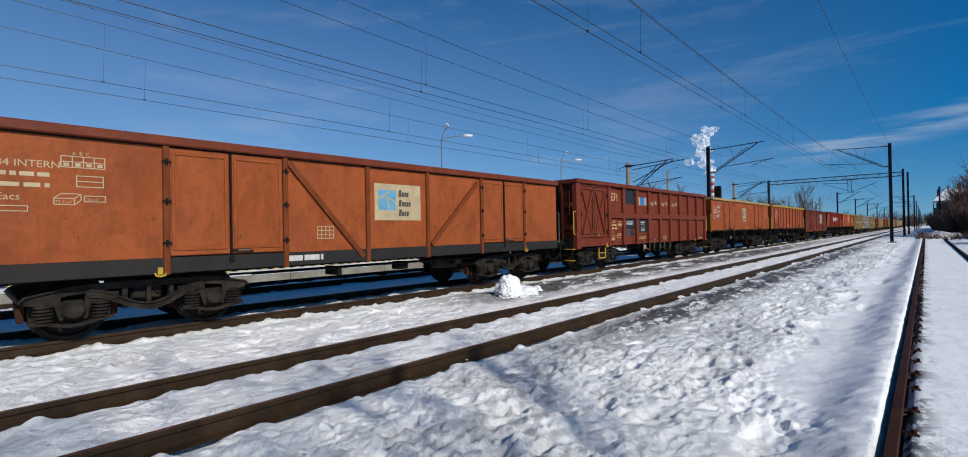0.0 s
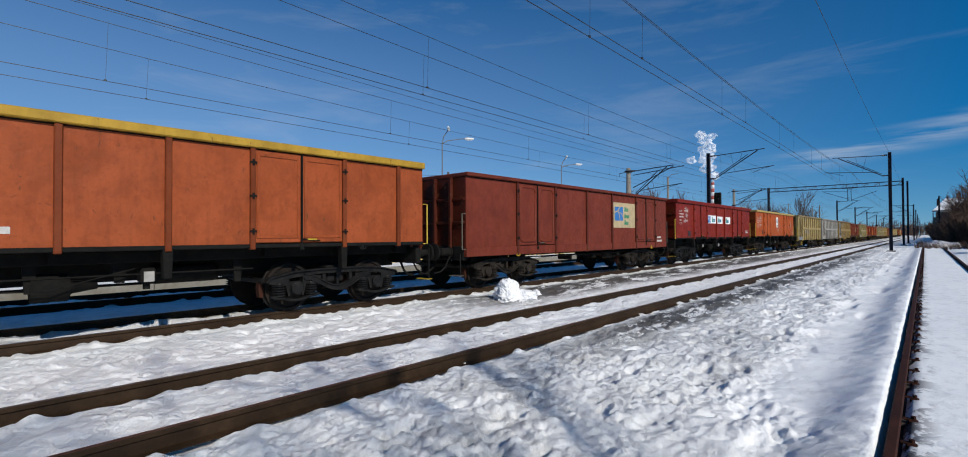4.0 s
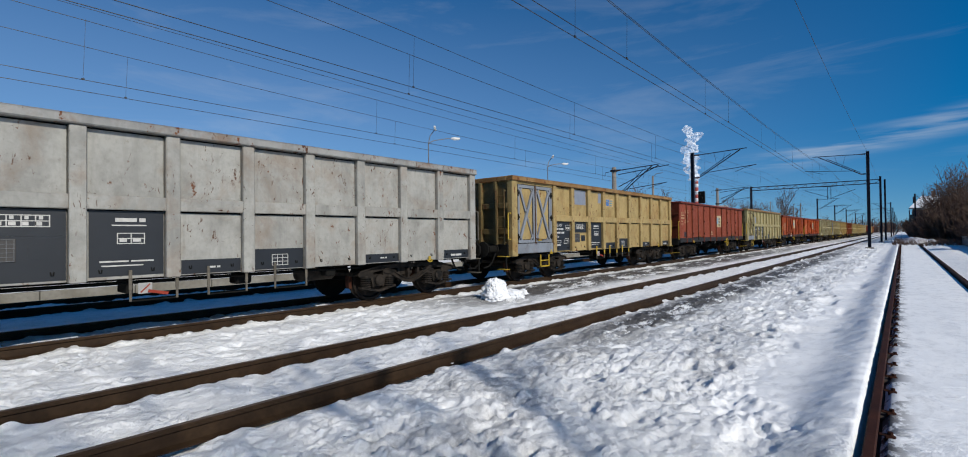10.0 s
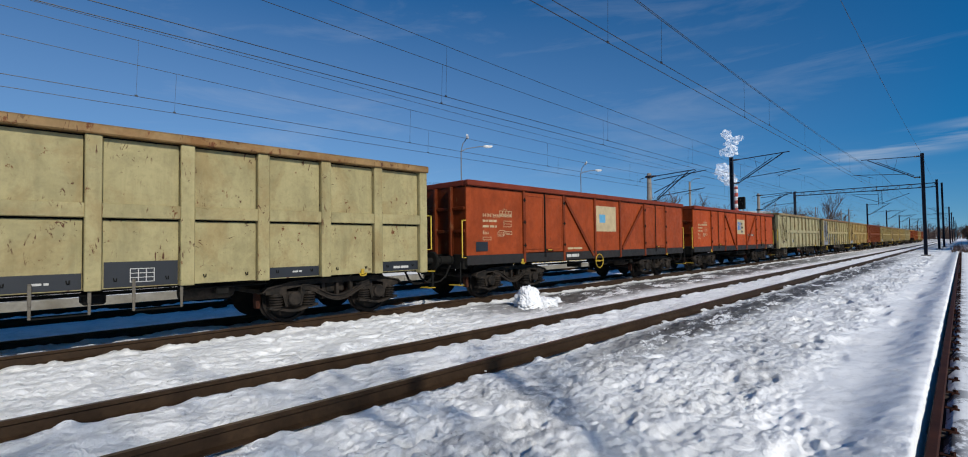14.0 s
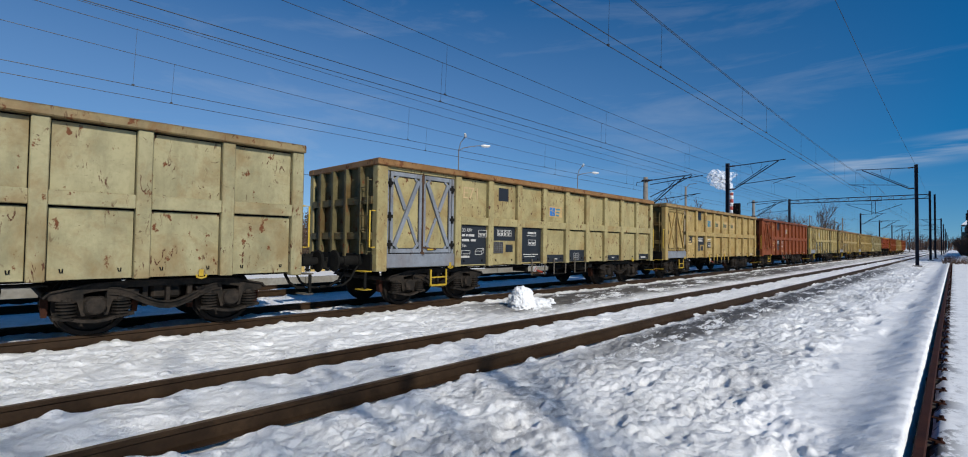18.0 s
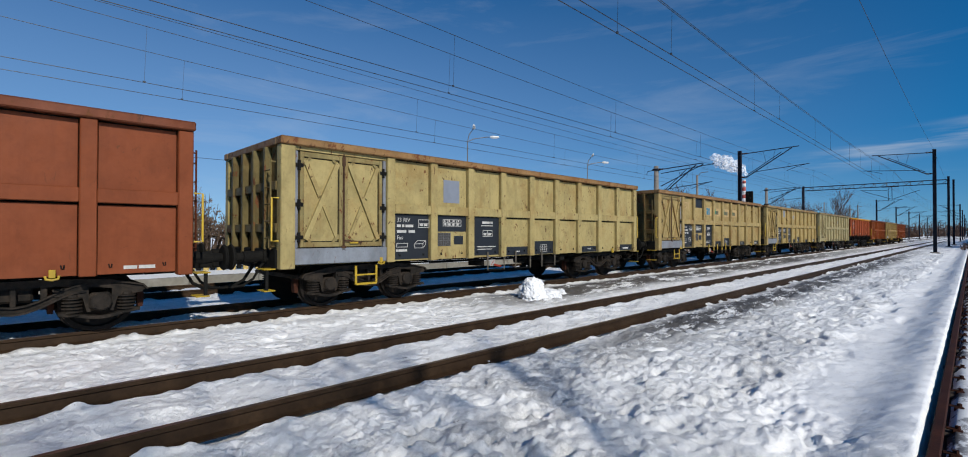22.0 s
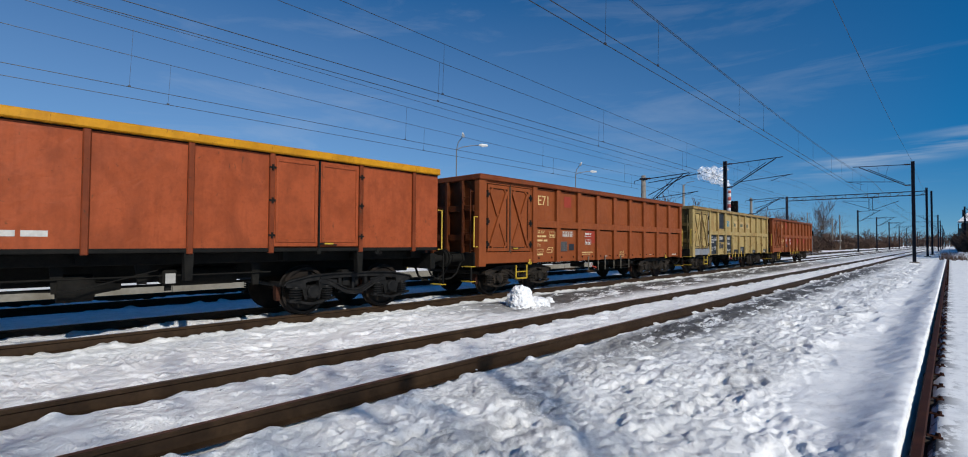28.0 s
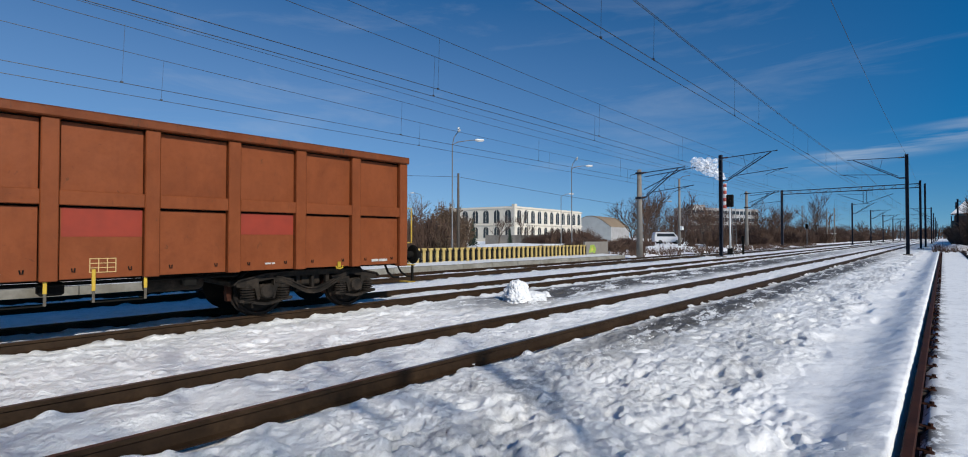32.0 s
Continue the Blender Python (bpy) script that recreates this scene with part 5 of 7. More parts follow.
PALE_PATCH = plain("pale_repaint", (0.42, 0.42, 0.43), 0.55, 0.25, 4)


def sticker_row(root, paper, ink, square, z0=2.28, z1=2.66, start=2, ragged=False):
    """Company stickers over four bays: a square emblem, then three plain words."""
    y0, y1 = bay(start)
    if paper:
        field(root, "sticker", y0 + 0.05, y1 - 0.03, z0, z1, paper, label="company sticker")
    emblem(root, y0 + 0.26, z0 + 0.04, 0.38, z1 - z0 - 0.08, square)
    for k, widths in ((1, (0.20, 0.13, 0.12, 0.09)), (2, (0.19, 0.10, 0.13, 0.13, 0.12)), (3, (0.18, 0.13, 0.05, 0.05))):
        y0, y1 = bay(start + k)
        if paper:
            field(root, "sticker", y0 + 0.02, y1 - 0.04, z0, z1 - 0.02, paper)
        word_blocks(root, y0 + 0.09, z0 + 0.07, 0.27, len(widths) - 1, ink, DULL_INK)


def e71(root, material, z=2.50):
    y0, y1 = bay(0)
    lettering(root, "E71", y0 + 0.06, z, 0.40, material)


def small_sticker(root, k=3, z=2.20):
    y0, y1 = bay(k)
    field(root, "sticker", y0 + 0.14, y0 + 0.80, z, z + 0.32, SCRAP, label="small faded sticker")
    emblem(root, y0 + 0.18, z + 0.04, 0.26, 0.24, BLUE_MARK)
    for j in range(3):
        bars(root, y0 + 0.50, z + 0.22 - 0.09 * j, (0.20 - 0.03 * j,), 0.04, TEAL_MARK, x=1.3855)


def patch(root, k, tier, y_part, z_part, material, label=""):
    """A repainted patch in a bay: parts from 0 to 1 along and up the sheet."""
    y0, y1 = bay(k)
    z0, z1 = (2.07, 2.97) if tier else (0.89, 1.82)
    field(root, "paint_patch", y0 + (y1 - y0) * y_part[0], y0 + (y1 - y0) * y_part[1], z0 + (z1 - z0) * z_part[0], z0 + (z1 - z0) * z_part[1], material, 1.3795, label)


def sheet_marks(root, y, z, ink, x=1.402, name="Eacs", rough=False):
    """Number block of a sheeted wagon."""
    lettering(root, "33 RIV" if not rough else "84 INTERN", y, z, 0.13, ink, x)
    bars(root, y, z - 0.12, (0.10, 0.06, 0.14, 0.12), 0.055, ink, 0.03, x)
    bars(root, y, z - 0.26, (0.22, 0.16, 0.05), 0.055, ink, 0.04, x)
    lettering(root, name, y, z - 0.43, 0.13, ink, x)
    outline_box(root, y, y + 0.30, z - 0.58, z - 0.50, ink, x)
    outline_box(root, y + 0.62, y + 1.10, z + 0.02, z + 0.18, ink, x, cols=4, rows=2)
    bars(root, y + 0.65, z + 0.04, (0.06, 0.06, 0.06, 0.06), 0.045, ink, 0.06, x)
    outline_box(root, y + 0.78, y + 1.08, z - 0.24, z - 0.08, ink, x, rows=2)
    load_sign(root, y + 0.55, z - 0.48, 0.7, ink, x)
    outline_box(root, y + 0.86, y + 1.10, z - 0.44, z - 0.35, ink, x)
    lettering(root, "A  B  C", y + 0.74, z + 0.195, 0.062, ink, x)
    lettering(root, "72.0 m\u00b3", y + 0.56, z - 0.465, 0.058, ink, x)
    lettering(root, "36 m\u00b2", y + 0.89, z - 0.425, 0.055, ink, x)
    if not rough:
        lettering(root, "21900 kg", y + 0.80, z - 0.145, 0.055, ink, x)
        lettering(root, "22.0 t", y + 0.84, z - 0.225, 0.055, ink, x)


def patch_plate(root, y, z, w, h, x=1.402):
    """A framed chalk panel riveted on the side sheet."""
    p = part("chalk_panel", Geo().box(x, x + 0.012, y, y + w, z, z + h, 0.004), BLACK_MARK, root)
    return p


GLOBE_BLUE = plain("globe_blue", (0.02, 0.075, 0.19), 0.5, 0.2)


def round_sign(root, y0, y1, z0, z1, paper):
    """White sticker with a blue globe and an illegible name under it."""
    field(root, "sticker", y0, y1, z0, z1, paper, 1.402, "white sticker with a blue globe")
    c, r = (y0 + y1) / 2, (y1 - y0) * 0.31
    zc = z0 + (z1 - z0) * 0.62
    part("globe_sign", Geo().prism([(c + r * math.cos(a * math.pi / 12), zc + r * math.sin(a * math.pi / 12)) for a in range(24)], 1.406, 1.409, "x"), GLOBE_BLUE, root)
    part("globe_strokes", Geo().bar((1.410, c - r * 0.4, zc - r * 1.2), (1.410, c + r * 0.7, zc + r * 1.1), 0.035, 0.002).bar((1.410, c - r * 0.1, zc - r * 1.0), (1.410, c + r * 1.0, zc + r * 0.9), 0.02, 0.002), paper, root)
    w = (y1 - y0) * 0.13
    bars(root, y0 + (y1 - y0) * 0.18, z0 + 0.07, (w, w, w, w), 0.12, BLACK_MARK, w * 0.35, 1.406)


def worn_sticker(root, y0, y1, z0, z1, square, ink, x=1.402):
    field(root, "sticker", y0, y1, z0, z1, CREAM, x, "worn cream company sticker")
    w = y1 - y0
    emblem(root, y0 + w * 0.08, z0 + (z1 - z0) * 0.28, w * 0.36, (z1 - z0) * 0.55, square, x + 0.004)
    for j, count in enumerate((3, 4, 3)):
        word_blocks(root, y0 + w * 0.50, z0 + (z1 - z0) * (0.66 - 0.27 * j), min((z1 - z0) * 0.20, w * 0.16), count, ink, ink, x + 0.004)


PALE_BLUE = plain("bleached_blue", (0.10, 0.30, 0.45), 0.6, 0.4, 8)
for n in (1, 7, 8, 9, 11, 14, 15, 16, 17, 18, 19, 20, 21, 23, 24, 25):
    w = WAGONS[n]
    if n in (8, 9, 11, 15, 18, 19, 20, 24):
        data_block(w, "black")
    elif n in (1, 16, 17, 23, 25):
        data_block(w, "plain")
w = WAGONS[1]
e71(w, OCHRE_MARK)
patch(w, 1, 1, (0.0, 1.0), (0.38, 1.0), BLACK_MARK, "black repaint")
patch(w, 1, 0, (0.0, 1.0), (0.58, 1.0), BLACK_MARK)
patch(w, 2, 0, (0.0, 1.0), (0.45, 1.0), BLACK_MARK)
y0, y1 = bay(2)
field(w, "sticker_scrap", y0 + 0.02, y1 - 0.03, 2.40, 2.72, CREAM)
field(w, "sticker_scrap", y0 + 0.28, y0 + 0.68, 2.41, 2.72, BLUE_MARK, 1.384)
for k in (3, 4, 5):
    y0, y1 = bay(k)
    bars(w, y0 + 0.05, 2.42, (0.16, 0.10), 0.13, CREAM, 0.08, slant=0.4)
    bars(w, y0 + 0.10, 2.45, (0.06, 0.05), 0.08, GREEN_MARK, 0.10, 1.389, 0.3)
    bars(w, y0 + 0.62, 2.46, (0.12,), 0.16, CREAM, slant=-0.3)
w = WAGONS[7]
patch(w, 1, 1, (0.2, 0.65), (0.55, 0.98), GREY_MARK)
patch(w, 1, 0, (0.0, 1.0), (0.68, 1.0), GREY_MARK)
patch(w, 2, 0, (0.4, 1.0), (0.52, 1.0), GREY_MARK)
patch(w, 3, 0, (0.35, 0.75), (0.02, 0.34), GREY_MARK)
small_sticker(w)
y0, y1 = bay(1)
outline_box(w, y0 + 0.12, y0 + 0.78, 1.60, 1.78, WHITE_MARK, cols=5, rows=2)
field(w, "chalk_plate", y0 + 0.52, y0 + 0.80, 1.18, 1.38, BLACK_MARK, 1.384)
part("label_holder", Geo().box(1.380, 1.392, y0 + 0.03, y0 + 0.38, 1.13, 1.43, 0.003), FRAME_DARK, w)
y0, y1 = bay(1)
field(WAGONS[8], "marking_field", y0, y1, 0.885, 1.478, BLACK_MARK)
w = WAGONS[9]
patch(w, 1, 1, (0.03, 0.97), (0.42, 0.98), GREY_MARK, "grey repainted patch")
patch(w, 2, 1, (0.75, 1.0), (0.55, 0.95), GREY_MARK)
small_sticker(w, 3, 2.45)
w = WAGONS[11]
e71(w, DIM_MARK, 2.62)
patch(w, 0, 1, (0.2, 0.82), (0.03, 0.55), GREY_MARK, "grey repainted patch")
w = WAGONS[14]
y0, y1 = bay(1)
part("label_holder", Geo().box(1.380, 1.394, y0 + 0.02, y0 + 0.38, 1.13, 1.43, 0.003), GREY_MARK, w)
field(w, "chalk_plate", y0 + 0.50, y0 + 0.78, 1.20, 1.38, BLACK_MARK, 1.384)
w = WAGONS[15]
e71(w, DIM_MARK)
patch(w, 1, 1, (0.25, 0.68), (0.50, 0.88), BLACK_MARK)
small_sticker(w)
w = WAGONS[16]
e71(w, DIM_MARK)
patch(w, 1, 1, (0.22, 0.66), (0.58, 1.0), BLACK_MARK)
patch(w, 1, 0, (0.0, 1.0), (0.60, 1.0), BLACK_MARK)
patch(w, 0, 0, (0.30, 0.68), (0.70, 0.98), BLACK_MARK)
patch(w, 2, 0, (0.25, 0.75), (0.45, 0.75), BLACK_MARK)
sticker_row(w, SCRAP, GREEN_MARK, TEAL_MARK)
w = WAGONS[17]
e71(w, OCHRE_MARK)
patch(w, 1, 1, (0.0, 1.0), (0.50, 1.0), BLACK_MARK)
patch(w, 1, 0, (0.0, 1.0), (0.60, 1.0), BLACK_MARK)
small_sticker(w, 3, 2.30)
w = WAGONS[18]
patch(w, 1, 1, (0.22, 0.76), (0.08, 0.66), GREY_MARK, "grey repainted patch")
w = WAGONS[19]
e71(w, DIM_MARK)
patch(w, 1, 1, (0.0, 1.0), (0.58, 1.0), BLACK_MARK)
sticker_row(w, SCRAP, GREEN_MARK, TEAL_MARK)
w = WAGONS[20]
e71(w, DIM_MARK)
patch(w, 1, 1, (0.3, 0.78), (0.52, 0.95), GREY_MARK)
small_sticker(w, 3, 2.40)
w = WAGONS[21]
y0, y1 = bay(1)
part("label_holder", Geo().box(1.380, 1.394, y0 + 0.02, y0 + 0.38, 1.13, 1.43, 0.003), FRAME_DARK, w)
small_sticker(w, 4, 2.35)
w = WAGONS[23]
e71(w, OCHRE_MARK)
patch(w, 1, 1, (0.28, 0.72), (0.48, 0.85), RED_MARK, "red repainted patch")
patch(w, 2, 0, (0.38, 1.0), (0.55, 1.0), RED_MARK)
w = WAGONS[24]
patch(w, 1, 1, (0.0, 1.0), (0.12, 0.98), BLACK_MARK, "black repaint")
sticker_row(w, SCRAP, GREEN_MARK, TEAL_MARK)
w = WAGONS[25]
e71(w, OCHRE_MARK)
for k, tier, yp, zp in ((1, 1, (0.22, 0.80), (0.45, 0.97)), (1, 0, (0.0, 1.0), (0.45, 1.0)), (2, 0, (0.38, 1.0), (0.45, 1.0)), (4, 0, (0.0, 1.0), (0.58, 1.0)), (6, 0, (0.0, 1.0), (0.62, 1.0))):
    patch(w, k, tier, yp, zp, RED_MARK, "red repainted patch")

w = WAGONS[0]
sheet_marks(w, -12.35, 2.38, CREAM, name="Eacs", rough=True)
worn_sticker(w, -6.75, -5.50, 1.72, 2.50, PALE_BLUE, FRAME_DARK)
outline_box(w, -8.05, -7.70, 1.36, 1.60, CREAM, 1.402, cols=4, rows=3)
bars(w, -8.62, 0.97, (0.26, 0.30, 0.05), 0.10, WHITE_MARK, 0.03, 1.433)
w = WAGONS[2]
sheet_marks(w, -12.30, 2.50, WHITE_MARK)
round_sign(w, -6.67, -5.99, 1.80, 2.62, CREAM)
outline_box(w, -6.10, -5.72, 1.36, 1.56, CREAM, 1.402, cols=4, rows=2)
for j in range(5):
    bars(w, -1.05, 2.45 - 0.09 * j, (0.42 - 0.03 * j,), 0.03, CREAM, x=1.402)
w = WAGONS[3]
sheet_marks(w, -11.70, 2.45, WHITE_MARK, rough=True)
part("inspection_cover", Geo().box(1.402, 1.414, -11.55, -11.0, 1.42, 1.72, 0.004), None, w)
bars(w, -7.3, 1.48, (0.18, 0.30), 0.09, WHITE_MARK, 0.05, 1.402)
w = WAGONS[4]
worn_sticker(w, -5.0 + 0.08, -3.02 - 0.06, 1.70, 2.64, BLUE_MARK, GREEN_MARK)
bars(w, -0.95, 1.28, (0.40,), 0.07, WHITE_MARK, x=1.402)
bars(w, -0.95, 1.12, (0.50,), 0.09, WHITE_MARK, x=1.402)
w = WAGONS[5]
sheet_marks(w, -12.25, 2.50, WHITE_MARK)
patch_plate(w, -11.15, 1.34, 0.32, 0.26)
field(w, "sticker", -8.32, -6.86, 2.02, 2.45, WHITE_BOARD, 1.402, "white company sticker")
emblem(w, -8.30, 2.04, 0.48, 0.38, BLUE_MARK, 1.406, WHITE_BOARD)
field(w, "sticker", -6.66, -5.71, 2.02, 2.42, WHITE_BOARD, 1.402)
field(w, "sticker", -5.19, -4.25, 2.02, 2.42, WHITE_BOARD, 1.402)
for y, ws in ((-7.58, (0.12, 0.08, 0.07, 0.06)), (-6.60, (0.13, 0.07, 0.09, 0.09, 0.08)), (-5.08, (0.14, 0.10, 0.04, 0.04))):
    word_blocks(w, y, 2.09, 0.28, len(ws) - 1, GREEN_MARK, TEAL_MARK, 1.406)
bars(w, -0.95, 1.60, (0.42,), 0.05, WHITE_MARK, x=1.402)
bars(w, -0.95, 1.50, (0.50,), 0.06, WHITE_MARK, x=1.402)
w = WAGONS[6]
sheet_marks(w, -12.25, 2.48, WHITE_MARK)
patch_plate(w, -10.95, 1.42, 0.24, 0.30)
round_sign(w, -6.56, -5.94, 1.94, 2.72, WHITE_BOARD)
outline_box(w, -6.15, -5.75, 1.58, 1.80, WHITE_MARK, 1.402, cols=4, rows=2)
for j in range(5):
    bars(w, -1.35, 2.35 - 0.09 * j, (0.44 - 0.03 * j,), 0.03, WHITE_MARK, x=1.402)
outline_box(w, -0.75, -0.30, 1.42, 1.78, WHITE_MARK, 1.402, cols=4, rows=4)
w = WAGONS[10]
sheet_marks(w, -12.45, 2.42, CREAM)
worn_sticker(w, -6.30, -5.24, 1.75, 2.44, PALE_BLUE, FRAME_DARK)
outline_box(w, -7.35, -7.05, 1.30, 1.50, CREAM, 1.402, cols=4, rows=3)
patch_plate(w, -12.0, 1.22, 0.36, 0.26)
part("hand_wheel", Geo().tube([(1.46, -4.15 + 0.24 * math.cos(a * math.pi / 9), 0.82 + 0.24 * math.sin(a * math.pi / 9)) for a in range(19)], 0.016, 6).rod((1.46, -4.39, 0.82), (1.46, -3.91, 0.82), 0.014).rod((1.46, -4.15, 0.60), (1.46, -4.15, 1.05), 0.014).rod((1.3, -4.15, 0.82), (1.47, -4.15, 0.82), 0.03), YELLOW, w, "yellow brake hand wheel")
w = WAGONS[12]
sheet_marks(w, -12.10, 2.08, CREAM, rough=True)
field(w, "sticker", -6.85, -5.55, 1.76, 2.60, CREAM, 1.402, "bleached cream sticker")
field(w, "emblem", -6.62, -6.25, 2.05, 2.32, PALE_BLUE, 1.406)
bars(w, -8.45, 1.20, (0.30, 0.45), 0.06, CREAM, 0.03, 1.402)
bars(w, -8.55, 0.97, (0.24, 0.30, 0.05), 0.09, WHITE_MARK, 0.03, 1.433)
patch_plate(w, -12.35, 1.22, 0.42, 0.24)
part("hand_wheel", Geo().tube([(1.46, -6.75 + 0.22 * math.cos(a * math.pi / 9), 0.80 + 0.22 * math.sin(a * math.pi / 9)) for a in range(19)], 0.016, 6).rod((1.46, -6.97, 0.80), (1.46, -6.53, 0.80), 0.014).rod((1.3, -6.75, 0.80), (1.47, -6.75, 0.80), 0.03), YELLOW, w, "brake hand wheel")
w = WAGONS[13]
sheet_marks(w, -12.10, 2.08, CREAM, rough=True)
worn_sticker(w, -6.75, -5.50, 1.72, 2.50, BLUE_MARK, FRAME_DARK)
field(w, "name_strip", -5.0, -3.9, 1.62, 1.74, FRAME_DARK, 1.402)
bars(w, -4.85, 1.65, (0.22, 0.28, 0.20), 0.055, WHITE_MARK, 0.04, 1.406)
outline_box(w, -1.05, -0.68, 0.96, 1.08, WHITE_MARK, 1.433, cols=5, rows=2)
outline_box(w, -0.62, -0.28, 1.00, 1.08, WHITE_MARK, 1.433, cols=4, rows=1)
w = WAGONS[22]
sheet_marks(w, -11.70, 2.50, WHITE_MARK, rough=True)
patch_plate(w, -11.6, 1.42, 0.55, 0.30)
bars(w, -7.2, 1.46, (0.20, 0.26), 0.08, WHITE_MARK, 0.05, 1.402)
for o in WAGONS[3].children:
    if o.name.startswith("inspection_cover") and not o.data.materials:
        o.data.materials.append(FRAME_DARK)


# ---------------------------------------------------------------- overhead line
def sagging(x, y0, y1, z_mid, rise, y_mid, n=26, kick=0.0):
    """Points of a hanging wire along the track."""
    pts = []
    for k in range(n + 1):
        y = y0 + (y1 - y0) * (k / n)
        u = ((y - y_mid) % 60 + 60) % 60
        u = min(u, 60 - u) / 30.0
        pts.append((x + kick * math.sin(y / 30.0), y, z_mid + rise * u * u))
    return pts


def catenary(x_contact, x_carrier, z_contact, z_carrier, first, step, y_end, y_mid=25.0, label="overhead contact line of two wires with droppers"):
    c = thing("catenary", label, "overhead line", "overhead lines", at=pose(x_contact, 0, 0))
    r = 0.0085
    part("contact_wire", Geo().tube([(0, y, z_contact) for y in (-14, 20, 60, 120, 240, 500)], r, 5), WIRE, c)
    pts = sagging(x_carrier - x_contact, -14, 500, z_carrier, 0.50, y_mid, 170)
    part("carrier_wire", Geo().tube(pts, r * 0.9, 5), WIRE, c)
    y = first
    while y < y_end:
        zc = min(pts, key=lambda p: abs(p[1] - y))[2]
        part("dropper", Geo().rod((0, y, z_contact), (x_carrier - x_contact, y + 0.05, zc), 0.004, 4).box(-0.016, 0.016, y - 0.03, y + 0.03, z_contact - 0.005, z_contact + 0.035), WIRE, c)
        y += step
    return c


catenary(-5.06, -5.06, 5.67, 6.90, 0.05, 8.80, 110)
catenary(-4.80, -4.80, 5.67, 6.57, 1.99, 8.78, 110)
catenary(-10.10, -10.10, 5.67, 6.955, 0.20, 8.65, 100)
catenary(-10.70, -10.70, 5.67, 6.70, 0.25, 8.95, 100)
catenary(-14.70, -14.70, 5.40, 6.55, 2.55, 8.50, 60)
catenary(-15.85, -15.85, 5.40, 6.28, 3.65, 9.20, 60)
feeder = thing("feeder_wire", "single dark wire strung along the mast tops", "wire", at=pose(-2.2, 0, 0))
part("wire", Geo().tube(sagging(0, -5, 55, 8.15, 0.45, 25.0), 0.0075, 5), WIRE, feeder)
part("wire", Geo().tube(sagging(0, 55, 100.6, 8.15, 0.6, 78.0), 0.0075, 5), WIRE, feeder)
back_wire = thing("feeder_wire", "single dark wire between the tracks", "wire", at=pose(-12.5, 0, 0))
part("wire", Geo().tube([(0, -5, 6.40), (0, 5, 6.27), (0, 13, 6.12), (0, 40, 5.95), (0, 120, 6.3)], 0.006, 5), WIRE, back_wire)


def mast(x, y, top, way, material, concrete=False, reach=3.0, label="", arm=True):
    """A line mast with a hinged bracket, strut, registration arm and insulators."""
    m = thing("catenary_mast", label or "dark steel overhead-line mast with a bracket", "mast", "overhead-line masts", at=pose(x, y, 0))
    if concrete:
        part("post", Geo().spin([(-0.3, 0.24), (top, 0.15)], "z", 12), material, m, smooth=True)
    else:
        g = Geo().box(-0.12, -0.10, -0.12, 0.12, -0.3, top, 0.004).box(0.10, 0.12, -0.12, 0.12, -0.3, top, 0.004).box(-0.10, 0.10, -0.012, 0.012, -0.3, top)
        part("post", g, material, m)
        part("footing", Geo().box(-0.32, 0.32, -0.32, 0.32, -0.3, 0.12, 0.04), CONCRETE, m)
    if not arm:
        return m
    z = top - 0.25
    material = STEEL_MAST
    if concrete:
        part("clamp", Geo().box(-0.22, 0.22, -0.2, 0.2, z - 0.08, z + 0.06, 0.02).box(-0.23, 0.23, -0.21, 0.21, z - 1.9, z - 1.74, 0.02), STEEL_MAST, m)
        part("rear_stay", Geo().tube([(0, 0, z), (-way * 0.7, 0, z - 0.1), (-way * 0.72, 0, z - 0.35)], 0.022, 6), STEEL_MAST, m)
        part("second_tube", Geo().rod((way * 0.3, 0.1, z - 0.30), (way * (reach + 1.6), 0.1, z + 0.05), 0.028, 8).rod((way * 0.3, 0.12, z - 1.2), (way * (reach + 0.9), 0.12, z + 0.1), 0.03, 8), STEEL_MAST, m)
    part("top_tube", Geo().rod((way * 0.55, 0, z), (way * (reach + 0.9), 0, z + 0.15), 0.032, 8), material, m)
    part("insulator", Geo().spin([(way * 0.12, 0.03)] + [(way * (0.16 + 0.06 * k), 0.075 if k % 2 else 0.04) for k in range(6)] + [(way * 0.55, 0.03)], "x", 10, (0, 0, z)), INSUL, m)
    part("strut", Geo().rod((way * 0.55, 0, z - 1.75), (way * (reach + 0.45), 0, z + 0.08), 0.038, 8).rod((way * 0.55, 0, z - 1.62), (way * (reach - 0.2), 0, z - 0.15), 0.026, 8), material, m)
    part("insulator", Geo().spin([(way * 0.12, 0.03)] + [(way * (0.16 + 0.06 * k), 0.075 if k % 2 else 0.04) for k in range(6)] + [(way * 0.55, 0.03)], "x", 10, (0, 0, z - 1.78)), INSUL, m)
    part("registration_arm", Geo().rod((way * 0.9, 0, z - 1.45), (way * (reach + 1.5), 0, z - 1.15), 0.024, 8), material, m)
    part("steady_arm", Geo().tube([(way * (reach + 1.3), 0, z - 1.18), (way * (reach + 0.7), 0, z - 1.32), (way * (reach + 0.1), 0, z - 1.55)], 0.016, 6), material, m)
    part("hanger", Geo().rod((way * 1.6, 0, z + 0.03), (way * 1.9, 0, z - 1.30), 0.010, 5).rod((way * 2.4, 0, z + 0.05), (way * 2.2, 0, z - 0.75), 0.010, 5), material, m)
    return m


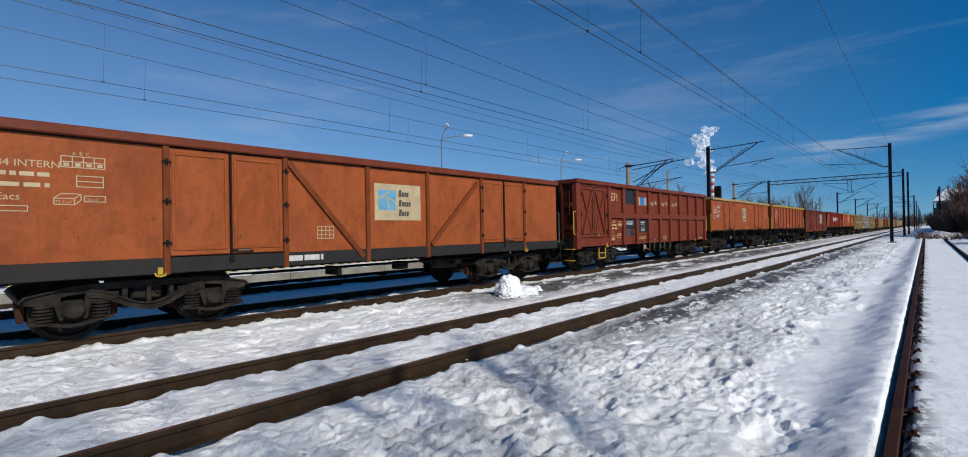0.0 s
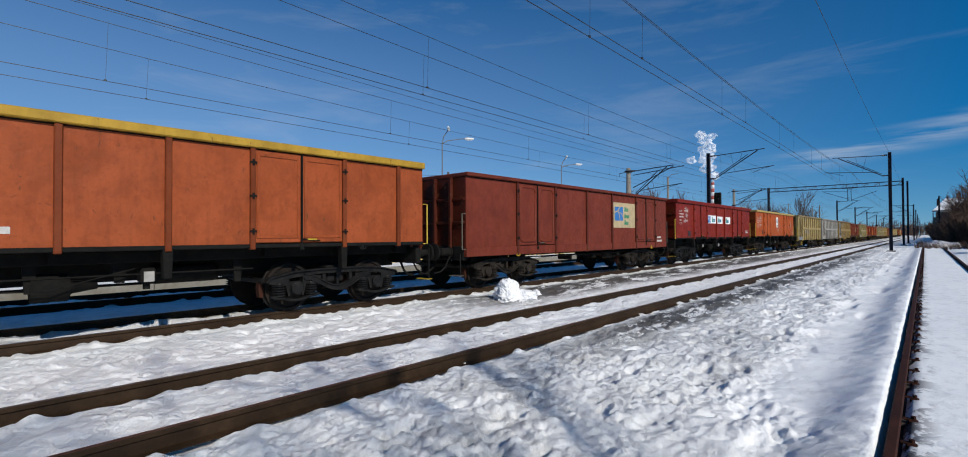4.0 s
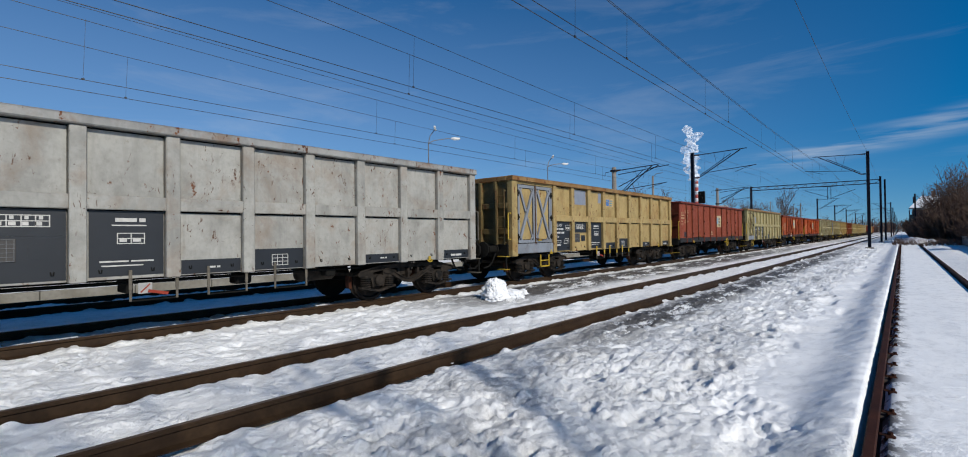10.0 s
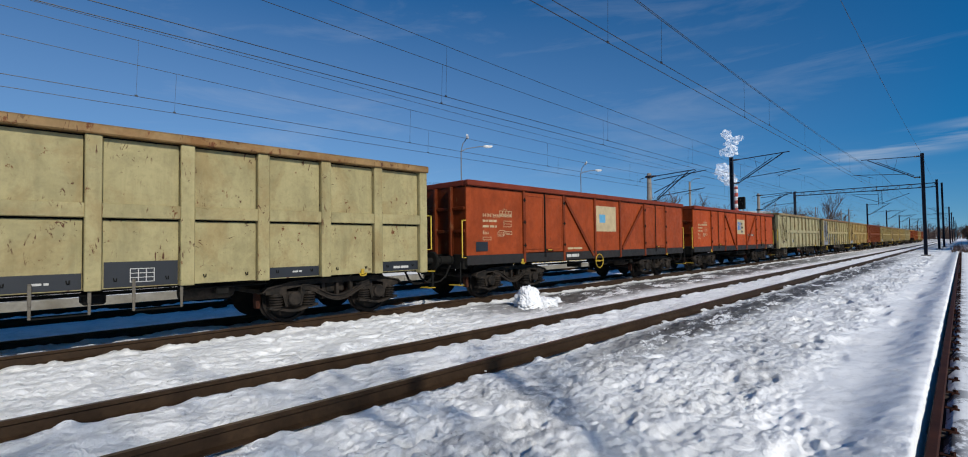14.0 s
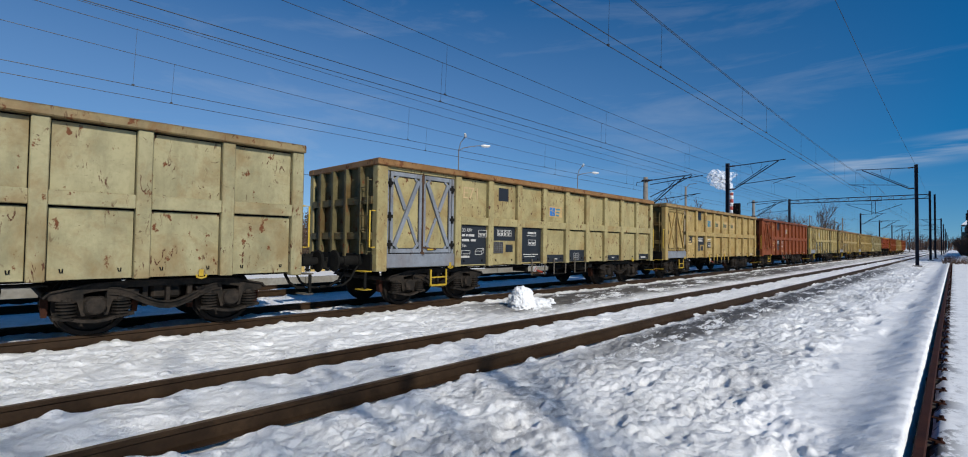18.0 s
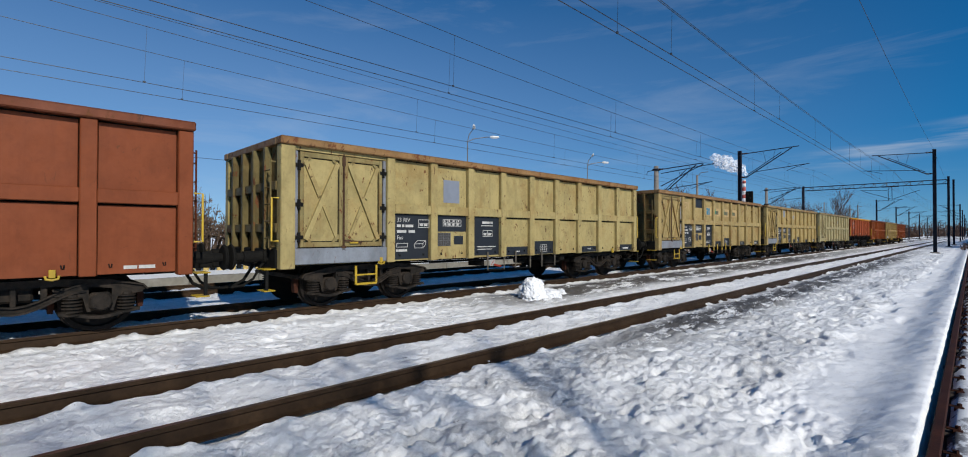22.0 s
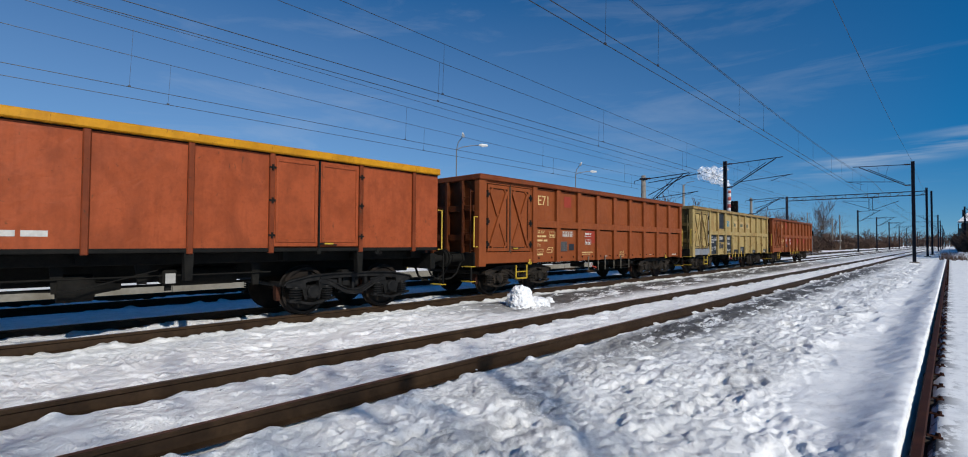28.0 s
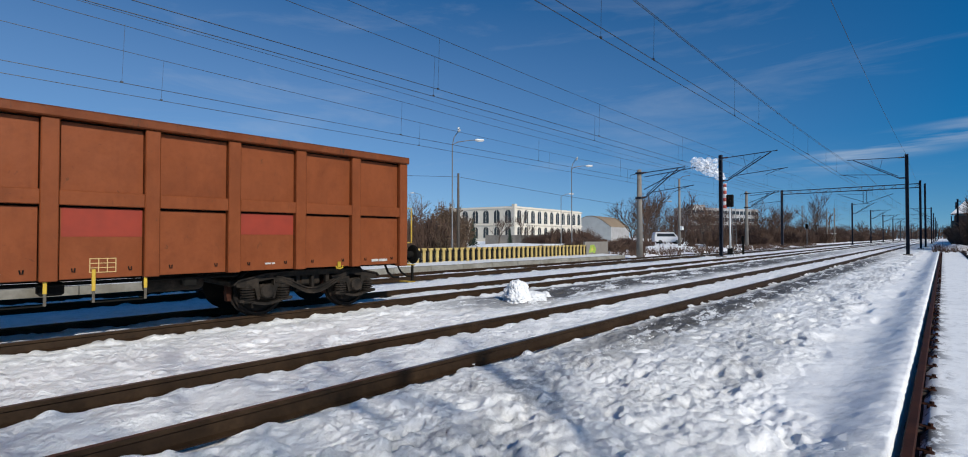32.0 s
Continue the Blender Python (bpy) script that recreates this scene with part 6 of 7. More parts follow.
mast(-2.20, 55.1, 8.70, -1, STEEL_MAST, reach=3.2)
mast(-12.50, 40.0, 7.95, 1, STEEL_MAST, reach=3.0)
mast(-16.10, 33.6, 6.50, 1, CONCRETE, True, 2.4, "pale concrete overhead-line mast with a bracket")
mast(-18.45, 69.0, 7.45, 1, CONCRETE, True, 2.8, "pale concrete overhead-line mast with a bracket")
for y in (115.0, 147.6, 180.0, 218.0, 258.0, 300.0, 350.0):
    mast(-12.50, y, 8.0, 1, STEEL_MAST, reach=2.8)
for x, y, top in ((-2.10, 84.7, 8.95), (-1.95, 100.7, 9.8)):
    mast(x, y, top, -1, STEEL_MAST, label="dark steel mast carrying the end of a lattice beam", arm=False)
for y in (150.0, 186.0, 230.0, 280.0, 340.0):
    mast(-1.9, y, 8.3, -1, STEEL_MAST, reach=2.8)
for y, top in ((118.0, 8.2), (132.0, 8.4), (205.0, 8.0)):
    mast(1.9, y, top, 1, STEEL_MAST, label="dark steel mast without a bracket", arm=False)

portal = thing("portal_beam", "steel lattice beam spanning all tracks between two masts", "gantry", at=pose(0, 85.0, 0))
g = Geo()
for dy in (-0.25, 0.25):
    for dz in (8.05, 8.55):
        g.rod((-17.8, dy, dz), (-2.1, dy, dz), 0.04, 6)
part("chord", g, STEEL_MAST, portal)
g = Geo()
for k in range(26):
    a = -17.8 + 15.7 * k / 26
    b = a + 15.7 / 26
    for dy in (-0.25, 0.25):
        g.rod((a, dy, 8.05), (b, dy, 8.55) if k % 2 else (a, dy, 8.55), 0.022, 4)
part("lacing", g, GALV, portal)
part("post", Geo().box(-17.95, -17.65, -0.15, 0.15, -0.2, 8.7, 0.02), STEEL_MAST, portal)
drop = Geo().box(-8.7, -6.9, -0.05, 0.05, 7.95, 8.02)
for dx in (-8.0, -7.6):
    drop.rod((dx, 0, 8.0), (dx, 0, 6.2), 0.035, 6)
for k in range(5):
    drop.rod((-8.0, 0, 6.2 + 0.36 * k), (-7.6, 0, 6.5 + 0.36 * k), 0.018, 4)
drop.rod((-7.8, 0, 6.4), (-10.8, 0, 7.6), 0.03, 6).rod((-8.0, 0, 7.5), (-11.0, 0, 7.7), 0.025, 6).rod((-7.6, 0, 6.3), (-4.8, 0, 7.4), 0.03, 6)
part("drop_frame", drop, STEEL_MAST, portal)


# ---------------------------------------------------------------- railway furniture
sig = thing("light_signal", "white signal post with a black light head and ladder", "signal", at=pose(-13.2, 44.6, 0))
part("post", Geo().spin([(-0.2, 0.075), (4.4, 0.065)], "z", 12), plain("signal_white", (0.62, 0.62, 0.60), 0.5, 0.3), sig, smooth=True)
head = part("light_head", Geo().box(-0.28, 0.28, -0.14, 0.10, 4.15, 5.2, 0.05), UNDER, sig)
part("visor", Geo().rod((-0.10, -0.14, 4.95), (-0.10, -0.34, 4.93), 0.09, 10).rod((0.05, -0.14, 4.62), (0.05, -0.34, 4.60), 0.09, 10), UNDER, head)
part("marker_box", Geo().box(-0.20, 0.20, -0.16, 0.02, 0.10, 0.62, 0.02), UNDER, sig)
lad = Geo()
for dx in (0.20, 0.48):
    lad.rod((dx, 0.15, 0.0), (dx - 0.12, 0.15, 4.2), 0.018, 5)
for k in range(12):
    lad.rod((0.20 - 0.01 * k, 0.15, 0.3 + 0.32 * k), (0.48 - 0.01 * k, 0.15, 0.3 + 0.32 * k), 0.012, 5)
part("ladder", lad, GALV, sig)
solid("marker_post", Geo().box(-13.38, -13.22, 48.55, 48.7, 0, 1.7, 0.02).box(-13.42, -13.18, 48.53, 48.56, 1.2, 1.65), UNDER, "short dark marker post beside the track", "post")
dwarf = thing("dwarf_signal", "low dark signal on a thin post", "signal", at=pose(-17.2, 100.0, 0))
part("post", Geo().rod((0, 0, -0.1), (0, 0, 3.2), 0.06, 8), GALV, dwarf)
part("light_head", Geo().box(-0.2, 0.2, -0.1, 0.1, 3.0, 3.9, 0.03), UNDER, dwarf)

# rail clips and sleeper ends showing through the snow along the siding
SLEEPER = plain("sleeper_wood", (0.05, 0.035, 0.025), 0.9, 0.4)
clip_mesh = Geo().box(-0.035, 0.035, -0.035, 0.035, 0.0, 0.055, 0.01).rod((0, 0, 0.0), (0, 0, 0.085), 0.018, 6).box(-0.07, 0.02, -0.022, 0.022, 0.05, 0.064, 0.006).mesh("rail_clip", RAIL_SIDING)
k = 0
y = 2.2
while y < 64:
    for x in (-HALF_GAUGE + 0.10, HALF_GAUGE + 0.10):
        ob = part("rail_clip", clip_mesh, None, siding)
        ob.location = (x, y + 0.02 * ((k * 7) % 5 - 2), 0.035)
        k += 1
    y += 0.62
sl_mesh = Geo().box(-0.14, 0.24, -0.11, 0.11, -0.04, 0.075, 0.02).mesh("sleeper", SLEEPER)
y = 1.6
while y < 30:
    ob = part("sleeper", sl_mesh, None, siding)
    ob.location = (-HALF_GAUGE + 0.08 + 0.02 * math.sin(y * 3), y, 0.0 if y < 4 else -0.015)
    y += 0.62 if y < 4 else 1.24


# ---------------------------------------------------------------- snow heaps
def heap(name, x, y, w, d, h, seed, label, n=30, lumps=1.0):
    """An irregular pile: a height sheet over an oval foot."""
    us = np.linspace(-1, 1, n)
    gx, gy = np.meshgrid(us, us)
    r = np.sqrt(gx**2 + gy**2)
    base = np.clip(1 - r**2.6, 0, 1) ** 0.6
    rough = 0.55 * (vnoise(gx * 2.2 + 9, gy * 2.2 + 4, seed) - 0.5) + 0.30 * (vnoise(gx * 5, gy * 5, seed + 1) - 0.5) + 0.12 * (vnoise(gx * 10, gy * 10, seed + 2) - 0.5)
    z = h * np.clip(base * (0.85 + lumps * rough), 0, 2) - 0.05 * (r > 0.97)
    verts = [(x + a * w / 2, y + b * d / 2, c - 0.02) for a, b, c in zip(gx.ravel(), gy.ravel(), z.ravel())]
    faces = [(j * n + i, j * n + i + 1, (j + 1) * n + i + 1, (j + 1) * n + i) for j in range(n - 1) for i in range(n - 1)]
    faces = [f for f in faces if min(r.ravel()[k] for k in f) < 1.0]
    g = Geo()
    g.v, g.f = verts, faces
    return solid(name, g, MOUND_SNOW if name == "snow_mound" else LOOSE_SNOW, label, "snow", smooth=True)


def snow_block(name, x, y, w, d, h, seed, label):
    """A rounded heap of shovelled snow with a blunt top, lumps and a crumbling foot."""
    bm = bmesh.new()
    bmesh.ops.create_icosphere(bm, subdivisions=6, radius=1.0)
    off = Vector((seed, seed * 0.7, 0))
    for v in bm.verts:
        n = v.co.normalized()
        k = 0.80 + 0.20 / max(abs(n.x), abs(n.y), abs(n.z))
        lumps = abs(noise.noise(n * 2.3 + off)) + 0.6 * abs(noise.noise(n * 5.0 + off)) + 0.35 * abs(noise.noise(n * 11.0 + off))
        k *= 0.86 + 0.20 * noise.noise(n * 1.4 + off) + 0.22 * lumps + 0.025 * noise.noise(n * 26.0 + off)
        z = n.z * k
        foot = 1.0 + 0.75 * max(0.0, -z) - 0.12 * max(0.0, z)
        v.co = Vector((n.x * k * w / 2 * foot, n.y * k * d / 2 * foot, max(h * (0.40 + 0.60 * z), -0.03)))
    me = bpy.data.meshes.new(name)
    bm.to_mesh(me)
    bm.free()
    me.materials.append(LOOSE_SNOW)
    me.polygons.foreach_set("use_smooth", [True] * len(me.polygons))
    ob = new(name, me)
    ob.location = (x, y, 0.02)
    return tagged(ob, label, "snow")


snow_block("snow_lump", -7.60, 9.25, 0.58, 0.62, 0.52, 33, "heap of lumpy clean snow between the tracks")
snow_block("snow_lump", -7.36, 9.62, 0.55, 0.50, 0.24, 38, "small lump of snow against the heap")
snow_block("snow_lump", -7.55, 10.35, 0.22, 0.20, 0.16, 36, "small lump of snow beside the heap")
heap("snow_mound", 1.1, 73.0, 3.8, 6.0, 0.85, 41, "broad snow-covered mound at the end of the siding", 40, 0.9)

for k in range(16):
    a = random.Random(200 + k)
    heap("snow_drift", -17.6 - 4.5 * a.random(), 35 + 3.6 * k, a.uniform(1.6, 3.4), a.uniform(1.5, 3.5), a.uniform(0.18, 0.45), 60 + k, "low uneven snow drift beyond the tracks", 16, 1.2)

# ---------------------------------------------------------------- platform and fence
plat = thing("platform", "low concrete platform covered with snow", "platform", kind="structure", at=pose(0, 0, 0))
g = Geo()
y = -40.0
while y < 31:
    g.box(-16.75, -16.40, y + 0.008, y + 2.0 - 0.008, -0.1, 0.31, 0.015)
    y += 2.0
part("edge_blocks", g, PLATFORM, plat)
part("slab", Geo().box(-27, -16.75, -40, 31.9, -0.1, 0.29), PLATFORM, plat)
n = 70
cov = Geo()
ys_ = np.linspace(-40, 32.1, n * 3)
xs_ = np.linspace(-27.5, -16.48, 14)
cov.v = [(x, y, 0.335 + 0.05 * float(vnoise(np.array(x * 1.1), np.array(y * 1.1), 21)) - (0.06 if i == 13 else 0)) for y in ys_ for i, x in enumerate(xs_)]
cov.f = [(j * 14 + i, j * 14 + i + 1, (j + 1) * 14 + i + 1, (j + 1) * 14 + i) for j in range(len(ys_) - 1) for i in range(13)]
part("snow_cover", cov, LOOSE_SNOW, plat, smooth=True)

fence = thing("platform_fence", "low fence of yellow concrete posts and dark bars along the platform", "fence", at=pose(-18.1, 0, 0.33))
FENCE_YELLOW = plain("fence_yellow", (0.50, 0.36, 0.12), 0.8, 0.45, 3)
post_mesh = Geo().box(-0.05, 0.05, -0.085, 0.085, 0, 0.60, 0.012).box(-0.07, 0.07, -0.14, 0.14, 0.60, 0.71, 0.015).mesh("post", FENCE_YELLOW)
bar_mesh = Geo().box(-0.02, 0.02, -0.075, 0.075, 0.04, 0.68, 0.004).mesh("bar", UNDER)
y = -14.0
while y < 29.4:
    part("post", post_mesh, None, fence).location = (0, y, 0)
    part("bar", bar_mesh, None, fence).location = (0.0, y + 0.21, 0)
    y += 0.42
part("rail", Geo().box(-0.025, 0.025, -14, 29.3, 0.10, 0.15).box(-0.025, 0.025, -14, 29.3, 0.52, 0.57), UNDER, fence)
wall_end = thing("graffiti_wall", "short concrete wall with yellow and green spray paint", "wall", at=pose(-18.3, 29.6, 0.3))
part("slab", Geo().box(-0.08, 0.08, 0, 3.2, 0, 0.95, 0.02), CONCRETE, wall_end)
part("spray_paint", Geo().prism([(0.5, 0.15), (1.0, 0.2), (1.3, 0.1), (1.5, 0.45), (1.2, 0.75), (0.7, 0.7)], 0.081, 0.084, "x"), plain("spray_green", (0.30, 0.40, 0.06), 0.6, 0.4), wall_end)
part("spray_paint", Geo().prism([(0.8, 0.30), (1.15, 0.35), (1.0, 0.62)], 0.085, 0.088, "x"), plain("spray_yellow", (0.6, 0.5, 0.08), 0.6, 0.3), wall_end)


# ---------------------------------------------------------------- lamps, poles, cables
def street_lamp(x, y, h, arms, label, r=0.062):
    """A steel lamp column with bent arms and pale lamp heads."""
    L = thing("street_lamp", label, "street lamp", "street lamps", at=pose(x, y, 0.2))
    part("column", Geo().spin([(-0.3, r * 1.5), (1.2, r * 1.4), (1.25, r), (h - 1.2, r * 0.7)], "z", 10), GALV, L, smooth=True)
    for i, (dx, dy, up) in enumerate(arms):
        p = [(0, 0, h - 1.25), (dx * 0.25, dy * 0.25, h - 1.25 + up * 0.55), (dx * 0.8, dy * 0.8, h - 1.25 + up * 0.95), (dx, dy, h - 1.25 + up)]
        part("arm", Geo().tube(p, 0.036, 6), GALV, L)
        d = Vector((0.60, -0.65, 0.18)).normalized() if i == 0 and len(arms) > 1 else Vector((dx, dy, 0)).normalized()
        a, b = Vector(p[3]), Vector(p[3]) + d * 0.75
        hd = part("lamp_head", Geo().rod(a, a + d * 0.2, 0.07, 8, 0.13).rod(a + d * 0.2, b, 0.13, 8, 0.08), plain("lamp_shell", (0.55, 0.55, 0.53), 0.4, 0.2), L)
        part("lens", Geo().rod(a + d * 0.22 + Vector((0, 0, -0.07)), b - d * 0.1 + Vector((0, 0, -0.06)), 0.08, 8, 0.05), WHITE_BOARD, hd)
    return L


street_lamp(-30.0, 27.9, 10.4, ((0.25, 0.55, 1.15), (1.2, 1.5, 0.45)), "tall grey lamp post with two heads behind the platform")
street_lamp(-30.0, 46.0, 10.2, ((0.25, 0.55, 1.05), (1.0, 1.4, 0.40)), "tall grey lamp post with two heads behind the platform")
street_lamp(-42.0, 61.5, 8.6, ((0.6, 1.3, 0.6),), "grey street lamp with one head")
street_lamp(-72.0, 59.0, 10.4, ((-1.2, -0.8, 0.6),), "far grey street lamp with one head")
street_lamp(-40.0, 92.0, 9.0, ((1.4, 0.6, 0.5),), "far grey street lamp with one head")
WOOD_POLE = plain("pole_wood", (0.09, 0.075, 0.06), 0.9, 0.4, 5)
pole = thing("wooden_pole", "weathered wooden pole with cables", "pole", at=pose(-30.0, 28.6, 0.2))
part("post", Geo().spin([(-0.3, 0.14), (6.8, 0.09)], "z", 10), WOOD_POLE, pole, smooth=True)
part("cable", Geo().tube([(0, 0, 6.5), (2, 12, 5.6), (3, 26, 5.0), (3.5, 40, 4.7), (4, 60, 5.0)], 0.016, 5), WIRE, pole)
part("cable", Geo().tube([(0, 0, 6.5), (-4, -10, 6.2), (-8, -26, 6.6)], 0.016, 5), WIRE, pole)
pole = thing("utility_pole", "grey concrete pole with a small lamp and a white box", "pole", at=pose(-26.0, 66.2, 0.1))
part("post", Geo().spin([(-0.3, 0.22), (9.4, 0.13)], "z", 10), CONCRETE, pole, smooth=True)
part("arm", Geo().tube([(0, 0, 9.2), (0.4, 0.2, 9.7), (1.2, 0.6, 9.8)], 0.04, 6), GALV, pole)
part("box", Geo().box(0.12, 0.5, -0.2, 0.15, 2.4, 2.9, 0.03), WHITE_BOARD, pole)
for x, y, h in ((-21.5, 150.0, 8.2), (-20.2, 152.0, 9.0), (-30.0, 215.0, 9.0), (-34.0, 190.0, 12.0)):
    solid("line_pole", Geo().spin([(-0.3, 0.2), (h, 0.12)], "z", 8, (x, y, 0)).rod((x - 0.8, y, h - 0.5), (x + 0.8, y, h - 0.5), 0.05, 6), CONCRETE, "grey concrete pole with a crossbar beyond the tracks", "pole", "line poles")


# ---------------------------------------------------------------- buildings
def wall_to(p, q, z0, z1, thick, geo=None):
    """A wall slab between two plan points."""
    p, q = Vector((*p, 0)), Vector((*q, 0))
    side = (q - p).normalized().cross(Vector((0, 0, 1))) * thick
    vs = [v + e + Vector((0, 0, z)) for z in (z0, z1) for v, e in ((p, side * 0), (q, side * 0), (q, side), (p, side))]
    return (geo or Geo()).put(vs, [(0, 1, 2, 3), (4, 5, 6, 7), (0, 1, 5, 4), (1, 2, 6, 5), (2, 3, 7, 6), (3, 0, 4, 7)])


WHITE_WALL = plain("white_render", (0.66, 0.60, 0.50), 0.9, 0.3, 0.6)
GLASS_DARK = Shade("window_glass", 0.08, 0.0, (0.025, 0.03, 0.035)).m
GREY_WALL = plain("grey_panel_wall", (0.34, 0.33, 0.32), 0.9, 0.35, 0.5)


def arcade_house():
    """White two-storey hall with rows of arched windows."""
    hall = thing("white_hall", "white two-storey building with arched windows and a flat roof", "building")
    c, r, l = Vector((-96.7, 116.2, 0)), Vector((-100.5, 160.0, 0)), Vector((-121.0, 112.0, 0))
    back = r + (l - c)
    for a, b in ((c, r), (l, c), (r, back), (back, l)):
        part("wall", wall_to(a.xy, b.xy, 0, 11.0, 0.4), WHITE_WALL, hall)
    part("roof", Geo().prism([(c.x, c.y), (r.x, r.y), (back.x, back.y), (l.x, l.y)], 10.9, 11.15, "z"), WHITE_WALL, hall)
    for a, b, n in ((c, r, 11), (l, c, 6)):
        u = (b - a).normalized()
        out = Vector((u.y, -u.x, 0))
        if out.dot(-a) < 0:
            out = -out
        for z in (10.6, 5.4):
            p, q = a + out * 0.75 - u * 0.4, b + out * 0.75 + u * 0.4
            g = Geo()
            g.rod(p - out * 0.3 + Vector((0, 0, z)), q - out * 0.3 + Vector((0, 0, z)), 0.28, 6)
            part("cornice", g, WHITE_WALL, hall)
        step = (b - a).length / n
        for k in range(n):
            m = a + u * (step * (k + 0.5))
            for z0, h, w in ((5.9, 3.1, 1.05), (1.2, 2.6, 0.95)):
                pts = [(-w, 0), (w, 0)] + [(w * math.cos(t * math.pi / 8), h + w * math.sin(t * math.pi / 8)) for t in range(9)]
                g = Geo()
                vs = [m + out * d + u * e + Vector((0, 0, z0 + f)) for d in (0.38, 0.44) for e, f in pts]
                nn = len(pts)
                g.put(vs, [tuple(range(nn)), tuple(range(nn, 2 * nn))] + [(i, (i + 1) % nn, nn + (i + 1) % nn, nn + i) for i in range(nn)])
                win = part("window", g, GLASS_DARK, hall)
                part("mullion", Geo().rod(m + out * 0.47 + Vector((0, 0, z0)), m + out * 0.47 + Vector((0, 0, z0 + h + w)), 0.06, 4), WHITE_WALL, win)
        part("corner_pier", Geo().box(a.x - 0.6, a.x + 0.6, a.y - 0.6, a.y + 0.6, 0, 11.8, 0.05), WHITE_WALL, hall)
    return hall


arcade_house()
solid("yard_wall", wall_to((-60.0, 64.0), (-50.5, 69.5), 0, 1.9, 0.25), CONCRETE, "low grey concrete yard wall before the white hall", "wall")

hangar = thing("barrel_roof_hall", "low hall with a curved brown roof and a pale gable", "building", at=pose(-106.0, 176.0, 0))
arc = [(-9 + 18 * k / 16, 5.5 + 4.6 * math.sin(math.pi * k / 16)) for k in range(17)]
part("roof", Geo().prism([(a, b + 0.25) for a, b in arc] + [(a, b) for a, b in arc[::-1]], 0, 22), plain("brown_roof", (0.26, 0.19, 0.12), 0.85, 0.4, 0.5), hangar)
part("gable", Geo().prism([(-9, 0)] + arc + [(9, 0)], 0.1, 0.4), plain("pale_gable", (0.40, 0.42, 0.42), 0.8, 0.3, 0.5), hangar)
part("wall", Geo().box(8.6, 9.0, 0.4, 22, 0, 5.6), GREY_WALL, hangar)
hangar.rotation_euler = (0, 0, radians(8))

office = thing("office_block", "grey four-storey block with bands of windows", "building", at=pose(-98.0, 264.6, 0, 0, 0, 66.5))
part("wall", Geo().box(0, 52, 0, 12, 0, 17.4, 0.1), GREY_WALL, office)
part("roof_house", Geo().box(6, 14, 3, 9, 17.4, 19.2, 0.1), GREY_WALL, office)
for k in range(4):
    for i in range(17):
        wn = part("window", Geo().box(1.0 + 3.0 * i, 3.4 + 3.0 * i, -0.06, 0.04, 2.0 + 4.0 * k, 4.0 + 4.0 * k), GLASS_DARK, office)
        part("window_sill", Geo().box(0.9 + 3.0 * i, 3.5 + 3.0 * i, -0.16, 0.0, 1.85 + 4.0 * k, 2.0 + 4.0 * k), GREY_WALL, wn)

house = thing("brick_house", "small house with a snow-covered hipped roof behind bushes", "house", at=pose(4.2, 125.0, 0))
part("wall", Geo().box(-2.6, 3.4, 0, 8, 0, 5.6, 0.05), plain("dark_brick", (0.13, 0.08, 0.06), 0.9, 0.35, 2), house)
part("roof", Geo().put([(-3.1, -0.6, 5.9), (3.9, -0.6, 5.9), (3.9, 8.6, 5.9), (-3.1, 8.6, 5.9), (-1.2, 4, 8.3), (1.4, 4, 8.3)], [(0, 1, 5, 4), (1, 2, 5), (2, 3, 4, 5), (3, 0, 4), (0, 3, 2, 1)]), LOOSE_SNOW, house)
part("chimney", Geo().box(0.3, 0.9, 3.5, 4.3, 7.2, 9.2, 0.03), plain("chimney_brick", (0.16, 0.09, 0.07), 0.9, 0.3), house)
for dx in (-2.6, 0.2, 2.6):
    part("window", Geo().box(dx - 0.5, dx + 0.5, -0.05, 0.05, 3.2, 4.6), GLASS_DARK, house)
solid("lineside_wall", Geo().box(4.4, 4.7, 34, 66, -0.2, 0.85, 0.04).box(4.35, 4.75, 34, 66, 0.85, 0.95, 0.02), CONCRETE, "low grey concrete wall beside the siding", "wall")
kiosk = thing("cabin", "small blue and white trackside cabin", "cabin", at=pose(-23.2, 164.0, 0))
part("wall", Geo().box(-1.3, 1.3, -1.3, 1.3, 0, 2.4, 0.05), plain("cabin_blue", (0.05, 0.16, 0.30), 0.6, 0.3), kiosk)
part("roof", Geo().box(-1.6, 1.6, -1.6, 1.6, 2.4, 2.6, 0.04), LOOSE_SNOW, kiosk)
part("door", Geo().box(1.3, 1.34, -0.4, 0.4, 0.1, 2.0, 0.01), WHITE_BOARD, kiosk)

STRIPE_RED = plain("stack_red", (0.38, 0.07, 0.05), 0.8, 0.2, 0.1)
STRIPE_WHITE = plain("stack_white", (0.60, 0.58, 0.56), 0.8, 0.2, 0.1)
stack = thing("factory_chimney", "tall far chimney with red and white bands", "chimney", at=pose(-262.5, 860.0, 0))
for k in range(9):
    z0 = 0 if k == 0 else 42 + 6 * (k - 1)
    z1 = 42 + 6 * k
    part("band", Geo().spin([(z0, 3.6 - 0.012 * z0), (z1, 3.6 - 0.012 * z1)], "z", 20), STRIPE_RED if k % 2 == 0 else STRIPE_WHITE, stack, smooth=True)
part("rim", Geo().spin([(88.5, 2.7), (90.2, 2.8)], "z", 20), STRIPE_WHITE, stack)


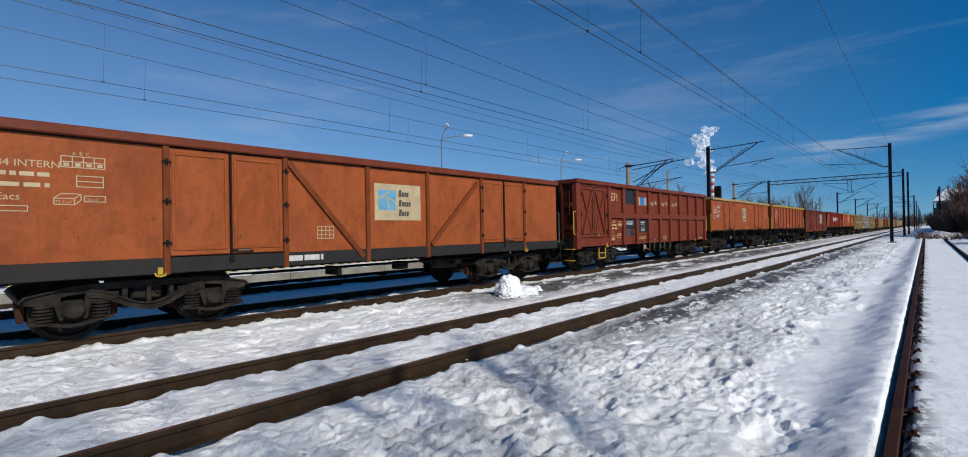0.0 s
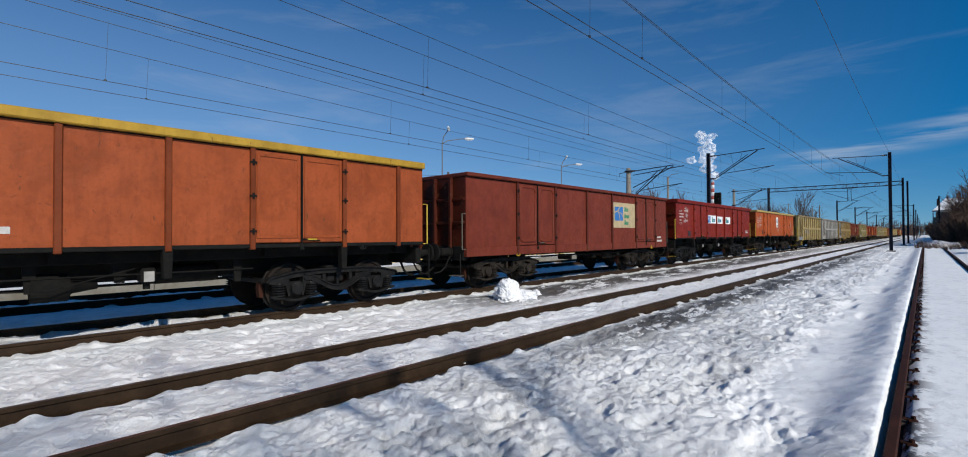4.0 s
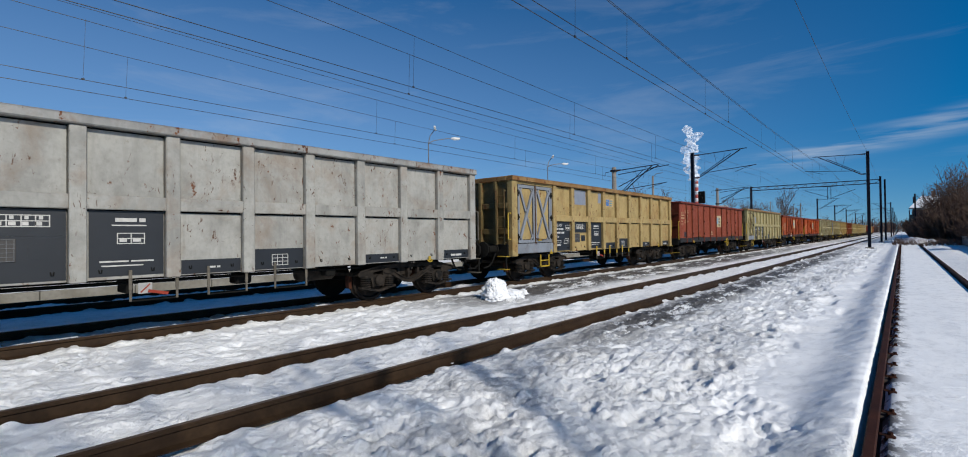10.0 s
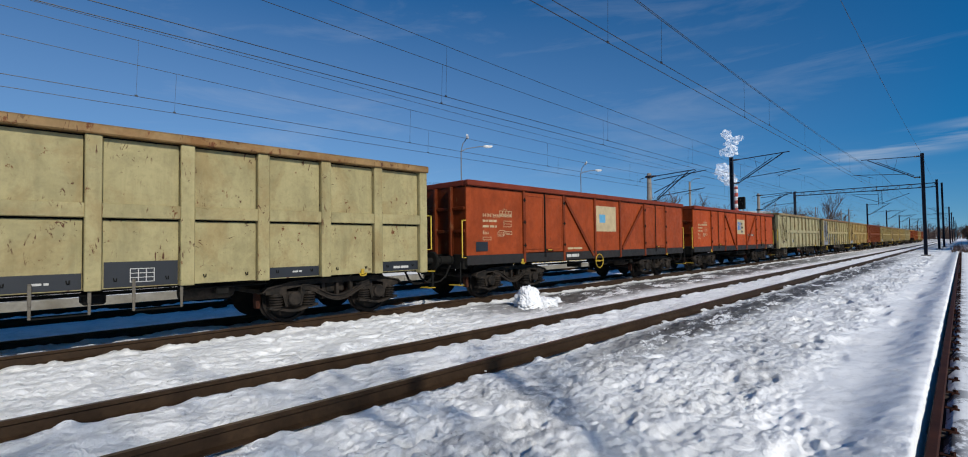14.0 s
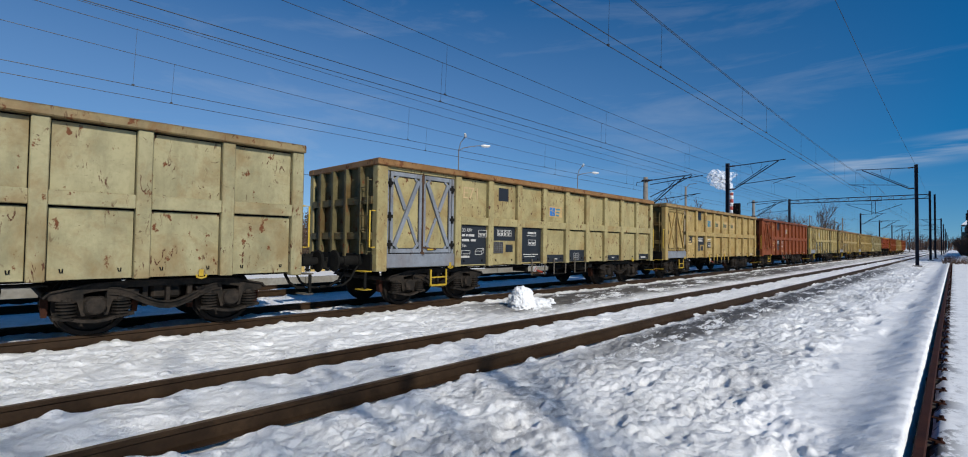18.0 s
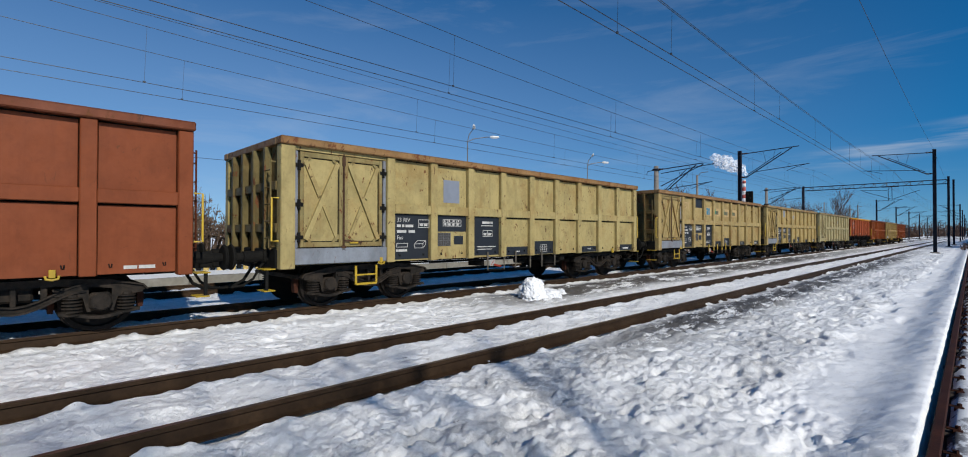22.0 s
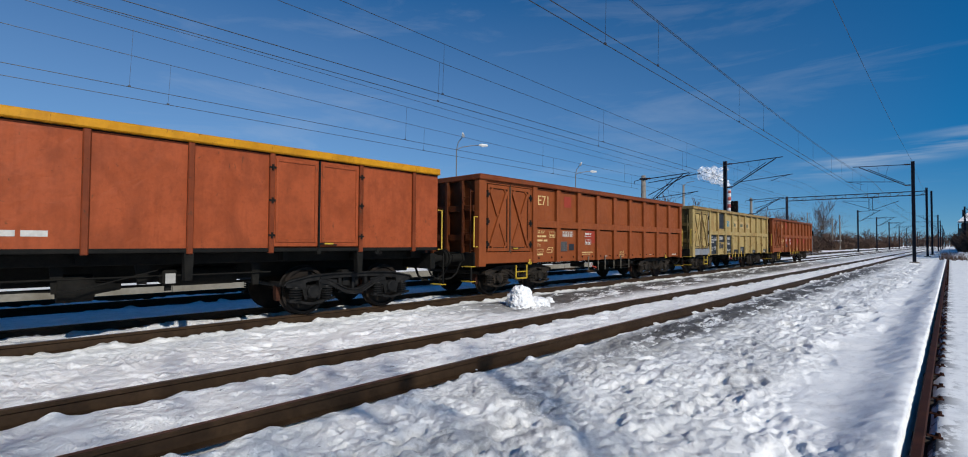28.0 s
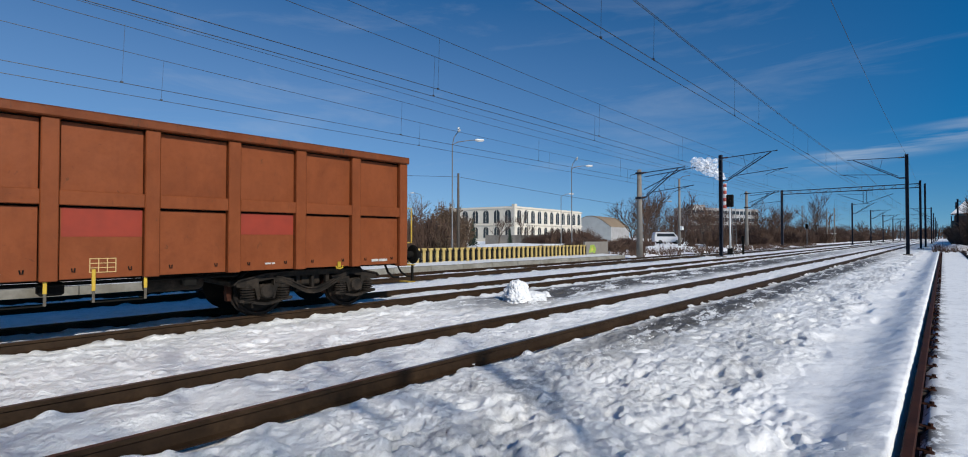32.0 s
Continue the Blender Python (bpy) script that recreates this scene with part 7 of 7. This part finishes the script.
flats = thing("apartment_block", "far pale yellow apartment block with rows of windows", "building", at=pose(-128.0, -6.0, 0))
part("wall", Geo().box(-10, 0, 0, 24, 0, 5.2, 0.1), plain("yellow_render", (0.42, 0.34, 0.21), 0.9, 0.3, 0.5), flats)
part("roof", Geo().box(-10.3, 0.3, -0.3, 24.3, 5.2, 5.45, 0.05), LOOSE_SNOW, flats)
for k in range(2):
    for i in range(8):
        part("window", Geo().box(-0.03, 0.05, 0.9 + 2.9 * i, 2.3 + 2.9 * i, 1.2 + 2.5 * k, 2.6 + 2.5 * k), GLASS_DARK, flats)


# ---------------------------------------------------------------- passing car
def passing_car():
    """A small red hatchback on the road behind the platform; its front points along -y."""
    c = thing("red_car", "small red hatchback car on the road behind the platform", "car", at=pose(-28.7, 34.0, 0.22))
    side = [(-2.0, 0.30), (2.0, 0.30), (2.05, 0.62), (1.98, 0.92), (1.50, 1.02), (1.05, 1.02), (-1.02, 1.0), (-1.85, 0.86), (-2.05, 0.60)]
    red = plain("car_red", (0.42, 0.018, 0.02), 0.25, 0.15, 3)
    part("body", Geo().prism(side, -0.84, 0.84, "x"), red, c)
    cabin = [(-0.95, 0.98), (1.75, 0.98), (1.42, 1.40), (0.9, 1.46), (-0.25, 1.45)]
    part("cabin", Geo().prism(cabin, -0.70, 0.70, "x"), red, c)
    for x0, x1 in ((0.70, 0.712), (-0.712, -0.70)):
        part("side_window", Geo().prism([(-0.72, 1.02), (1.45, 1.02), (1.22, 1.36), (-0.18, 1.38)], x0, x1, "x"), GLASS_DARK, c)
    lamp = Shade("tail_light", 0.3, 0.0, (0.5, 0.02, 0.02))
    lamp.b.inputs["Emission Color"].default_value = (1.0, 0.10, 0.08, 1)
    lamp.b.inputs["Emission Strength"].default_value = 2.0
    for x in (-0.68, 0.68):
        part("tail_light", Geo().box(x - 0.14, x + 0.14, 1.93, 2.06, 0.70, 0.92, 0.02), lamp.m, c)
    for y in (-1.28, 1.25):
        for s in (-1, 1):
            wh = part("wheel", Geo().spin([(s * 0.66, 0.1), (s * 0.66, 0.30), (s * 0.85, 0.30), (s * 0.86, 0.2)], "x", 14, (0, y, 0.30)), UNDER, c)
            part("rim", Geo().spin([(s * 0.855, 0.19), (s * 0.87, 0.05)], "x", 10, (0, y, 0.30)), GALV, wh)
    return c


CAR = passing_car()


# ---------------------------------------------------------------- van
def van():
    v = thing("parked_van", "white van with snow on its roof parked beyond the tracks", "van", at=pose(-35.2, 84.0, 0.40, 0, 0, 40))
    body = [(-2.3, 0.35), (2.3, 0.35), (2.35, 0.95), (1.6, 1.15), (1.0, 1.85), (-2.2, 1.9), (-2.35, 1.2)]
    part("body", Geo().prism(body, -0.9, 0.9), plain("van_white", (0.62, 0.63, 0.65), 0.35, 0.15), v)
    for s in (-1, 1):
        part("window", Geo().prism([(-2.0, 1.25), (1.25, 1.25), (0.9, 1.75), (-2.0, 1.78)], s * 0.895, s * 0.91), GLASS_DARK, v)
    part("windscreen", Geo().put([(1.58, -0.8, 1.18), (1.58, 0.8, 1.18), (1.03, 0.75, 1.80), (1.03, -0.75, 1.80), (1.61, -0.8, 1.18), (1.61, 0.8, 1.18), (1.06, 0.75, 1.81), (1.06, -0.75, 1.81)], [(0, 1, 2, 3), (4, 5, 6, 7), (0, 1, 5, 4), (1, 2, 6, 5), (2, 3, 7, 6), (3, 0, 4, 7)]), GLASS_DARK, v)
    part("snow_cap", Geo().box(-2.15, 0.95, -0.82, 0.82, 1.9, 1.98, 0.04), LOOSE_SNOW, v)
    for x in (-1.4, 1.45):
        for s in (-1, 1):
            wh = part("wheel", Geo().spin([(s * 0.70, 0.1), (s * 0.70, 0.32), (s * 0.90, 0.32), (s * 0.91, 0.2)], "y", 14, (x, 0, 0.32)), UNDER, v)
            part("rim", Geo().spin([(s * 0.905, 0.18), (s * 0.92, 0.05)], "y", 10, (x, 0, 0.32)), GALV, wh)
    for s in (-0.65, 0.65):
        part("headlight", Geo().box(2.28, 2.36, s - 0.16, s + 0.16, 0.75, 0.93, 0.02), WHITE_BOARD, v)


van()


# ---------------------------------------------------------------- trees and bushes
BARK = plain("bark", (0.075, 0.055, 0.042), 0.95, 0.4, 12)
TWIG = plain("bare_twigs", (0.105, 0.062, 0.042), 0.95, 0.35, 2)
TWIG_DARK = plain("dark_twigs", (0.085, 0.048, 0.033), 0.95, 0.35, 2)
DRY_LEAF = plain("dry_leaves", (0.125, 0.080, 0.050), 0.9, 0.45, 3)
NEEDLE = plain("fir_needles", (0.018, 0.035, 0.020), 0.9, 0.4, 3)


def limb(geo_big, geo_small, rng, p, way, length, r, depth, leaves=None):
    """A crooked limb that forks into thinner ones."""
    steps = 3 if depth > 1 else 2
    r = max(r, 0.024)
    for k in range(steps):
        way = (way + Vector((rng.uniform(-0.22, 0.22), rng.uniform(-0.22, 0.22), rng.uniform(-0.05, 0.16)))).normalized()
        q = p + way * (length / steps)
        r2 = r * (0.80 if depth > 0 else 0.6)
        (geo_big if r > 0.05 else geo_small).rod(p, q, r, 5 if r > 0.05 else 3, r2)
        if depth > 0:
            for _ in range(1 if k == 0 else 2):
                spread = Vector((rng.uniform(-1, 1), rng.uniform(-1, 1), rng.uniform(-0.15, 0.75)))
                limb(geo_big, geo_small, rng, q, (way * 0.75 + spread.normalized() * 0.75).normalized(), length * rng.uniform(0.55, 0.75), r2 * 0.62, depth - 1, leaves)
        elif leaves is not None and rng.random() < 0.8:
            leaves.append(q)
        p, r = q, r2


def bare_tree(seed, h, depth=4, stout=0.022):
    rng = random.Random(seed)
    big, small = Geo(), Geo()
    limb(big, small, rng, Vector((0, 0, -0.2)), Vector((0.04, 0.02, 1)), h * 0.42, h * stout, depth)
    t = thing("bare_tree", "leafless brown tree with fine branching twigs", "tree", "bare trees")
    part("trunk", big, BARK, t)
    part("crown", small, TWIG, t)
    return t


def bush_mesh(seed, h, w, n=120, leaf=False):
    rng = random.Random(seed)
    g = Geo()
    for _ in range(n):
        a, d = rng.uniform(0, 6.283), rng.uniform(0, 1) ** 0.6
        p = Vector((math.cos(a) * d * w * 0.35, math.sin(a) * d * w * 0.35, -0.1))
        tip = Vector((math.cos(a) * d * w * 0.6 + rng.uniform(-0.3, 0.3), math.sin(a) * d * w * 0.6 + rng.uniform(-0.3, 0.3), h * rng.uniform(0.45, 1.0) * (1.05 - 0.45 * d)))
        m = p.lerp(tip, 0.5) + Vector((rng.uniform(-0.2, 0.2), rng.uniform(-0.2, 0.2), 0.1))
        g.rod(p, m, 0.040, 3, 0.028).rod(m, tip, 0.028, 3, 0.012)
        for _ in range(5):
            s = m.lerp(tip, rng.uniform(0, 0.8))
            e = s + Vector((rng.uniform(-0.5, 0.5), rng.uniform(-0.5, 0.5), rng.uniform(0.1, 0.6))) * (h * 0.22)
            g.rod(s, e, 0.020, 3, 0.010)
            if leaf:
                for _ in range(4):
                    c = s.lerp(e, rng.random()) + Vector((rng.uniform(-0.15, 0.15), rng.uniform(-0.15, 0.15), rng.uniform(-0.1, 0.1)))
                    k = rng.uniform(0.05, 0.11)
                    d1 = Vector((rng.uniform(-1, 1), rng.uniform(-1, 1), rng.uniform(-1, 1))).normalized() * k
                    d2 = d1.orthogonal().normalized() * k * 0.7
                    g.put([c - d1, c + d2, c + d1, c - d2, c + d1.cross(d2).normalized() * 0.02], [(0, 1, 4), (1, 2, 4), (2, 3, 4), (3, 0, 4)])
    return g


TREES = [bare_tree(s, 9.0) for s in (3, 8, 15)]
spots = [(-42, 33, 0.7), (-55, 62, 0.72), (-53, 66, 0.62), (-60, 40, 0.8), (-33, 20, 0.5), (-47, 12, 0.7), (-44, 4, 0.6), (-54, 8, 0.75), (-48, 1.5, 0.65), (-45, 8.5, 0.6), (-51, 4.5, 0.7), (-42, 16, 0.6), (-50, -2, 0.7),
         (-27, 82, 0.8), (-33, 98, 1.0), (-32, 102, 0.9), (-40, 118, 1.05), (-36, 150, 1.3), (-33, 160, 1.25), (-38, 172, 1.2), (-44, 205, 1.2), (-50, 240, 1.3), (-30, 230, 0.9), (-27, 275, 0.9), (-34, 320, 1.0),
         (5.0, 92, 0.85), (7.5, 98, 1.1), (6.2, 86, 0.9), (8.5, 108, 1.2), (9.5, 95, 1.15), (3.6, 104, 0.7), (6, 116, 0.9), (9, 132, 1.2), (11, 118, 1.2), (4.5, 140, 0.9), (7, 165, 1.0), (12, 150, 1.2), (8, 200, 1.1),
         (-37.5, 80, 1.0), (-39, 84, 1.1), (-37, 92, 1.0), (-26.5, 168, 1.5), (-28.5, 173, 1.4), (4.5, 90, 1.0), (5.5, 84, 1.05), (4.2, 98, 0.95), (6.5, 78, 1.0), (7.5, 72, 1.0), (9, 84, 1.2), (-38, 77, 0.9), (-36.5, 94, 1.1), (-44, 95, 1.1), (-40.5, 87, 1.15), (-41, 91, 1.1), (-26.5, 76, 0.8), (-25, 92, 0.75), (-24, 108, 0.8), (-27, 124, 0.9), (-26, 142, 0.95), (-34, 74, 0.8)]
rng = random.Random(2)
for k, (x, y, s) in enumerate(spots):
    t = copy_thing(TREES[k % 3], pose(x, y, 0.1, 0, 0, rng.uniform(0, 360)))
    t.scale = (s, s, s * rng.uniform(0.9, 1.1))
far_shade = bare_tree(31, 11.5, 4, 0.009)
far_shade.matrix_world = pose(7.6, 0.2, 0.1, 0, 0, 60)
tagged(far_shade, "tall open leafless tree beside the siding")
for m in TREES:
    for o in list(m.children_recursive) + [m]:
        bpy.data.objects.remove(o)

BUSHES = [bush_mesh(s, 3.4, 3.8, 260).mesh("bush", TWIG if s % 2 else TWIG_DARK) for s in range(4)]
LEAFY = [bush_mesh(20 + s, 4.5, 4.2, 110, True).mesh("bush", DRY_LEAF) for s in range(2)]


def scatter_bush(x, y, s, meshes, label, group):
    ob = new("bush", rng.choice(meshes))
    ob.matrix_world = pose(x, y, 0.05, 0, 0, rng.uniform(0, 360))
    ob.scale = (s, s, s * rng.uniform(0.8, 1.15))
    tagged(ob, label, "bush", group)


for k in range(95):
    y = 36 + 3.4 * k + rng.uniform(-1.5, 1.5)
    base = -21.0 if y > 62 else -24.0
    bx = base - rng.uniform(0, 4) - (2.5 if 50 < y < 68 else 0)
    if -0.45 < bx / y < -0.39 and y < 86:
        bx = -0.52 * y
    scatter_bush(bx, y, rng.uniform(0.6, 1.1) if y > 66 else rng.uniform(0.3, 0.55), BUSHES, "leafless brown thicket bush beyond the tracks", "bushes beyond the tracks")
    if k % 2 == 0 and y > 88:
        scatter_bush(base - 7 - rng.uniform(0, 6), y + 1.5, rng.uniform(1.0, 1.5), BUSHES, "tall leafless brown thicket bush beyond the tracks", "bushes beyond the tracks")
for k in range(52):
    y = 80 + 3.0 * k + rng.uniform(-1.5, 1.5)
    scatter_bush(2.6 + rng.uniform(0, 3) + 0.006 * y, y, rng.uniform(1.0, 1.7), BUSHES, "leafless brown thicket bush beside the siding", "bushes beside the siding")
    scatter_bush(5.5 + rng.uniform(0, 6), y, rng.uniform(1.4, 2.1), BUSHES, "tall leafless brown thicket bush beside the siding", "bushes beside the siding")
for k in range(10):
    scatter_bush(5.6 + rng.uniform(0, 3), 52 + 2.8 * k, rng.uniform(0.6, 1.1), BUSHES, "leafless brown thicket bush beside the siding", "bushes beside the siding")
for x, y, s in ((-36, 33, 1.1), (-39, 35.5, 1.2), (-33.5, 29.5, 0.8), (-43, 39, 1.25), (-33.5, 24, 0.8), (-31, 14, 0.7), (-34, 7, 0.8), (-32, -2, 0.8), (-40, 27, 1.2), (-46, 36, 1.3), (-33, 18, 0.9), (-36, 3, 1.0), (-38, 10, 1.1), (-36, 15, 1.0), (-39, 20, 1.1), (-35, -6, 0.9)):
    scatter_bush(x, y, s, LEAFY, "bush with dry russet leaves behind the platform", "russet bushes")
for x, y, s in ((-46, 46.5, 0.62), (-50, 59, 0.42), (-46, 18.5, 1.0)):
    g = Geo()
    for k in range(14):
        z = 0.6 + 0.42 * k
        r = 1.6 * (1 - k / 15)
        for j in range(11):
            a = j * 0.571 + k * 0.4
            e = Vector((math.cos(a) * r * rng.uniform(0.7, 1.1), math.sin(a) * r * rng.uniform(0.7, 1.1), z - 0.25 - 0.2 * r))
            g.rod((0, 0, z + 0.25), e, 0.16, 4, 0.03)
    fir = thing("fir_tree", "dark green fir tree behind the platform", "tree", at=pose(x, y, 0.2))
    part("trunk", Geo().rod((0, 0, -0.2), (0, 0, 6.4), 0.11, 8, 0.03), BARK, fir)
    part("crown", g, NEEDLE, fir)
    fir.scale = (s, s, s)
for k in range(44):
    y = rng.uniform(37, 72)
    scatter_bush(-y * rng.uniform(0.47, 0.66), y, rng.uniform(0.28, 0.55), BUSHES, "low leafless brown bush past the platform", "bushes past the platform")
for k in range(22):
    scatter_bush(rng.uniform(-44, -30), rng.uniform(-6, 30), rng.uniform(0.7, 1.1), BUSHES, "leafless brown bush behind the platform", "bushes behind the platform")
for k in range(12):
    scatter_bush(-51 + 0.9 * k, 66 + (k * 7) % 5, rng.uniform(0.7, 1.0), BUSHES, "low leafless brown bush before the white hall", "bushes before the hall")

woods = Geo()
for k in range(7400):
    left = k % 3 > 0
    y = rng.uniform(60, 520) if left else rng.uniform(82, 380)
    x = -rng.uniform(24, 60) - y * 0.03 if left else rng.uniform(2.5, 14) + y * 0.012
    h = rng.uniform(2.5, 6.5) * (1.0 if left else 1.15)
    if k >= 5200:
        x, y, h = rng.uniform(-260, 70), rng.uniform(420, 720), rng.uniform(5, 11)
    elif x / y < -0.47 or (-0.46 < x / y < -0.39 and y < 88):
        continue
    p = Vector((x, y, 0))
    tip = p + Vector((rng.uniform(-0.8, 0.8), rng.uniform(-0.8, 0.8), h))
    far = 1.0 if k < 5200 else 4.0
    woods.rod(p, tip, 0.06 * far, 3, 0.02 * far)
    for _ in range(5):
        s0 = p.lerp(tip, rng.uniform(0.25, 0.9))
        woods.rod(s0, s0 + Vector((rng.uniform(-1, 1), rng.uniform(-1, 1), rng.uniform(0.2, 1.1))) * (h * 0.26), 0.045 * far, 3, 0.015 * far)
solid("thicket", woods, TWIG_DARK, "dense leafless brown scrub along both sides of the line", "bushes", kind="stuff")

# dead grass in tufts along the far edge of the tracks and round the mound
grass = Geo()
for k in range(1700):
    if k % 3:
        x, y = -17.2 - abs(rng.gauss(0, 2.0)), rng.uniform(32, 110)
    else:
        x, y = rng.uniform(-0.8, 7.5), rng.uniform(64, 84)
    p = Vector((x, y, float(snow_height(np.array(x), np.array(y))) - 0.02))
    for _ in range(3):
        grass.rod(p, p + Vector((rng.uniform(-0.3, 0.3), rng.uniform(-0.3, 0.3), rng.uniform(0.2, 0.7))), 0.028, 3, 0.006)
solid("dead_grass", grass, TWIG, "dry brown grass stalks sticking out of the snow", "grass", kind="stuff")


# ---------------------------------------------------------------- steam from the far chimney
def steam_material():
    s = Shade("steam", 1.0, 0.0, (0.93, 0.94, 0.96))
    s.b.inputs["Specular IOR Level"].default_value = 0.0
    s.to(s.step(s.noise(0.13, 4, 0.55, shift=True), 0.36, 0.66, 0.04, 0.58), s.b.inputs["Alpha"])
    return s.m


STEAM = steam_material()
PUFFS = []


def puff(seed, r):
    bm = bmesh.new()
    bmesh.ops.create_icosphere(bm, subdivisions=5, radius=r)
    off = Vector((seed * 3.1, seed, 0))
    for v in bm.verts:
        n = v.co.normalized()
        k = 0.95 + 0.70 * noise.noise(n * 1.3 + off) + 0.34 * noise.noise(n * 2.8 + off) + 0.12 * noise.noise(n * 6.0 + off)
        v.co = Vector((n.x * r * k * 1.15, n.y * r * k, n.z * r * k * 0.9))
    me = bpy.data.meshes.new("steam_puff")
    bm.to_mesh(me)
    bm.free()
    me.materials.append(STEAM)
    me.polygons.foreach_set("use_smooth", [True] * len(me.polygons))
    ob = new("steam_puff", me)
    return tagged(ob, "white billow of steam rising from the far chimney", "steam", "steam puffs")


# each puff: its size, and its way (right, up) from the chimney's mouth at a few times
STEAM_TIMES = (0, 6, 9, 13, 19, 23, 28, 32)
STEAM_WAYS = [
    (9, ((-3, 8), (2, 10), (-2, 6), (-6, 8), (-7, 12), (-6, 20), (-12, 16), (-13, 18))),
    (11, ((-10, 22), (-6, 24), (-6, 22), (-14, 18), (-14, 14), (-13, 24), (-19, 20), (-22, 24))),
    (12, ((-14, 40), (-8, 40), (-8, 38), (-18, 30), (-20, 18), (-22, 28), (-26, 26), (-30, 30))),
    (13, ((-16, 58), (-6, 56), (-10, 54), (-8, 62), (-26, 24), (-30, 32), (-34, 28), (-37, 34))),
    (12, ((-6, 72), (-10, 72), (-6, 72), (-4, 78), (-12, 20), (-37, 36), (-18, 30), (-20, 34))),
    (8, ((-24, 64), (-16, 84), (-14, 86), (-12, 92), (-31, 26), (-43, 42), (-40, 34), (-44, 40))),
    (7, ((-34, 24), (-26, 40), (-2, 14), (-10, 6), (-4, 8), (-2, 12), (-6, 10), (-6, 11))),
]
for k, (r, way) in enumerate(STEAM_WAYS):
    PUFFS.append(puff(70 + k, r * 0.85))


def motions():
    """The train rolls past and its wheels turn."""
    for n, w in enumerate(WAGONS):
        walk(w, [(t, pose(TRAIN_X, REAR[n] - run(t), RAIL_Z)) for t in range(33)])
    # the car waits past the platform's end, drives by behind it and stops further on
    walk(CAR, [(0, pose(-28.7, 34.0, 0.22)), (16.5, pose(-28.7, 34.0, 0.22)), (18.5, pose(-28.7, 23.6, 0.22)), (20.9, pose(-28.7, -0.2, 0.22)), (24, pose(-28.7, -31.0, 0.22)), (26, pose(-28.7, -40.0, 0.22)), (32, pose(-28.7, -40.0, 0.22))])
    ahead = Vector((-262.5, 860.0, 0)).normalized()
    right = Vector((ahead.y, -ahead.x, 0))
    for ob, (r, way) in zip(PUFFS, STEAM_WAYS):
        walk(ob, [(t, Matrix.Translation(Vector((-262.5, 860.0, 90.0 + up)) + right * side)) for t, (side, up) in zip(STEAM_TIMES, way)])
    # one turning pattern for the leading and one for the trailing wheelset of a bogie
    done = {}
    for w in WHEELS:
        key = round(w.location.y, 1)
        if key not in done:
            walk(w, [(k / 30, pose(0, key, 0.46, math.degrees(run(k / 30) / 0.46) % 360)) for k in range(961)])
            done[key] = w.animation_data
        else:
            w.rotation_mode = "QUATERNION"
            w.animation_data_create()
            w.animation_data.action = done[key].action
            w.animation_data.action_slot = done[key].action_slot


motions()
